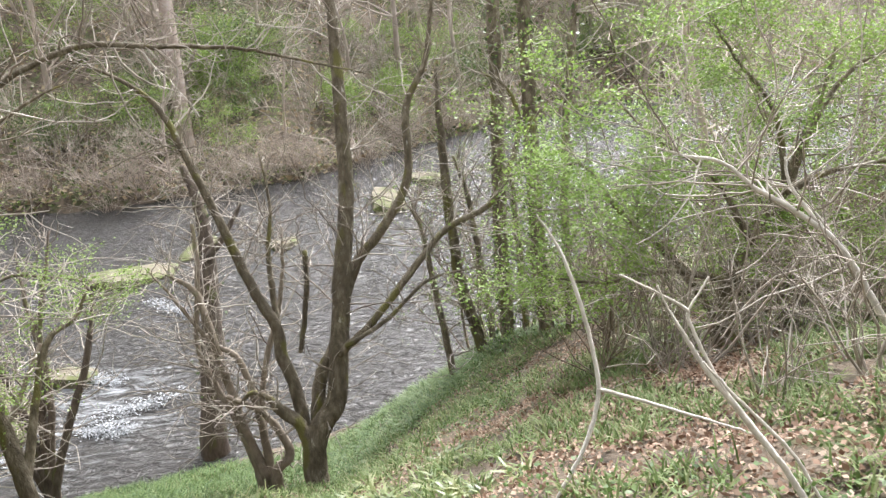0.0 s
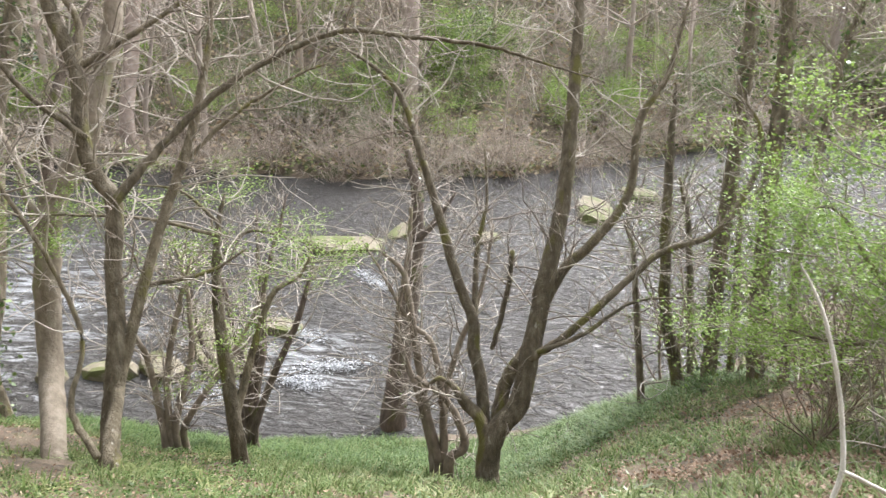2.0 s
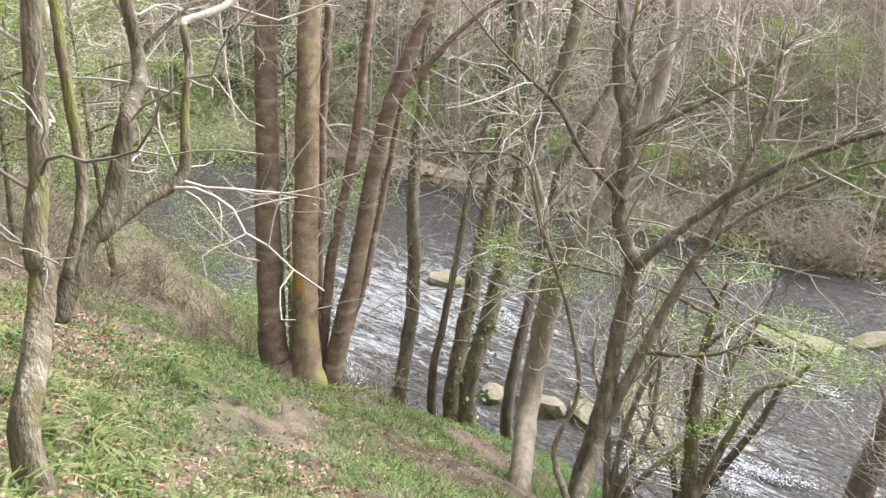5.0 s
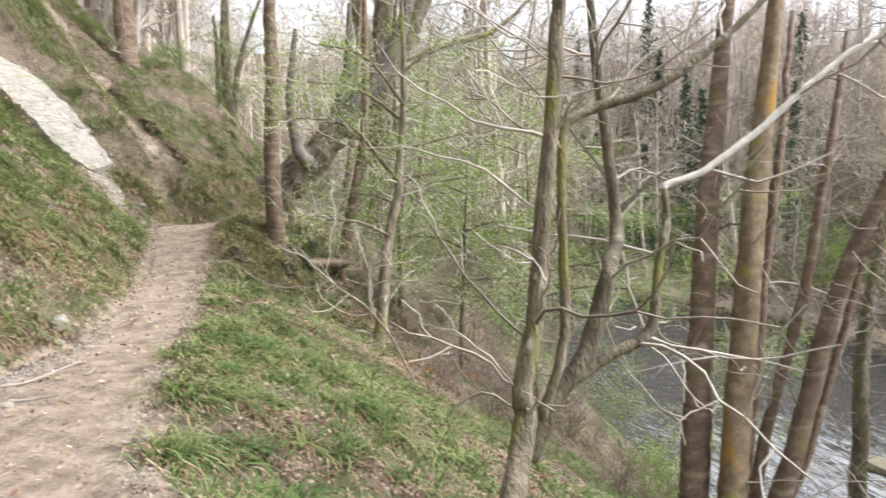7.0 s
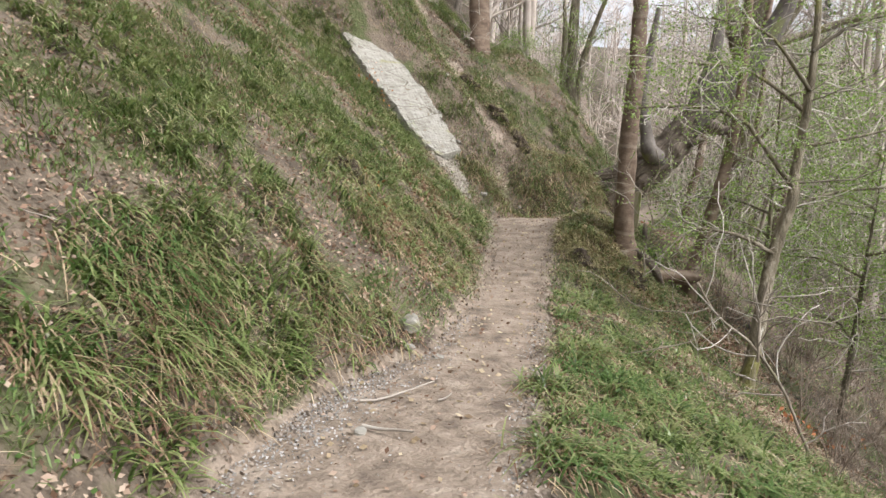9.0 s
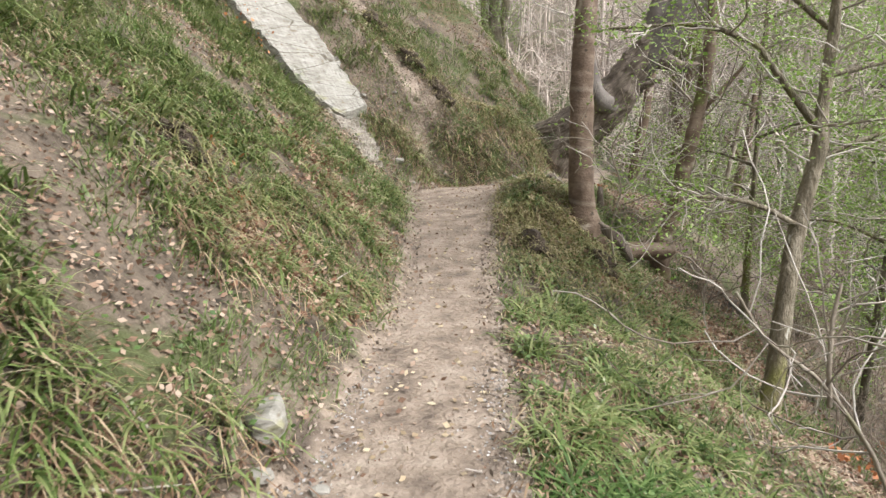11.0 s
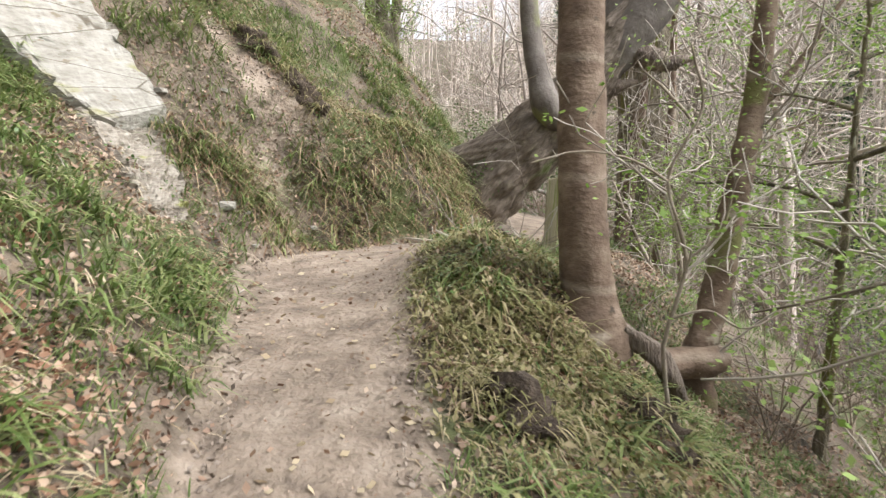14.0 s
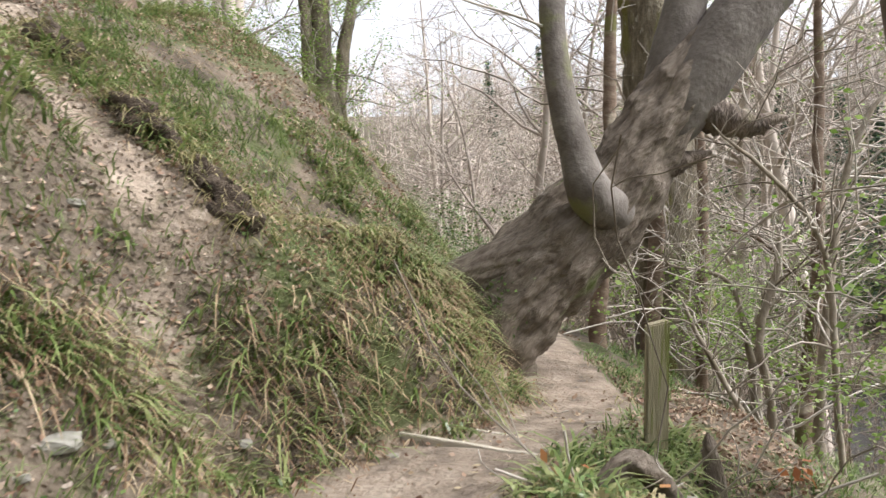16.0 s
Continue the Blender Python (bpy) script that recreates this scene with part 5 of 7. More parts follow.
limbs = []
limbs.append(("trunk", [(5.67, 12.69, -0.96, 0.064), (5.69, 12.72, -0.25, 0.059), (5.81, 12.71, 0.21, 0.053), (6, 12.68, 0.72, 0.035), (6.01, 12.69, 1.02, 0.015)]))
limbs.append(("limb", [(5.6, 12.64, -0.23, 0.04), (5.43, 12.72, 0.59, 0.026), (4.89, 12.88, 0.8, 0.017), (4.79, 12.91, 0.92, 0.009)]))
hero_tree("shrub", "crooked bare stem over the lower bank", BARK_PALE, seed=67, twigs=40, kind="shrub", limbs=limbs)

limbs = []
limbs.append(("trunk", [(1.9, 8.81, 0.06, 0.008), (1.92, 8.82, 0.23, 0.008), (1.85, 8.85, 0.46, 0.006), (1.83, 8.86, 0.62, 0.006)]))
limbs.append(("limb", [(1.92, 8.82, 0.23, 0.006), (2.04, 8.8, 0.33, 0.006), (2.2, 8.78, 0.34, 0.006), (2.37, 8.74, 0.3, 0.006)]))
limbs.append(("limb", [(1.87, 8.84, 0.39, 0.006), (1.74, 8.86, 0.42, 0.006), (1.56, 8.9, 0.5, 0.006)]))
hero_tree("branch", "thin dead twig with withered leaves on the mound", TWIG, seed=68, twigs=5, kind="branch", limbs=limbs)



limbs = []
limbs.append(("trunk", [(2.5, 6.95, -0.4, 0.014), (2.42, 6.9, 0.1, 0.012), (2.5, 6.86, 0.55, 0.011), (2.38, 6.84, 0.95, 0.009), (2.52, 6.8, 1.3, 0.007), (2.44, 6.78, 1.6, 0.005)]))
limbs.append(("limb", [(2.5, 6.86, 0.55, 0.009), (2.66, 6.82, 0.7, 0.008), (2.72, 6.78, 0.98, 0.007), (2.9, 6.76, 1.15, 0.005)]))
limbs.append(("limb", [(2.38, 6.84, 0.95, 0.007), (2.16, 6.8, 1.06, 0.006), (1.9, 6.78, 1.1, 0.005), (1.66, 6.76, 1.05, 0.004)]))
limbs.append(("limb", [(2.44, 6.88, 0.25, 0.008), (2.6, 6.8, 0.3, 0.007), (2.75, 6.72, 0.22, 0.006), (2.95, 6.7, 0.3, 0.004)]))
hero_tree("shrub", "thin pale crooked hazel shoots with first small leaves", BARK_PALE, seed=69, twigs=5, leaves=7, spread=0.04, kind="shrub", limbs=limbs)

# ---- young leafy trees down the slope ----
def leafy_sapling(x, y, height, seed, leaves, label="slender sapling with layered sprays of fresh green leaves"):
    """A thin upright stem with level limbs in young leaf."""
    rng = np.random.default_rng(seed)
    z = float(ground(x, y))
    lean = rng.normal(0, 0.06, 2)
    at = lambda t: (x + lean[0] * height * t, y + lean[1] * height * t, z + height * t)
    r = 0.012 * height
    rows = [("trunk", [(*at(t), max(r * (1.05 - t), 0.008)) for t in (0.0, 0.15, 0.35, 0.6, 0.8, 1.0)])]
    for t in np.linspace(0.3, 0.92, 9):
        a, ln = rng.uniform(0, 6.28), height * rng.uniform(0.2, 0.36) * (1.25 - 0.7 * t)
        px, py, pz = at(t)
        rows.append(("limb", [(px, py, pz, 0.022), (px + 0.5 * ln * math.cos(a), py + 0.5 * ln * math.sin(a), pz + 0.16 * ln, 0.015), (px + ln * math.cos(a + 0.2), py + ln * math.sin(a + 0.2), pz + 0.17 * ln, 0.007)]))
    return hero_tree("tree", label, BARK_MOSS, rows, seed=seed, twigs=70, leaves=leaves, spread=0.15, level=0.35)


for k, (x, y, h, lv) in enumerate(((4.7, 8.6, 4.6, 460), (6.6, 6.4, 5.5, 560), (5.2, 6.6, 4.0, 420), (8.9, 4.6, 6.0, 460))):
    leafy_sapling(x, y, h, 400 + k, lv)


# ---- woods beyond ----
def bare_tree(seed, height, fork=0.3, twigs=110):
    """Points and quads of a bare tree standing at the origin: trunk with branches, and its twigs."""
    rng = np.random.default_rng(seed)
    trunk = wander(rng, (0, 0, -0.4), (rng.normal(0, 0.08), rng.normal(0, 0.08), 1), height, 10, 0.06, 0.03)
    r = np.linspace(height * 0.012, 0.02, 11)
    pieces, lines = [tube(trunk, r, 7, rng, 0.1)], []
    for _ in range(int(10 + height)):
        k = rng.integers(int(10 * fork), 10)
        ln = height * rng.uniform(0.18, 0.42) * (1.15 - k / 12)
        w = wander(rng, trunk[k], (rng.normal(0, 1), rng.normal(0, 1), rng.uniform(0.2, 1.1)), ln, 5, 0.18, 0.06)
        rr = np.linspace(r[k] * 0.5, 0.014, 6)
        pieces.append(tube(w, rr, 4))
        lines.append((w, rr))
    more, tips = twig_pieces(rng, lines, twigs, (0.8, height * 0.2), 2, 0.6, 0.03, 0.013, 3, 3)
    return joined(pieces), joined(more), tips


def bare_shrub(seed, height, stems):
    """Points and quads of a many-stemmed bare bush."""
    rng = np.random.default_rng(seed)
    pieces, lines = [], []
    for _ in range(stems):
        w = wander(rng, (rng.normal(0, 0.12), rng.normal(0, 0.12), -0.15), (rng.normal(0, 0.4), rng.normal(0, 0.4), 1), height * rng.uniform(0.5, 1.1), 6, 0.15, 0.02)
        rr = np.linspace(rng.uniform(0.010, 0.026), 0.005, 7)
        pieces.append(tube(w, rr, 4))
        lines.append((w, rr))
    more, tips = twig_pieces(rng, lines, stems * 5, (0.3, height * 0.4), 2, 0.6, 0.03, 0.005, 4, 3)
    return joined(pieces), joined(more), tips


rng = np.random.default_rng(77)
trees, shrubs, bushes, conifers = [], [], [], []
for i in range(7):
    wood, fine, tips = bare_tree(100 + i, 9 + 1.3 * i, 0.15 if i % 2 else 0.35)
    root = thing("tree", (0, 0, 0), "bare spring tree in the valley woods", "tree", "woodland trees")
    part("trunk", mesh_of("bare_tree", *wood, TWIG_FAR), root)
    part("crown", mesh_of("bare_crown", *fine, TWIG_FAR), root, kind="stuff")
    if i % 3 == 2:
        part("foliage", mesh_of("foliage", *leaf_cloud(rng, pick(rng, tips, 2000), 0.22, 0.075), LEAF_SPRING, False), root, "thin light green spring leaves", "stuff")
    trees.append(root)
for i in range(5):
    wood, fine, tips = bare_shrub(200 + i, 2.2 + 0.5 * i, 8 + i)
    root = thing("shrub", (0, 0, 0), "bare thicket shrub with greyish twigs on the bank", "shrub", "bank shrubs")
    part("stem", mesh_of("shrub_stem", *wood, TWIG_BROWN if i % 2 else TWIG), root)
    part("crown", mesh_of("shrub_crown", *fine, TWIG_BROWN if i % 2 else TWIG), root, kind="stuff")
    shrubs.append(root)
for i in range(4):
    wood, fine, tips = bare_shrub(300 + i, 2.0 + 0.6 * i, 8)
    root = thing("bush", (0, 0, 0), "leafy green bush on the wooded slope", "bush", "green bushes")
    part("stem", mesh_of("bush_stem", *wood, TWIG), root)
    part("foliage", mesh_of("foliage", *leaf_cloud(rng, pick(rng, tips, 3400), 0.14, 0.065), LEAF_IVY if i % 2 else LEAF_SPRING, False), root, kind="stuff")
    bushes.append(root)
for i in range(2):
    h = 13 + 3 * i
    root = thing("conifer", (0, 0, 0), "dark green conifer among the bare trees", "tree", "conifers")
    part("trunk", mesh_of("trunk", *tube(np.array([(0, 0, -0.3), (0.1, 0, h * 0.5), (0, 0, h)]), np.array([0.2, 0.12, 0.02]), 8), BARK_DARK), root)
    zz = h * (0.12 + 0.88 * rng.random(2600) ** 1.2)
    rad = (h - zz) * 0.24 * np.sqrt(rng.random(2600)) * (0.75 + 0.35 * np.sin(zz * 4.2))
    an = rng.uniform(0, 6.28, 2600)
    c = np.stack([rad * np.cos(an), rad * np.sin(an), zz - 0.25 * rad], -1)
    part("foliage", mesh_of("needles", *leaf_cloud(rng, c, 0.12, 0.3, 0.5), CONIFER, False), root, kind="stuff")
    conifers.append(root)
used = set()


def plant(template, x, y, size, sink=0.0):
    at = (x, y, float(ground(x, y)) - sink)
    m = Matrix.LocRotScale(at, Euler((0, 0, rng.uniform(0, 6.28))), None)
    ob = copy_thing(template, m) if template.name in used else template
    used.add(template.name)
    ob.matrix_basis = m @ Matrix.Diagonal((size, size, size, 1))
    return ob


def far_bank(y, d):
    return np.interp(y, FAR_Y, FAR_X) + d


placed = 0
while placed < 250:
    u = rng.random()
    if u < 0.46:
        y = rng.uniform(-42, 62)
        x = far_bank(y, 1.5 + abs(rng.normal(0, 22)))
    elif u < 0.68:
        x, y = rng.uniform(-12, 70), 58 + abs(rng.normal(0, 30))
    elif u < 0.86:
        x, y = rng.uniform(-22, 1), rng.uniform(15, 50)
    else:
        x, y = rng.uniform(8, 15), rng.uniform(17, 50)
    if float(ground(x, y)) < WATER + 0.3 or abs(x - np.interp(y, PATH_Y, PATH_X)) < 1.8:
        continue
    plant(trees[rng.integers(0, 7)], x, y, rng.uniform(0.7, 1.25))
    placed += 1
for k in range(210):
    y = rng.uniform(-35, 55)
    if k % 2:
        x = far_bank(y, rng.uniform(0.4, 14))
    else:
        x = rng.uniform(8, 14)
        if -9.5 < y < 15:
            continue
    if float(ground(x, y)) > WATER:
        plant(shrubs[rng.integers(0, 5) if k % 2 else (1, 3)[k % 4 // 2]], x, y, rng.uniform(0.7, 1.5))
# more woodland down the far bank
rng_far = np.random.default_rng(77)
for k in range(46):
    y = rng_far.uniform(-75, -24)
    if k < 26:
        plant(trees[rng_far.integers(0, 7)], float(far_bank(y, 1.5 + abs(rng_far.normal(0, 12)))), y, rng_far.uniform(0.7, 1.2))
    else:
        plant(shrubs[rng_far.integers(0, 5)], float(far_bank(y, rng_far.uniform(0.4, 5))), y, rng_far.uniform(0.8, 1.5))
# trees along the brow of the bank
for k in range(22):
    x, y = rng_far.uniform(-7, 1.6), rng_far.uniform(17, 27)
    plant(trees[rng_far.integers(0, 7)], x, y, rng_far.uniform(0.55, 0.9))
# brown thicket leaning over the far water's edge
forms = [joined(bare_shrub(230 + i, 2.6 + 0.4 * i, 9)[:2]) for i in range(4)]
pieces = []
for k in range(170):
    y = rng_far.uniform(-26, 48)
    x = float(far_bank(y, rng_far.uniform(0.1, 2.4)))
    v, f = forms[k % 4]
    a, size = rng_far.uniform(0, 6.28), rng_far.uniform(0.6, 1.15)
    turned = np.stack([v[:, 0] * math.cos(a) - v[:, 1] * math.sin(a) - 0.45 * v[:, 2], v[:, 0] * math.sin(a) + v[:, 1] * math.cos(a), 0.9 * v[:, 2]], -1)
    pieces.append((turned * size + [x, y, float(ground(x, y))], f))
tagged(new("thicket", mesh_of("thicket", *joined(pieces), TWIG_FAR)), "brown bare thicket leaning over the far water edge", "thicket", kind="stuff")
# scrub on the near bank downstream
for k in range(34):
    x, y = rng_far.uniform(8.5, 18), rng_far.uniform(-24, -12.5)
    if float(ground(x, y)) > WATER + 0.1:
        plant((shrubs + bushes)[rng_far.integers(0, 9)], x, y, rng_far.uniform(0.5, 1.0))
for x, y, h in ((13.5, -14.5, 0.8), (16, -17, 0.9), (17.5, -21, 0.9), (12, -18, 0.75), (20, -24, 1.0)):
    plant(trees[(2, 5)[int(y) % 2]], x, y, h)
# low brush on the slope below the path
for k in range(64):
    y = rng.uniform(1.5, 18)
    x = np.interp(y, PATH_Y, PATH_X) + rng.uniform(2.9, 8.5)
    plant(shrubs[(1, 3)[k % 2]], x, y, rng.uniform(0.25, 0.5))
for k in range(26):
    x, y = rng.uniform(4.5, 8.5), rng.uniform(-13, -9.2)
    plant(shrubs[rng.integers(0, 5)], x, y, rng.uniform(0.3, 0.7))
for k in range(170):
    y = rng.uniform(-40, 60)
    x = far_bank(y, 3.5 + abs(rng.normal(0, 13)))
    plant(bushes[rng.integers(0, 4)], x, y, rng.uniform(0.7, 1.7))
for x, y, s in ((5.5, 13, 0.7), (7, 16, 0.9), (8, 10, 0.7), (6.5, 21, 1), (3.9, 18, 0.7), (9, 18, 1.1), (10, 13, 0.9), (9.5, 6.5, 0.8), (11.5, 9, 0.9), (-3, 17, 0.8), (-5, 15, 0.9), (0.4, 17.5, 0.6)):
    plant(bushes[rng.integers(0, 4)], x, y, s)
for x, y, s in ((62, 30, 0.9), (66, 38, 1.0), (58, 36, 0.8), (70, 24, 0.9), (48, 62, 0.9), (52, 70, 1.0), (44, 72, 0.8), (60, 55, 1.0), (28, 84, 0.9), (36, 88, 1.0), (75, 45, 1.1), (56, 20, 0.7), (64, -2, 0.8), (35, 45, 0.75), (38, 42, 0.85), (41, 48, 0.9), (34, 51, 0.8), (44, 39, 0.8), (47, 45, 0.9), (43, 24, 0.75)):
    plant(conifers[rng.integers(0, 2)], x, y, s)
# pale dead leaves and brushwood strewn over the far hillside
n = 30000
hy = rng.uniform(-60, 75, n)
hx = np.interp(hy, FAR_Y, FAR_X) + 0.6 + rng.random(n) ** 1.4 * 55
c = np.stack([hx, hy, ground(hx, hy) + rng.uniform(0.02, 0.15, n)], -1)
tagged(new("hillside_litter", mesh_of("hillside_litter", *leaf_cloud(rng, c, 0.05, 0.34, 0.5), DRY, False)), "pale dead leaves and brushwood on the far hillside", "litter", kind="stuff")
# a trodden earth path along the far bank
fy = np.arange(12, 60, 0.5)
fx = np.interp(fy, FAR_Y, FAR_X) + 2.6 + 0.35 * np.sin(0.5 * fy)
rows = []
for k in np.linspace(-0.75, 0.75, 5):
    px_row = fx + k
    rows.append(np.stack([px_row, fy, ground(px_row, fy) + 0.07], -1))
v = np.stack(rows, 1).reshape(-1, 3)
ii, jj = np.meshgrid(np.arange(len(fy) - 1), np.arange(4), indexing="ij")
f = np.stack([ii * 5 + jj, ii * 5 + jj + 1, (ii + 1) * 5 + jj + 1, (ii + 1) * 5 + jj], -1).reshape(-1, 4)
tagged(new("footpath", mesh_of("footpath", v, f, SAND)), "pale sandy footpath along the far river bank", "path", kind="structure")
# green cover along the far bank
gy_far = rng.uniform(-45, 62, 26000)
gx_far = np.interp(gy_far, FAR_Y, FAR_X) + 0.6 + rng.random(26000) ** 1.5 * 30
keep = 0.5 + 0.5 * np.sin(0.5 * gx_far + 2 * np.sin(0.23 * gy_far)) * np.sin(0.37 * gy_far) > 0.40
keep &= (np.abs(gx_far - np.interp(gy_far, FAR_Y, FAR_X) - 2.6) > 1.2) | (gy_far < 12)
c = np.stack([gx_far, gy_far, ground(gx_far, gy_far) + rng.uniform(0.02, 0.3, 26000)], -1)[keep]
tagged(new("bank_herbs", mesh_of("bank_herbs", *leaf_cloud(rng, c, 0.05, 0.22, 0.3), RUSH, False)), "green herbs covering the far river bank", "plant", kind="stuff")


# the wooded skyline: too many far trees to count
def skyline_trees(n, place, seed):
    rng = np.random.default_rng(seed)
    pieces, fans = [], []
    for _ in range(n):
        x, y = place(rng)
        z, h = float(ground(x, y)), rng.uniform(6, 13)
        top = np.array([x + rng.normal(0, 0.5), y + rng.normal(0, 0.5), z + h])
        base = np.array([x, y, z - 0.3])
        pieces.append(tube(np.stack([base, (base + top) / 2 + rng.normal(0, 0.2, 3), top]), np.array([0.13, 0.09, 0.02]), 4))
        for _ in range(16):
            t = rng.uniform(0.3, 0.98)
            s = base + (top - base) * t
            e = s + np.array([rng.normal(0, 1), rng.normal(0, 1), rng.uniform(0.3, 1.4)]) * h * 0.16
            m = (s + e) / 2 + rng.normal(0, 0.25, 3)
            fans.append(tube(np.stack([s, m, e]), np.array([0.05, 0.035, 0.012]), 3))
            fans.append(tube(np.stack([m, m + rng.normal(0, 0.5, 3) + [0, 0, 0.5], m + rng.normal(0, 0.9, 3) + [0, 0, 1.2]]), np.array([0.03, 0.02, 0.01]), 3))
    return joined(pieces + fans)


def upstream(rng):
    while True:
        x, y = rng.uniform(-30, 110), 62 + abs(rng.normal(0, 45))
        if ground(x, y) > WATER + 0.5:
            return x, y


def across(rng):
    y = rng.uniform(-70, 90)
    return float(far_bank(y, 20 + abs(rng.normal(0, 40)))), y


tagged(new("woodland", mesh_of("woodland", *skyline_trees(520, upstream, 5), TWIG_FAR)), "bare woodland on the valley side upstream, haze in its pale twig colour", "woodland", kind="stuff")
tagged(new("woodland", mesh_of("woodland", *skyline_trees(520, across, 6), TWIG_FAR)), "bare woodland on the hillside across the river, haze in its pale twig colour", "woodland", kind="stuff")


# ---- rock, timber and stones by the path ----
def sheet_rock(name, right_edge, left_edge, thick, mat, seed, layers=0.02):
    """A tilted rock sheet between two edges, proud of the bank, with bedding steps and broken rims."""
    rng = np.random.default_rng(seed)
    a, b = smooth_line(right_edge, 9), smooth_line(left_edge, 9)
    n = 46
    pick_row = lambda e: np.stack([np.interp(np.linspace(0, len(e) - 1, n), np.arange(len(e)), e[:, k]) for k in range(3)], -1)
    a, b = pick_row(a), pick_row(b)
    m = 26
    t = np.linspace(0, 1, m)[None, :, None]
    grid = a[:, None] * (1 - t) + b[:, None] * t
    out = np.cross(b[n // 2] - a[n // 2], a[-1] - a[0])
    out /= np.linalg.norm(out)
    if out[0] + out[2] < 0:
        out = -out
    i, j = np.meshgrid(np.arange(n), np.arange(m), indexing="ij")
    wave = 0.5 * np.sin(i * 0.33 + j * 0.21) + 0.5 * np.sin(i * 0.17 - j * 0.43 + 2)
    step = np.floor((j + 0.25 * i + 2.5 * wave) / 6.0) * layers - layers * 0.8 * (rng.random((n, m)) < 0.05)
    rim = np.minimum(np.minimum(j, m - 1 - j) / 1.0, np.minimum(i, n - 1 - i) / 1.0)
    high = thick * np.clip(rim, 0, 1) + step * 0.35 + rng.normal(0, layers * 0.16, (n, m)) + layers * 0.4 * wave
    grid = grid + out * high[..., None]
    edge_shift = rng.normal(0, 0.022, (n, m, 3))
    grid[:, 0] += edge_shift[:, 0]
    grid[:, 1] += edge_shift[:, 0]
    grid[:, -1] += edge_shift[:, -1]
    grid[:, -2] += edge_shift[:, -1]
    base = np.concatenate([grid[0], grid[1:, -1], grid[-1, -2::-1], grid[-2:0:-1, 0]])
    ring = np.concatenate([j[0] + 0, (i * m + j)[1:, -1], (i * m + j)[-1, -2::-1], (i * m + j)[-2:0:-1, 0]])
    v = np.vstack([grid.reshape(-1, 3), base - out * 0.5])
    q = (i * m + j)[:-1, :-1]
    f = np.stack([q, q + 1, q + m + 1, q + m], -1).reshape(-1, 4)
    k = np.arange(len(ring))
    k2 = (k + 1) % len(ring)
    side = np.stack([ring[k], n * m + k, n * m + k2, ring[k2]], -1)
    return mesh_of(name, v, np.vstack([f, side]), mat, False)


rock = thing("rock_slab", (-0.47, 9.67, 1.2), "pale sandstone slab bare in the grassy bank", "rock")
part("slab", sheet_rock("slab", [(-2.75, 10.1, 3.5), (-2.2, 10.25, 3.3), (-1.8, 10.23, 3.02), (-1.26, 10.16, 2.47), (-0.83, 9.99, 1.87), (-0.47, 9.66, 1.33)],
                        [(-2.8, 9.8, 3.42), (-2.5, 9.62, 3.0), (-2.12, 9.5, 2.52), (-1.68, 9.37, 2.02), (-1.2, 9.2, 1.5), (-0.8, 9.2, 1.22)], 0.11, STONE, 3), rock)
part("ledge", sheet_rock("ledge", [(-0.47, 9.68, 1.2), (-0.38, 9.4, 1.0), (-0.28, 9.0, 0.8), (-0.22, 8.62, 0.55)],
                         [(-1.05, 9.1, 1.38), (-0.85, 8.95, 1.1), (-0.62, 8.7, 0.85), (-0.42, 8.45, 0.6)], 0.05, STONE_DARK, 4, 0.06), rock, "dark broken layered rock below the slab")


def stone(seed, size, mat, name, label, at, turn, group=""):
    """A broken stone: a flattened lump with flat breaks."""
    rng = np.random.default_rng(seed)
    bm = bmesh.new()
    bmesh.ops.create_icosphere(bm, subdivisions=2, radius=1)
    for vert in bm.verts:
        d = 1 + 0.22 * noise.noise(vert.co * 1.7 + Vector((seed * 3.1, 0, 0))) + 0.1 * noise.noise(vert.co * 4 + Vector((0, seed, 0)))
        c = vert.co * d
        vert.co = Vector((max(min(c.x, 0.8), -0.85) * size[0], max(min(c.y, 0.82), -0.8) * size[1], max(min(c.z, 0.6), -0.7) * size[2]))
    me = bpy.data.meshes.new(name)
    bm.to_mesh(me)
    bm.free()
    me.materials.append(mat)
    ob = new(name, me)
    ob.matrix_basis = Matrix.LocRotScale(at, Euler((rng.uniform(-0.2, 0.2), rng.uniform(-0.2, 0.2), turn)), None)
    return tagged(ob, label, "stone", group)


def on_ground(x, y, up=0.0):
    return (x, y, float(ground(x, y)) + up)


for k, (x, y, s) in enumerate(((-0.02, 9.38, 0.10), (0.12, 9.55, 0.05), (-0.55, 9.9, 0.07), (-0.1, 10.4, 0.06), (-0.24, 1.82, 0.07), (0.0, 1.8, 0.05), (-0.25, 0.1, 0.05),
                               (-0.1, 9.15, 0.045), (0.2, 9.3, 0.04), (-0.9, 10.9, 0.07), (-0.75, 10.75, 0.05), (0.65, 9.9, 0.05), (1.35, 9.9, 0.04))):
    stone(40 + k, (s, s * 0.75, s * 0.5), STONE, "stone", "small pale stone lying on bare earth", on_ground(x, y, s * 0.12), k * 1.3, "stones by the path")
stone(75, (0.11, 0.30, 0.11), STONE, "stone", "long pale stone half buried at the path edge", on_ground(-0.3, 2.2, -0.02), 0.25)
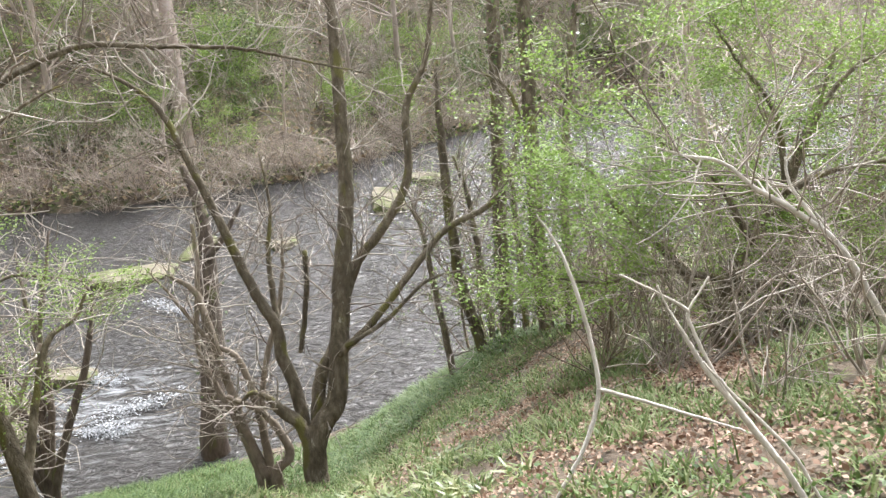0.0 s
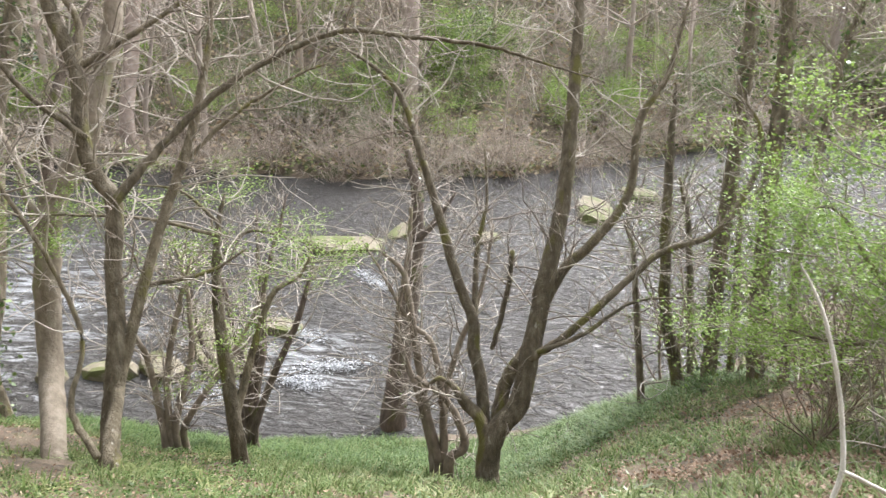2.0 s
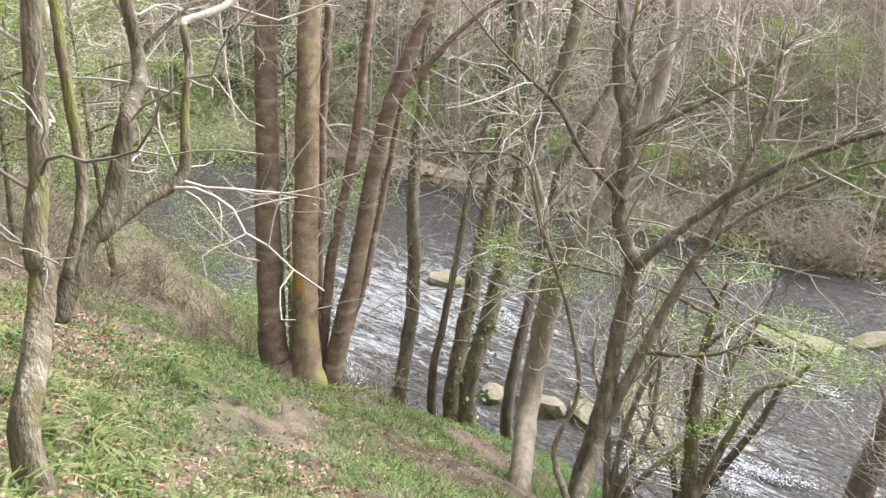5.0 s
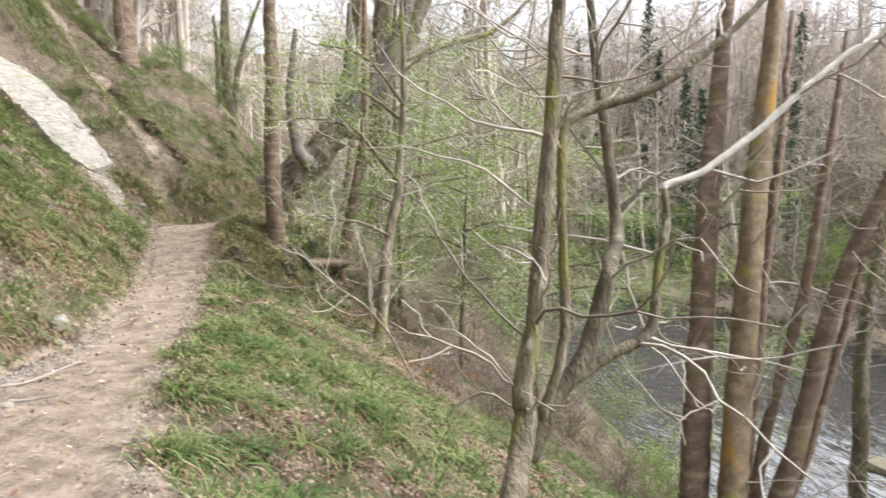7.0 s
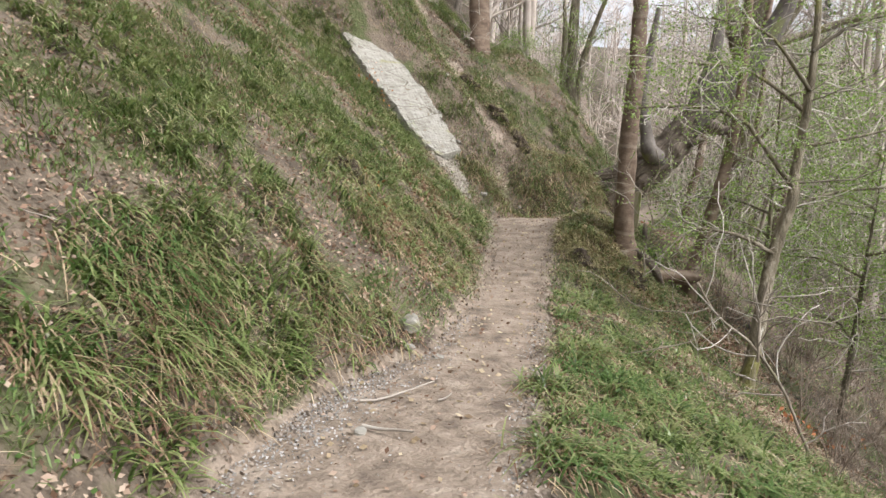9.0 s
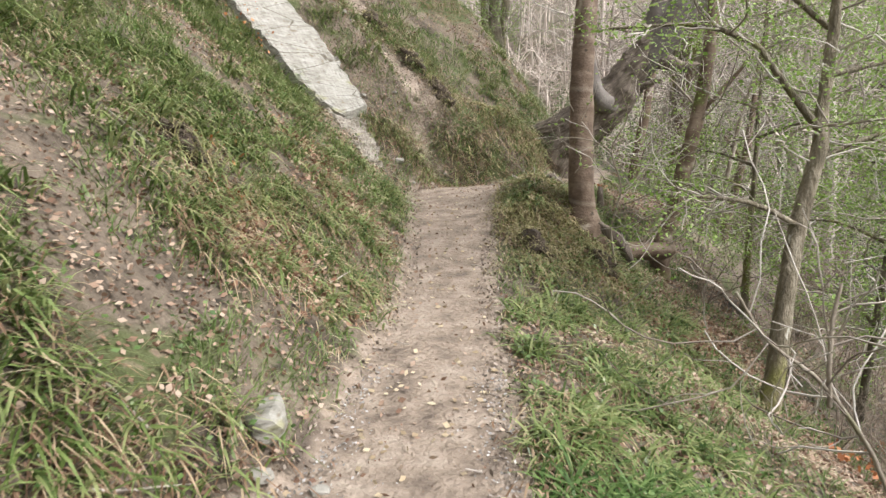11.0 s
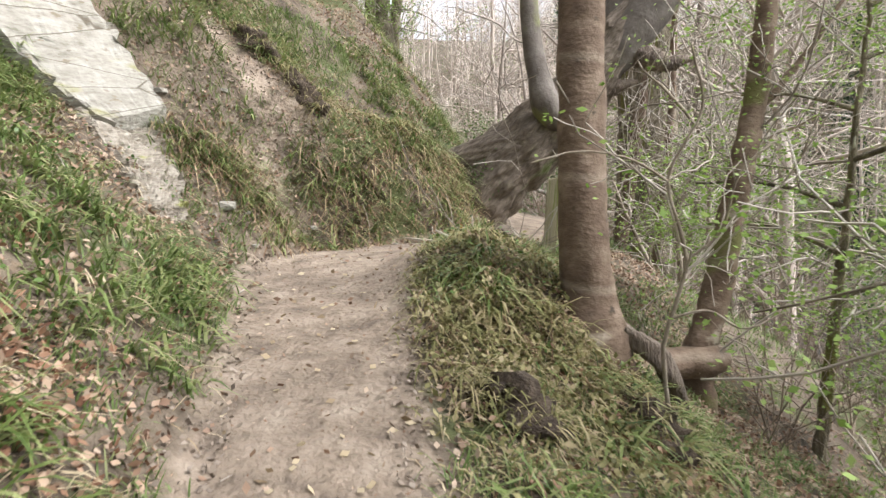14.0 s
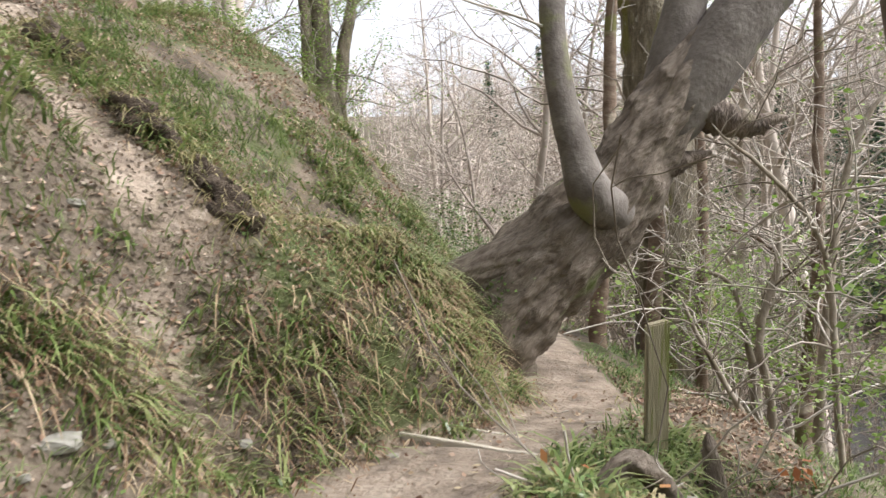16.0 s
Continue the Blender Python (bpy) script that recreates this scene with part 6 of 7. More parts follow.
for k, (x, y, sx, sy, sz) in enumerate(((18.3, 1.5, 1.7, 0.8, 0.55), (17.2, 2.6, 0.8, 0.5, 0.4), (16.9, 3.9, 0.9, 0.5, 0.4), (26.5, -0.6, 2.4, 0.8, 0.3), (28.4, -2.2, 1.2, 0.6, 0.25), (31.8, -10.0, 1.9, 0.9, 0.45), (34.6, -12.3, 1.6, 0.7, 0.4),
                                       (16.4, 5.2, 0.5, 0.4, 0.35), (19.8, 0.2, 0.8, 0.5, 0.3), (22.5, 12.0, 0.9, 0.6, 0.35), (28.0, -5.5, 0.7, 0.5, 0.3), (14.9, -8.8, 0.5, 0.3, 0.3), (24.0, -14.5, 0.9, 0.5, 0.3))):
    stone(80 + k, (sx, sy, sz), RIVER_STONE, "rock", "flat mossy rock breaking the river surface", (x, y, WATER + 0.05), 0.6 + 0.5 * k, "rocks in the river")


def timber(name, a, b, high, wide, mat, label, category):
    """A squared timber from a to b with softened, uneven edges."""
    a, b = Vector(a), Vector(b)
    bm = bmesh.new()
    bmesh.ops.create_cube(bm, size=1)
    bmesh.ops.scale(bm, vec=((b - a).length, wide, high), verts=bm.verts)
    bmesh.ops.bevel(bm, geom=bm.edges[:], offset=min(high, wide) * 0.12, segments=2, affect="EDGES")
    bmesh.ops.subdivide_edges(bm, edges=[e for e in bm.edges if e.calc_length() > (b - a).length * 0.5], cuts=9)
    for vert in bm.verts:
        vert.co += Vector((0, 1, 1)) * 0.006 * noise.noise(vert.co * 9)
    me = bpy.data.meshes.new(name)
    bm.to_mesh(me)
    bm.free()
    me.materials.append(mat)
    ob = new(name, me)
    ob.matrix_basis = Matrix.Translation((a + b) / 2) @ (b - a).to_track_quat("X", "Z").to_matrix().to_4x4()
    return tagged(ob, label, category)


timber("step_edging", (1.44, 10.24, 0.212), (2.15, 9.29, 0.228), 0.16, 0.03, PLANK, "weathered grey timber edging set across the path", "plank")
timber("step_edging", (1.88, 10.31, 0.16), (2.27, 9.46, 0.222), 0.14, 0.03, PLANK, "weathered grey timber edging of the lower step", "plank")


def post(at):
    bm = bmesh.new()
    bmesh.ops.create_cube(bm, size=1)
    bmesh.ops.scale(bm, vec=(0.115, 0.075, 0.86), verts=bm.verts)
    for vert in bm.verts:
        if vert.co.z > 0:
            vert.co.z += 0.25 * vert.co.x
    bmesh.ops.bevel(bm, geom=bm.edges[:], offset=0.008, segments=2, affect="EDGES")
    me = bpy.data.meshes.new("marker_post")
    bm.to_mesh(me)
    bm.free()
    me.materials.append(POST)
    ob = new("marker_post", me)
    ob.matrix_basis = pose(at[0], at[1], at[2] + 0.28, 2, 3, -20)
    return tagged(ob, "short mossy wooden post beside the path", "post")


post(on_ground(2.74, 9.72))


def log(name, label, pts, mat, seed, knots=0):
    rng = np.random.default_rng(seed)
    s = smooth_line(pts, 8)
    v, f = tube(s[:, :3], s[:, 3], 14, rng, 0.25)
    return tagged(new(name, mesh_of(name, v, f, mat)), label, "log")


log("dead_log", "decaying arched log with peeling bark on the mound", [(1.8, 8.75, 0.2, 0.04), (1.91, 8.77, 0.40, 0.045), (2.06, 8.76, 0.49, 0.05), (2.2, 8.73, 0.34, 0.045), (2.28, 8.7, 0.1, 0.03)], BARK_OLD, 5)
log("dead_log", "broken end of a dead log at the path edge", [(1.92, 9.08, 0.24, 0.03), (1.98, 9.06, 0.29, 0.05), (2.12, 9.02, 0.28, 0.05), (2.3, 8.9, 0.18, 0.04)], BARK_OLD, 6)
log("stump", "small splintered grey stump in the grass", [(2.9, 9.45, -0.15, 0.05), (2.88, 9.45, 0.1, 0.045), (2.87, 9.46, 0.24, 0.03), (2.86, 9.46, 0.3, 0.008)], BARK_DARK, 7)
log("root", "exposed grey root in the bank under the old tree", [(1.35, 11.1, 0.5, 0.04), (1.55, 10.98, 0.62, 0.05), (1.8, 10.98, 0.62, 0.06), (2.05, 11.2, 0.5, 0.07)], BARK_GREY, 8)
log("root", "dark root bending down the mound", [(2.35, 7.3, 0.1, 0.05), (2.6, 7.3, -0.1, 0.06), (2.78, 7.4, -0.4, 0.055), (2.82, 7.5, -0.75, 0.04)], BARK_DARK, 9)


def stick(a, b, r, seed):
    rng = np.random.default_rng(seed)
    a, b = np.array(a), np.array(b)
    w = wander(rng, a, b - a, np.linalg.norm(b - a), 6, 0.1)
    v, f = tube(w, np.linspace(r, r * 0.5, 7), 6, rng, 0.15)
    return tagged(new("stick", mesh_of("stick", v, f, TWIG)), "dry fallen stick lying on the ground", "stick", "fallen sticks")


# ---- grasses, rushes, litter ----
def blade_strips(rng, foot, length, width, droop, way=None, lean=0.5):
    """Arching blades: three quads each."""
    n = len(foot)
    ang = rng.uniform(0, 2 * np.pi, n) if way is None else way
    out = np.stack([np.cos(ang), np.sin(ang), np.zeros(n)], -1)
    side = np.stack([-np.sin(ang), np.cos(ang), np.zeros(n)], -1)
    length, droop = length[:, None], droop[:, None]
    rows = []
    for t, wd in ((0, 0.8), (0.35, 1.0), (0.7, 0.75), (1.0, 0.08)):
        reach = out * length * (lean * t + 0.45 * droop * t * t)
        rise = np.array([0, 0, 1]) * length * (t - droop * t * t)
        c = foot + reach + rise
        w = side * (width * wd)[:, None] * 0.5
        rows.append(np.stack([c - w, c + w], 1))
    v = np.stack(rows, 1).reshape(-1, 3)
    b = (np.arange(n) * 8)[:, None, None]
    q = np.array([[0, 1, 3, 2], [2, 3, 5, 4], [4, 5, 7, 6]])[None]
    return v, (b + q).reshape(-1, 4)


def mottled(x, y, s, k):
    """A soft uneven field in 0..1."""
    return 0.5 + 0.25 * np.sin(s * x + 1.3 * np.sin(0.8 * s * y + k) + k) + 0.25 * np.sin(s * 1.1 * y + 1.7 * np.sin(0.7 * s * x + 2 * k))


def off_path(x, y):
    return np.abs(x - np.interp(y, PATH_Y, PATH_X)) - np.interp(y, PATH_Y, PATH_W)


def scattered(rng, n, x0, x1, y0, y1):
    x, y = rng.uniform(x0, x1, n), rng.uniform(y0, y1, n)
    keep = (off_path(x, y) > -0.02 + 0.14 * rng.random(n)) & (worn_at(x, y) < 0.35 + 0.3 * rng.random(n))
    rock = (np.abs((y - 9.75) - 0.28 * (-(x + 0.5) / 1.0) + 0.25) < 0.42) & (x > -2.6) & (x < -0.3)
    keep &= ~rock
    return x[keep], y[keep]


def clumps(rng, x, y, per, radius):
    """Foot points gathered in tufts round x, y."""
    k = np.repeat(np.arange(len(x)), per)
    fx, fy = x[k] + rng.normal(0, radius, len(k)), y[k] + rng.normal(0, radius, len(k))
    return np.stack([fx, fy, ground(fx, fy) - 0.01], -1), k


rng = np.random.default_rng(12)
stick(on_ground(-0.25, 0.15, 0.02), on_ground(0.03, -0.03, 0.02), 0.012, 1)
stick(on_ground(-0.35, 0.55, 0.02), on_ground(0.15, 0.75, 0.02), 0.008, 2)
for k in range(70):
    y = rng.uniform(-2, 12)
    x = np.interp(y, PATH_Y, PATH_X) + rng.normal(0, 1.4)
    ang, ln = rng.uniform(0, 6.28), rng.uniform(0.05, 0.45)
    if off_path(x, y) < 0.1:
        ln *= 0.3
    stick(on_ground(x, y, 0.015), on_ground(x + ln * math.cos(ang), y + ln * math.sin(ang), 0.02), rng.uniform(0.003, 0.008), 10 + k)


rng = np.random.default_rng(31)
# short turf
gxs, gys = [], []
for n, box in ((26000, (-4.5, 0.6, -3, 13)), (13000, (0.6, 4.5, -6, 14)), (30000, (3, 14, -13, 4)), (5000, (-4, 3.5, 13, 19)), (4000, (4, 13, 4, 16))):
    x, y = scattered(rng, n, *box)
    gxs.append(x)
    gys.append(y)
x, y = np.concatenate(gxs), np.concatenate(gys)
keep = (mottled(x, y, 2.4, 1.0) + 0.5 * mottled(x, y, 6.1, 3.0) > 0.70)
x, y = x[keep], y[keep]
foot, k = clumps(rng, x, y, 5, 0.045)
far = np.clip(np.hypot(foot[:, 0] - 0.7, (foot[:, 1] - 3) * 0.5) / 8, 0, 1)
v, f = blade_strips(rng, foot, rng.uniform(0.05, 0.15, len(foot)) * (1 + 0.5 * far), 0.006 + 0.006 * far, rng.uniform(0.2, 0.8, len(foot)))
tagged(new("grass", mesh_of("grass", v, f, GRASS, False)), "short fresh green woodland grass on the banks", "grass", kind="stuff")
# broad-leaved rush tufts
xs, ys = [], []
for n, box in ((1700, (-4.0, 0.5, -2, 10)), (700, (0.6, 3.2, -4, 10)), (1000, (-3, 3, 8.6, 17)), (260, (4, 10, -8, 3))):
    x, y = scattered(rng, n, *box)
    keep = mottled(x, y, 1.5, 4.0) + 0.4 * mottled(x, y, 4.3, 1.0) > 0.68
    xs.append(x[keep])
    ys.append(y[keep])
x, y = np.concatenate(xs), np.concatenate(ys)
size = np.repeat(rng.uniform(0.6, 1.25, len(x)), 26)
foot, k = clumps(rng, x, y, 26, 0.05)
v, f = blade_strips(rng, foot, rng.uniform(0.13, 0.31, len(foot)) * size, rng.uniform(0.012, 0.021, len(foot)), rng.uniform(0.5, 1.2, len(foot)), lean=0.55)
tagged(new("rush", mesh_of("rush", v, f, RUSH, False)), "arching green strap leaves of wood rush in tufts", "plant", kind="stuff")
foot, k = clumps(rng, x[::3], y[::3], 9, 0.08)
foot[:, 2] += 0.01
down = rng.normal(0, 1.5, len(foot))
v, f = blade_strips(rng, foot, rng.uniform(0.08, 0.24, len(foot)), rng.uniform(0.006, 0.011, len(foot)), rng.uniform(0.9, 1.6, len(foot)), down, 0.6)
x2, y2 = scattered(rng, 10000, -4.5, 4, -4, 15)
keep = mottled(x2, y2, 2.0, 7.0) > 0.5
foot2, _ = clumps(rng, x2[keep], y2[keep], 7, 0.06)
v2, f2 = blade_strips(rng, foot2, rng.uniform(0.06, 0.17, len(foot2)), np.full(len(foot2), 0.007), rng.uniform(0.9, 1.6, len(foot2)), None, 0.7)
v, f = joined([(v, f), (v2, f2)])
tagged(new("dry_grass", mesh_of("dry_grass", v, f, DRY, False)), "withered straw-coloured grass hanging down the bank", "grass", kind="stuff")
# the large tufts that overhang the path
TUFTS_A = [(-0.22, 9.6), (-0.46, 9.47), (0, 9.93), (0.28, 9.64), (0.44, 9.72), (0.89, 10.11), (1.17, 10.18), (1.51, 10.43), (1.83, 10.55), (0.7, 10.12), (-0.03, 9.76), (-0.16, 9.7), (0.17, 9.78), (0.4, 9.68), (1.2, 10.25), (1.01, 10.14), (1.92, 10.54), (1.7, 10.48), (0.68, 10.15), (-0.9, 3.8), (-0.94, 3.56)]
TUFTS_B = [(-0.79, 4.18), (-0.61, 4.32), (-0.7, 3.12), (-0.51, 3.55), (-0.47, 5.93), (-0.49, 4.83), (-1.41, -0.87), (-1.22, -0.64), (-1.1, -0.34), (-0.51, 1.55), (-0.86, 1.41), (0.97, 1.25), (0.82, 0.24), (1.2, 2.43), (1.47, 5.62), (1.97, 6.85), (1.53, 7.16), (1.65, 7.38), (1.48, 7.2), (1.45, 7.58), (1.83, 7.16)]
TUFTS_C = [(0.81, 0.97), (1.15, 0.01), (1.51, -0.14), (1.18, 2.81), (1.81, -0.2), (0.89, -0.98), (1.48, 1.61), (2.04, 1.95), (2.39, 0.47), (1.55, 4.91), (1.4, 4.59), (1.03, 2.12), (1.27, 1.37), (1.8, 3.32), (-1.01, 0.33), (-1.16, -0.13), (-0.81, 1.2), (-0.46, 1.92), (-0.21, 4.17), (-1.11, 1.73), (-1.41, 0.72), (-0.89, 3.16)]
TUFTS_D = [(1.55, 10.98), (1.72, 11.08), (1.9, 11.15), (2.05, 11.2), (2.2, 11.3), (2.3, 11.42), (1.85, 10.92), (2.15, 11.02), (1.4, 10.82), (2.2, 11.25)]
TUFTS_E = [(rng.uniform(0.85, 2.6), rng.uniform(-3.2, 2.2)) for _ in range(24)] + [(rng.uniform(-1.9, -0.9), rng.uniform(-1.2, 0.8)) for _ in range(10)]
spot = np.array(TUFTS_A + TUFTS_B + TUFTS_C + TUFTS_D + TUFTS_E)
sx, sy = np.repeat(spot[:, 0], 3) + rng.normal(0, 0.10, 3 * len(spot)), np.repeat(spot[:, 1], 3) + rng.normal(0, 0.10, 3 * len(spot))
for k3, (tx, ty) in enumerate(spot):
    own = slice(3 * k3, 3 * k3 + 3)
    foot, _ = clumps(rng, sx[own], sy[own], 34, 0.06)
    v, f = blade_strips(rng, foot, rng.uniform(0.16, 0.36, len(foot)), rng.uniform(0.009, 0.017, len(foot)), rng.uniform(0.5, 1.25, len(foot)), lean=0.5)
    tuft = thing("rush_tuft", on_ground(float(tx), float(ty)), "arching tuft of green wood rush on the bank", "plant", "rush tufts")
    part("leaf_spray", mesh_of("leaf_spray", v, f, TURF_OLIVE if tx > 1.4 and 6.3 < ty < 8 and k3 % 2 else RUSH if k3 < len(spot) - len(TUFTS_E) else HERB, False), tuft, kind="stuff")
    foot, _ = clumps(rng, sx[own], sy[own], 34, 0.11)
    foot[:, 2] += 0.02
    v, f = blade_strips(rng, foot, rng.uniform(0.09, 0.25, len(foot)), rng.uniform(0.006, 0.012, len(foot)), rng.uniform(1.0, 2.1, len(foot)), rng.normal(-0.2, 1.7, len(foot)), 0.45)
    part("thatch", mesh_of("thatch", v, f, THATCH, False), tuft, "withered brown leaves hanging beneath", "stuff")
# low leafy herbs
x, y = scattered(rng, 90000, 3, 13.5, -13, 5)
x3, y3 = scattered(rng, 24000, -4, 4.5, -5, 14)
x, y = np.concatenate([x, x3]), np.concatenate([y, y3])
keep = (mottled(x, y, 1.1, 2.0) > 0.45) & ((mottled(x, y, 2.6, 5.0) > 0.42) | (x < 3)) & (np.hypot((x - 5.4) / 2.2, (y + 9.3) / 2.0) > 0.7 + 0.5 * rng.random(len(x)))
x, y = x[keep], y[keep]
c = np.stack([x, y, ground(x, y) + rng.uniform(0.01, 0.13, len(x))], -1)
v, f = leaf_cloud(rng, c, 0.02, 0.034, 0.3)
tagged(new("herbs", mesh_of("herbs", v, f, HERB, False)), "low green herb leaves covering the slope", "plant", kind="stuff")
# dead leaves
lx, ly = scattered(rng, 150000, -4, 4.5, -3, 15)
lx2, ly2 = scattered(rng, 80000, 3, 12, -13, 10)
lx3, ly3 = 5.4 + rng.normal(0, 1.5, 26000), -9.4 + rng.normal(0, 1.2, 26000)
lx, ly = np.concatenate([lx, lx2, lx3]), np.concatenate([ly, ly2, ly3])
keep = mottled(lx, ly, 1.7, 9.0) > 0.14 + 0.35 * rng.random(len(lx))
lx, ly = lx[keep], ly[keep]
px = rng.uniform(-1, 1, 500)
py = rng.uniform(-2, 11, 500)
lx = np.concatenate([lx, np.interp(py, PATH_Y, PATH_X) + px * 0.55])
ly = np.concatenate([ly, py])
c = np.stack([lx, ly, ground(lx, ly) + rng.uniform(0.005, 0.03, len(lx))], -1)
v, f = leaf_cloud(rng, c, 0.008, 0.038, 0.5)
tagged(new("leaf_litter", mesh_of("leaf_litter", v, f, LITTER, False)), "brown dead leaves scattered over the ground", "litter", kind="stuff")
# withered beech leaves caught in tufts and on twigs
spots = np.array([(-1.9, 9.35, 2.75), (-2.05, 9.5, 2.95), (-1.2, 4.6, 0.9), (-0.9, 3.9, 0.6), (3.6, 4.2, -1.0), (4.2, 4.6, -1.2), (5.2, 6.0, -1.6)])
twig_tips = np.array([(1.8, 8.85, 0.45), (2.16, 8.78, 0.34), (2.74, 8.68, 0.37), (2.14, 8.78, 0.2)])
c = np.repeat(spots, 26, axis=0) + rng.normal(0, 0.12, (26 * len(spots), 3))
c[:, 2] = np.minimum(c[:, 2], ground(c[:, 0], c[:, 1]) + 0.14)
c[:, 2] = np.maximum(c[:, 2], ground(c[:, 0], c[:, 1]) + 0.02)
c = np.vstack([c, np.repeat(twig_tips, 9, axis=0) + rng.normal(0, 0.03, (36, 3))])
v, f = leaf_cloud(rng, c, 0.02, 0.06, 1.0)
tagged(new("withered_leaves", mesh_of("withered_leaves", v, f, RUST_LEAF, False)), "rust-brown withered beech leaves", "litter", kind="stuff")
# grit and chips on the trodden earth
n = 2600
py = rng.uniform(-3, 12, n)
px = np.interp(py, PATH_Y, PATH_X) + rng.uniform(-1.25, 1.25, n) * np.interp(py, PATH_Y, PATH_W)
c = np.stack([px, py, ground(px, py) + 0.004], -1)
v, f = leaf_cloud(rng, c, 0.003, 0.015, 0.6)
tagged(new("grit", mesh_of("grit", v, f, LITTER, False)), "wood chips and grit strewn on the path", "litter", kind="stuff")
# crumbled soil on the slide and along the path's edge
cy = rng.uniform(8.8, 15, 16000)
cx = -0.2 - 0.55 * (cy - 11.0) + rng.normal(0, 0.6, len(cy))
ey = rng.uniform(-2, 10, 6000)
ex = np.interp(ey, PATH_Y, PATH_X) + np.where(rng.random(6000) < 0.5, -1, 1) * (np.interp(ey, PATH_Y, PATH_W) + rng.normal(0, 0.09, 6000))
cx, cy = np.concatenate([cx, ex]), np.concatenate([cy, ey])
keep = off_path(cx, cy) > -0.12
cx, cy = cx[keep], cy[keep]
v, f = leaf_cloud(rng, np.stack([cx, cy, ground(cx, cy) + 0.004], -1), 0.004, 0.032, 1.0)
tagged(new("soil_crumbs", mesh_of("soil_crumbs", v, f, SOIL, False)), "loose crumbs of brown soil on the bare bank", "soil", kind="stuff")
# drifts of beech leaves lying in hollows of the bank
drift = np.array([(-0.24, 5.9), (-0.35, 5.6), (-0.39, 3.8), (-0.55, 3.5), (-0.75, 6.4), (2.3, 6.6), (2.9, 5.6), (3.6, 6.6), (4.4, 7.4)])
k = rng.integers(0, len(drift), 4800)
dx, dy = drift[k, 0] + rng.normal(0, 0.2, len(k)), drift[k, 1] + rng.normal(0, 0.24, len(k))
ok = off_path(dx, dy) > 0.05
c = np.stack([dx, dy, ground(dx, dy) + rng.uniform(0.01, 0.06, len(dx))], -1)[ok]
tagged(new("leaf_drift", mesh_of("leaf_drift", *leaf_cloud(rng, c, 0.01, 0.045, 0.7), DRIFT, False)), "drifts of rust-brown dead beech leaves on the bank", "litter", kind="stuff")
# olive matted turf over the mound and under the old tree
mx_, my_ = rng.normal(1.75, 0.45, 620), rng.normal(7.3, 0.9, 620)
bx_, by_ = rng.normal(1.65, 0.45, 330), rng.normal(11.1, 0.45, 330)
mx_, my_ = np.concatenate([mx_, bx_]), np.concatenate([my_, by_])
ok = off_path(mx_, my_) > 0.0
foot, k = clumps(rng, mx_[ok], my_[ok], 12, 0.05)
foot[:, 2] += rng.uniform(0, 0.05, len(foot))
v, f = blade_strips(rng, foot, rng.uniform(0.04, 0.15, len(foot)), rng.uniform(0.006, 0.012, len(foot)), rng.uniform(0.7, 1.8, len(foot)), None, 0.6)
tagged(new("matted_grass", mesh_of("matted_grass", v, f, TURF_OLIVE, False)), "matted olive and straw-coloured grass over the mound", "grass", kind="stuff")
cx, cy = rng.normal(1.85, 0.42, 4500), rng.normal(6.9, 0.65, 4500)
ok = off_path(cx, cy) > 0.02
c = np.stack([cx, cy, ground(cx, cy) + rng.uniform(0.01, 0.09, 4500)], -1)[ok]
tagged(new("creeper", mesh_of("creeper", *leaf_cloud(rng, c, 0.02, 0.036, 0.8), TURF_OLIVE, False)), "tangle of small olive leaves covering the mound", "plant", kind="stuff")
# long grass hanging over the lip of the river bank
ex = np.interp(rng.uniform(0, 1, 2600), [0, 1], [10.4, 14.2])
ey = rng.uniform(-11, 3, 2600)
foot, k = clumps(rng, ex, ey, 14, 0.10)
v, f = blade_strips(rng, foot, rng.uniform(0.12, 0.34, len(foot)), rng.uniform(0.009, 0.015, len(foot)), rng.uniform(0.4, 1.3, len(foot)), None, 0.5)
ok = np.repeat(foot[:, 2] > WATER + 0.35, 3)
tagged(new("bank_grass", mesh_of("bank_grass", v, f[ok], HERB, False)), "long green grass along the lip of the river bank", "grass", kind="stuff")
# grey gravel at the sides of the path, and pale chips on it
gy_ = np.concatenate([rng.uniform(-3.5, 3.2, 2600), rng.normal(0.4, 0.7, 1700)])
side_ = np.concatenate([np.where(rng.random(2600) < 0.5, -1, 1), np.full(1700, -1)])
inset = np.concatenate([np.abs(rng.normal(0, 0.11, 2600)), np.abs(rng.normal(0.05, 0.22, 1700))])
gx_ = np.interp(gy_, PATH_Y, PATH_X) + side_ * (np.interp(gy_, PATH_Y, PATH_W) - inset)
tagged(new("gravel", mesh_of("gravel", *leaf_cloud(rng, np.stack([gx_, gy_, ground(gx_, gy_) + 0.006], -1), 0.003, 0.02, 0.5), GRAVEL, False)), "loose grey gravel along the sides of the path", "gravel", kind="stuff")
cy = rng.uniform(-1, 10.5, 420)
cx = np.interp(cy, PATH_Y, PATH_X) + rng.uniform(-1, 1, 420) * np.interp(cy, PATH_Y, PATH_W)
tagged(new("wood_chips", mesh_of("wood_chips", *leaf_cloud(rng, np.stack([cx, cy, ground(cx, cy) + 0.010], -1), 0.003, 0.045, 0.15), DRY, False)), "pale dry leaves and chips scattered on the path", "litter", kind="stuff")


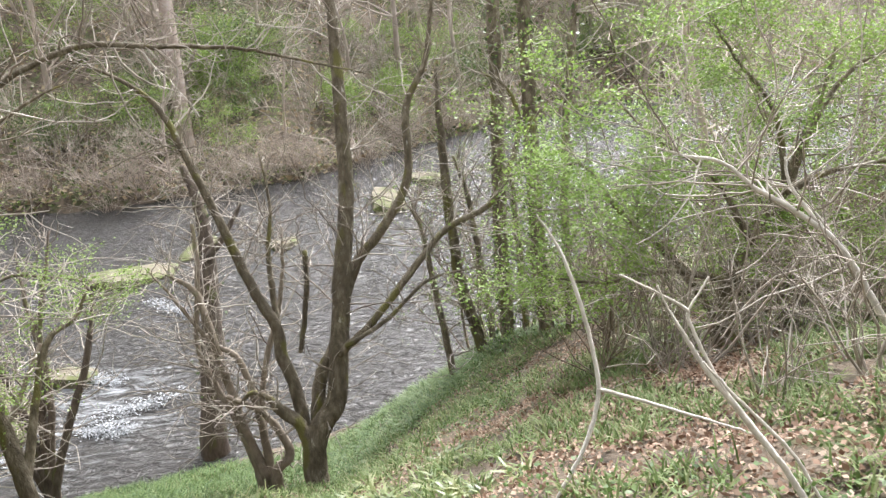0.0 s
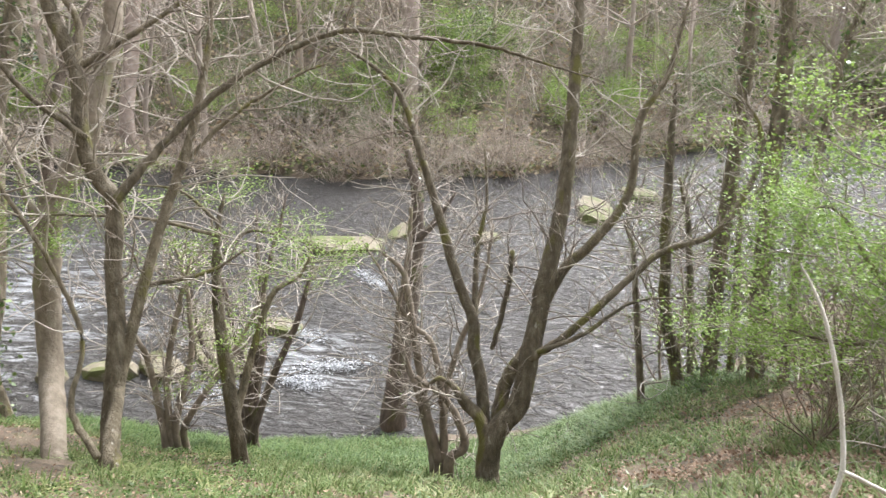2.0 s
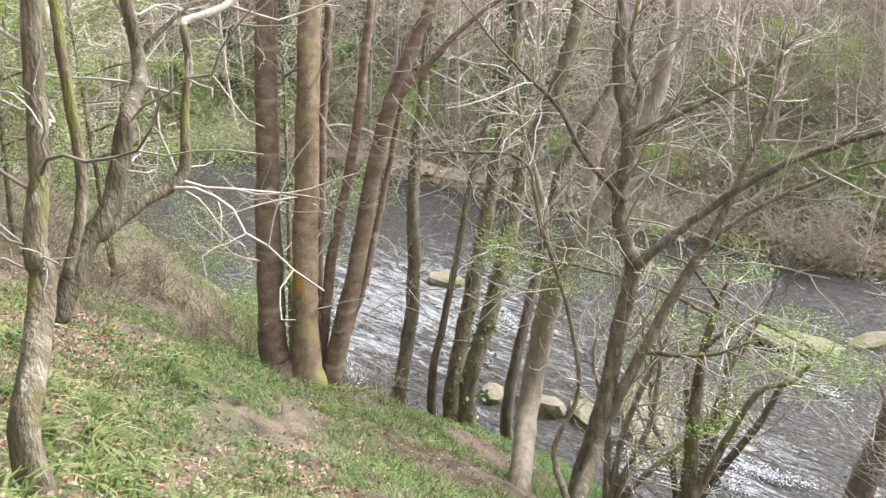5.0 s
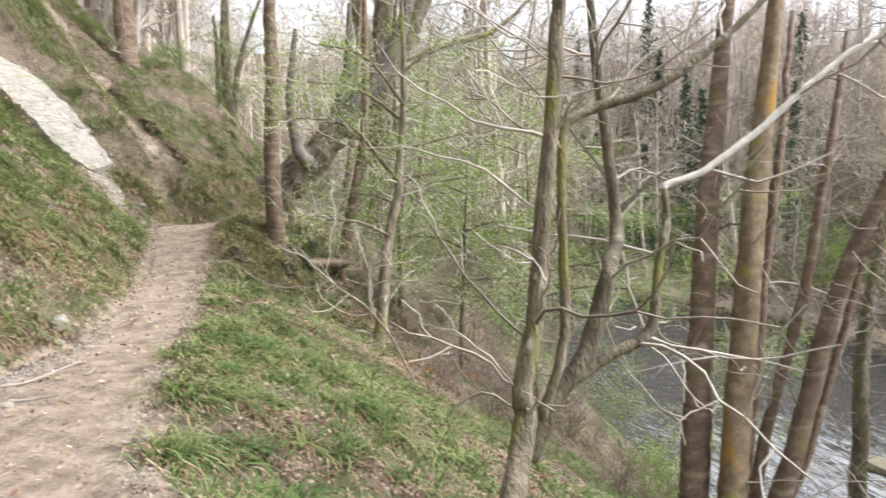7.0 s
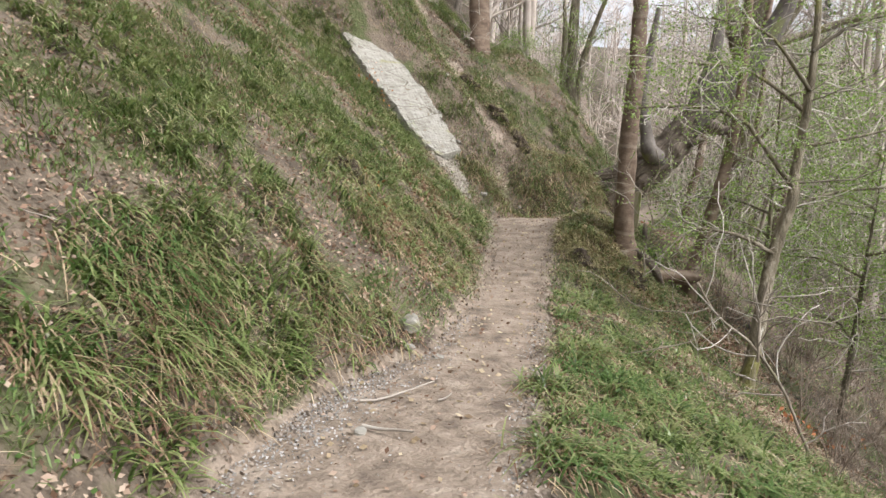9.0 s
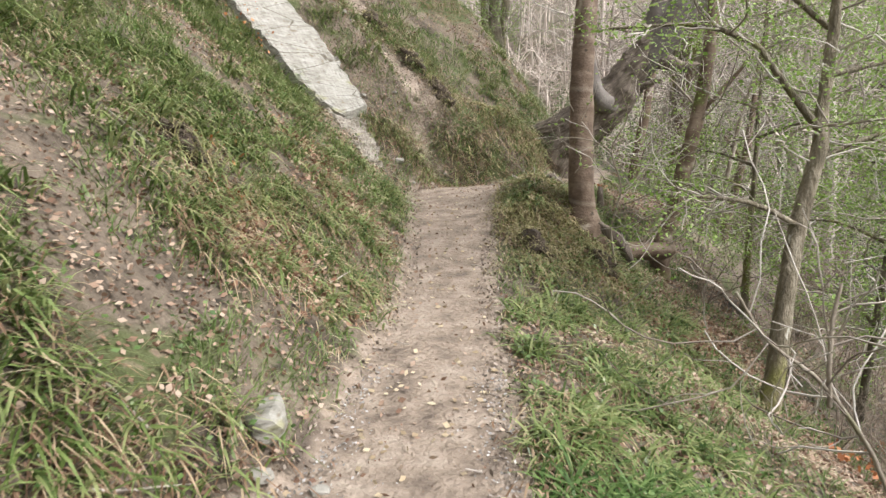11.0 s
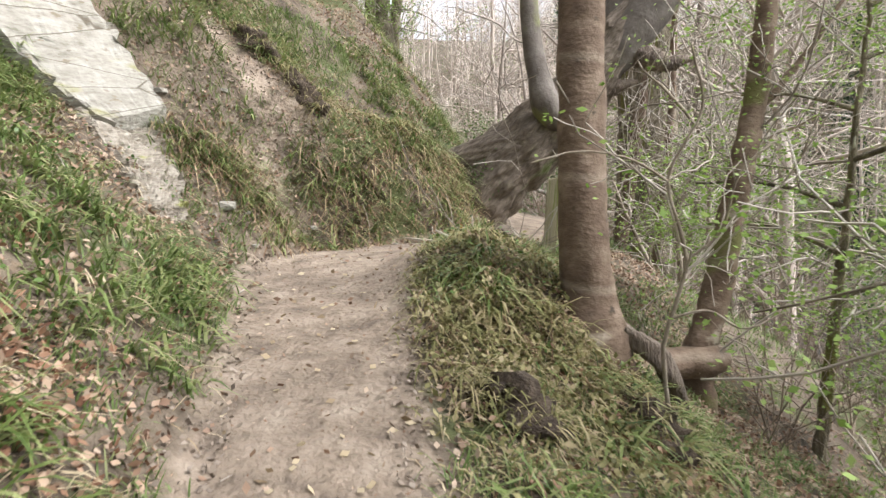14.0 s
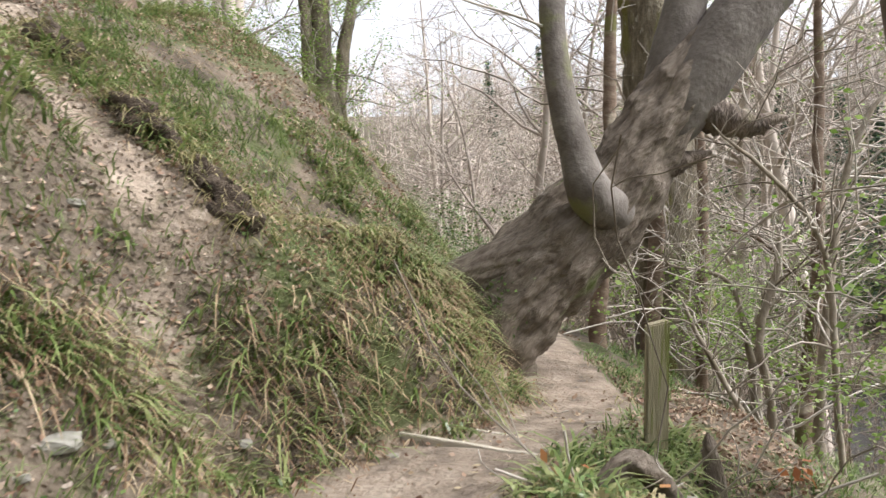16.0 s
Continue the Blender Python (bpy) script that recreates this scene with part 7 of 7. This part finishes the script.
# broken turf lips hanging over the bare gully, and dark ones for shaded hollows
def turf_lip(x, y, length, seed):
    rng = np.random.default_rng(seed)
    root = thing("turf_lip", on_ground(x, y), "overhanging lip of torn peaty turf on the bank, its dark partly hollow shade", "turf", "torn turf lips")
    n = 9
    t = np.linspace(-0.5, 0.5, n)
    lx_, ly_ = x + 0.75 * length * t + rng.normal(0, 0.02, n), y - 0.66 * length * t + rng.normal(0, 0.02, n)
    line = np.stack([lx_, ly_, ground(lx_, ly_) + 0.035 + rng.normal(0, 0.015, n)], -1)
    s = smooth_line(np.column_stack([line, 0.02 + 0.085 * np.sqrt(np.clip(1 - (2 * t) ** 2, 0, 1)) * rng.uniform(0.7, 1.2, n)]), 4)
    part("peat_shade", mesh_of("peat_shade", *tube(s[:, :3], s[:, 3], 12, rng, 0.55, True), PEAT_SHADE), root)
    foot = line[rng.integers(0, n, 260)] + rng.normal(0, 0.06, (260, 3)) * [1, 1, 0.2] + [0, 0, 0.05]
    v, f = blade_strips(rng, foot, rng.uniform(0.08, 0.2, 260), rng.uniform(0.006, 0.011, 260), rng.uniform(0.8, 1.9, 260), None, 0.6)
    part("turf", mesh_of("turf", v, f, TURF_OLIVE, False), root, "withered grass on top", "stuff")
    return root


# the two at x 1.46 and 2.24 darken the mound's shaded cavities
for k, (x, y, ln) in enumerate(((0.16, 11.25, 0.62), (-0.5, 12.1, 0.5), (0.6, 10.75, 0.35), (1.46, 6.32, 0.4), (2.24, 6.7, 0.32), (-1.25, 4.05, 0.34))):
    turf_lip(x, y, ln, 700 + k)

# white water at the small falls, and sky glints painted as white flecks
def foam_glint(x, y, sx, sy, turn, seed):
    rng = np.random.default_rng(seed)
    n = 1100
    a, r = rng.uniform(0, 6.28, n), np.sqrt(rng.random(n))
    p, q = r * np.cos(a) * sx, r * np.sin(a) * sy
    c = np.stack([x + p * math.cos(turn) - q * math.sin(turn), y + p * math.sin(turn) + q * math.cos(turn), np.full(n, WATER + 0.06)], -1)
    v, f = leaf_cloud(rng, c, 0.10, 0.055, 0.15)
    tagged(new("foam_glint", mesh_of("foam_glint", v, f, FOAM_GLINT, True)), "white broken water below a river ledge, some patches painted sky glint", "water", "white water", kind="stuff")


# (14.8, 9.7) and (14.6, 15.0) stand for sky reflected in the water
for k, (x, y, sx, sy, turn) in enumerate(((17.9, -1.9, 1.2, 0.22, 1.9), (17.0, -1.2, 0.6, 0.12, 1.5), (19.5, -0.5, 0.8, 0.12, 1.2), (23.5, -1.8, 1.1, 0.2, 0.8), (16.2, 0.3, 0.9, 0.3, 1.4), (14.8, 9.7, 1.3, 0.2, 1.3), (14.6, 15.0, 1.7, 0.3, 1.3), (15.6, 12.6, 1.0, 0.3, 1.4), (17.5, 16.0, 1.5, 0.4, 1.1), (18.5, 11.0, 1.3, 0.25, 1.2), (21.0, 8.0, 1.4, 0.25, 1.0), (30.5, -11.5, 1.8, 0.2, 0.3))):
    foam_glint(x, y, sx, sy, turn, k)
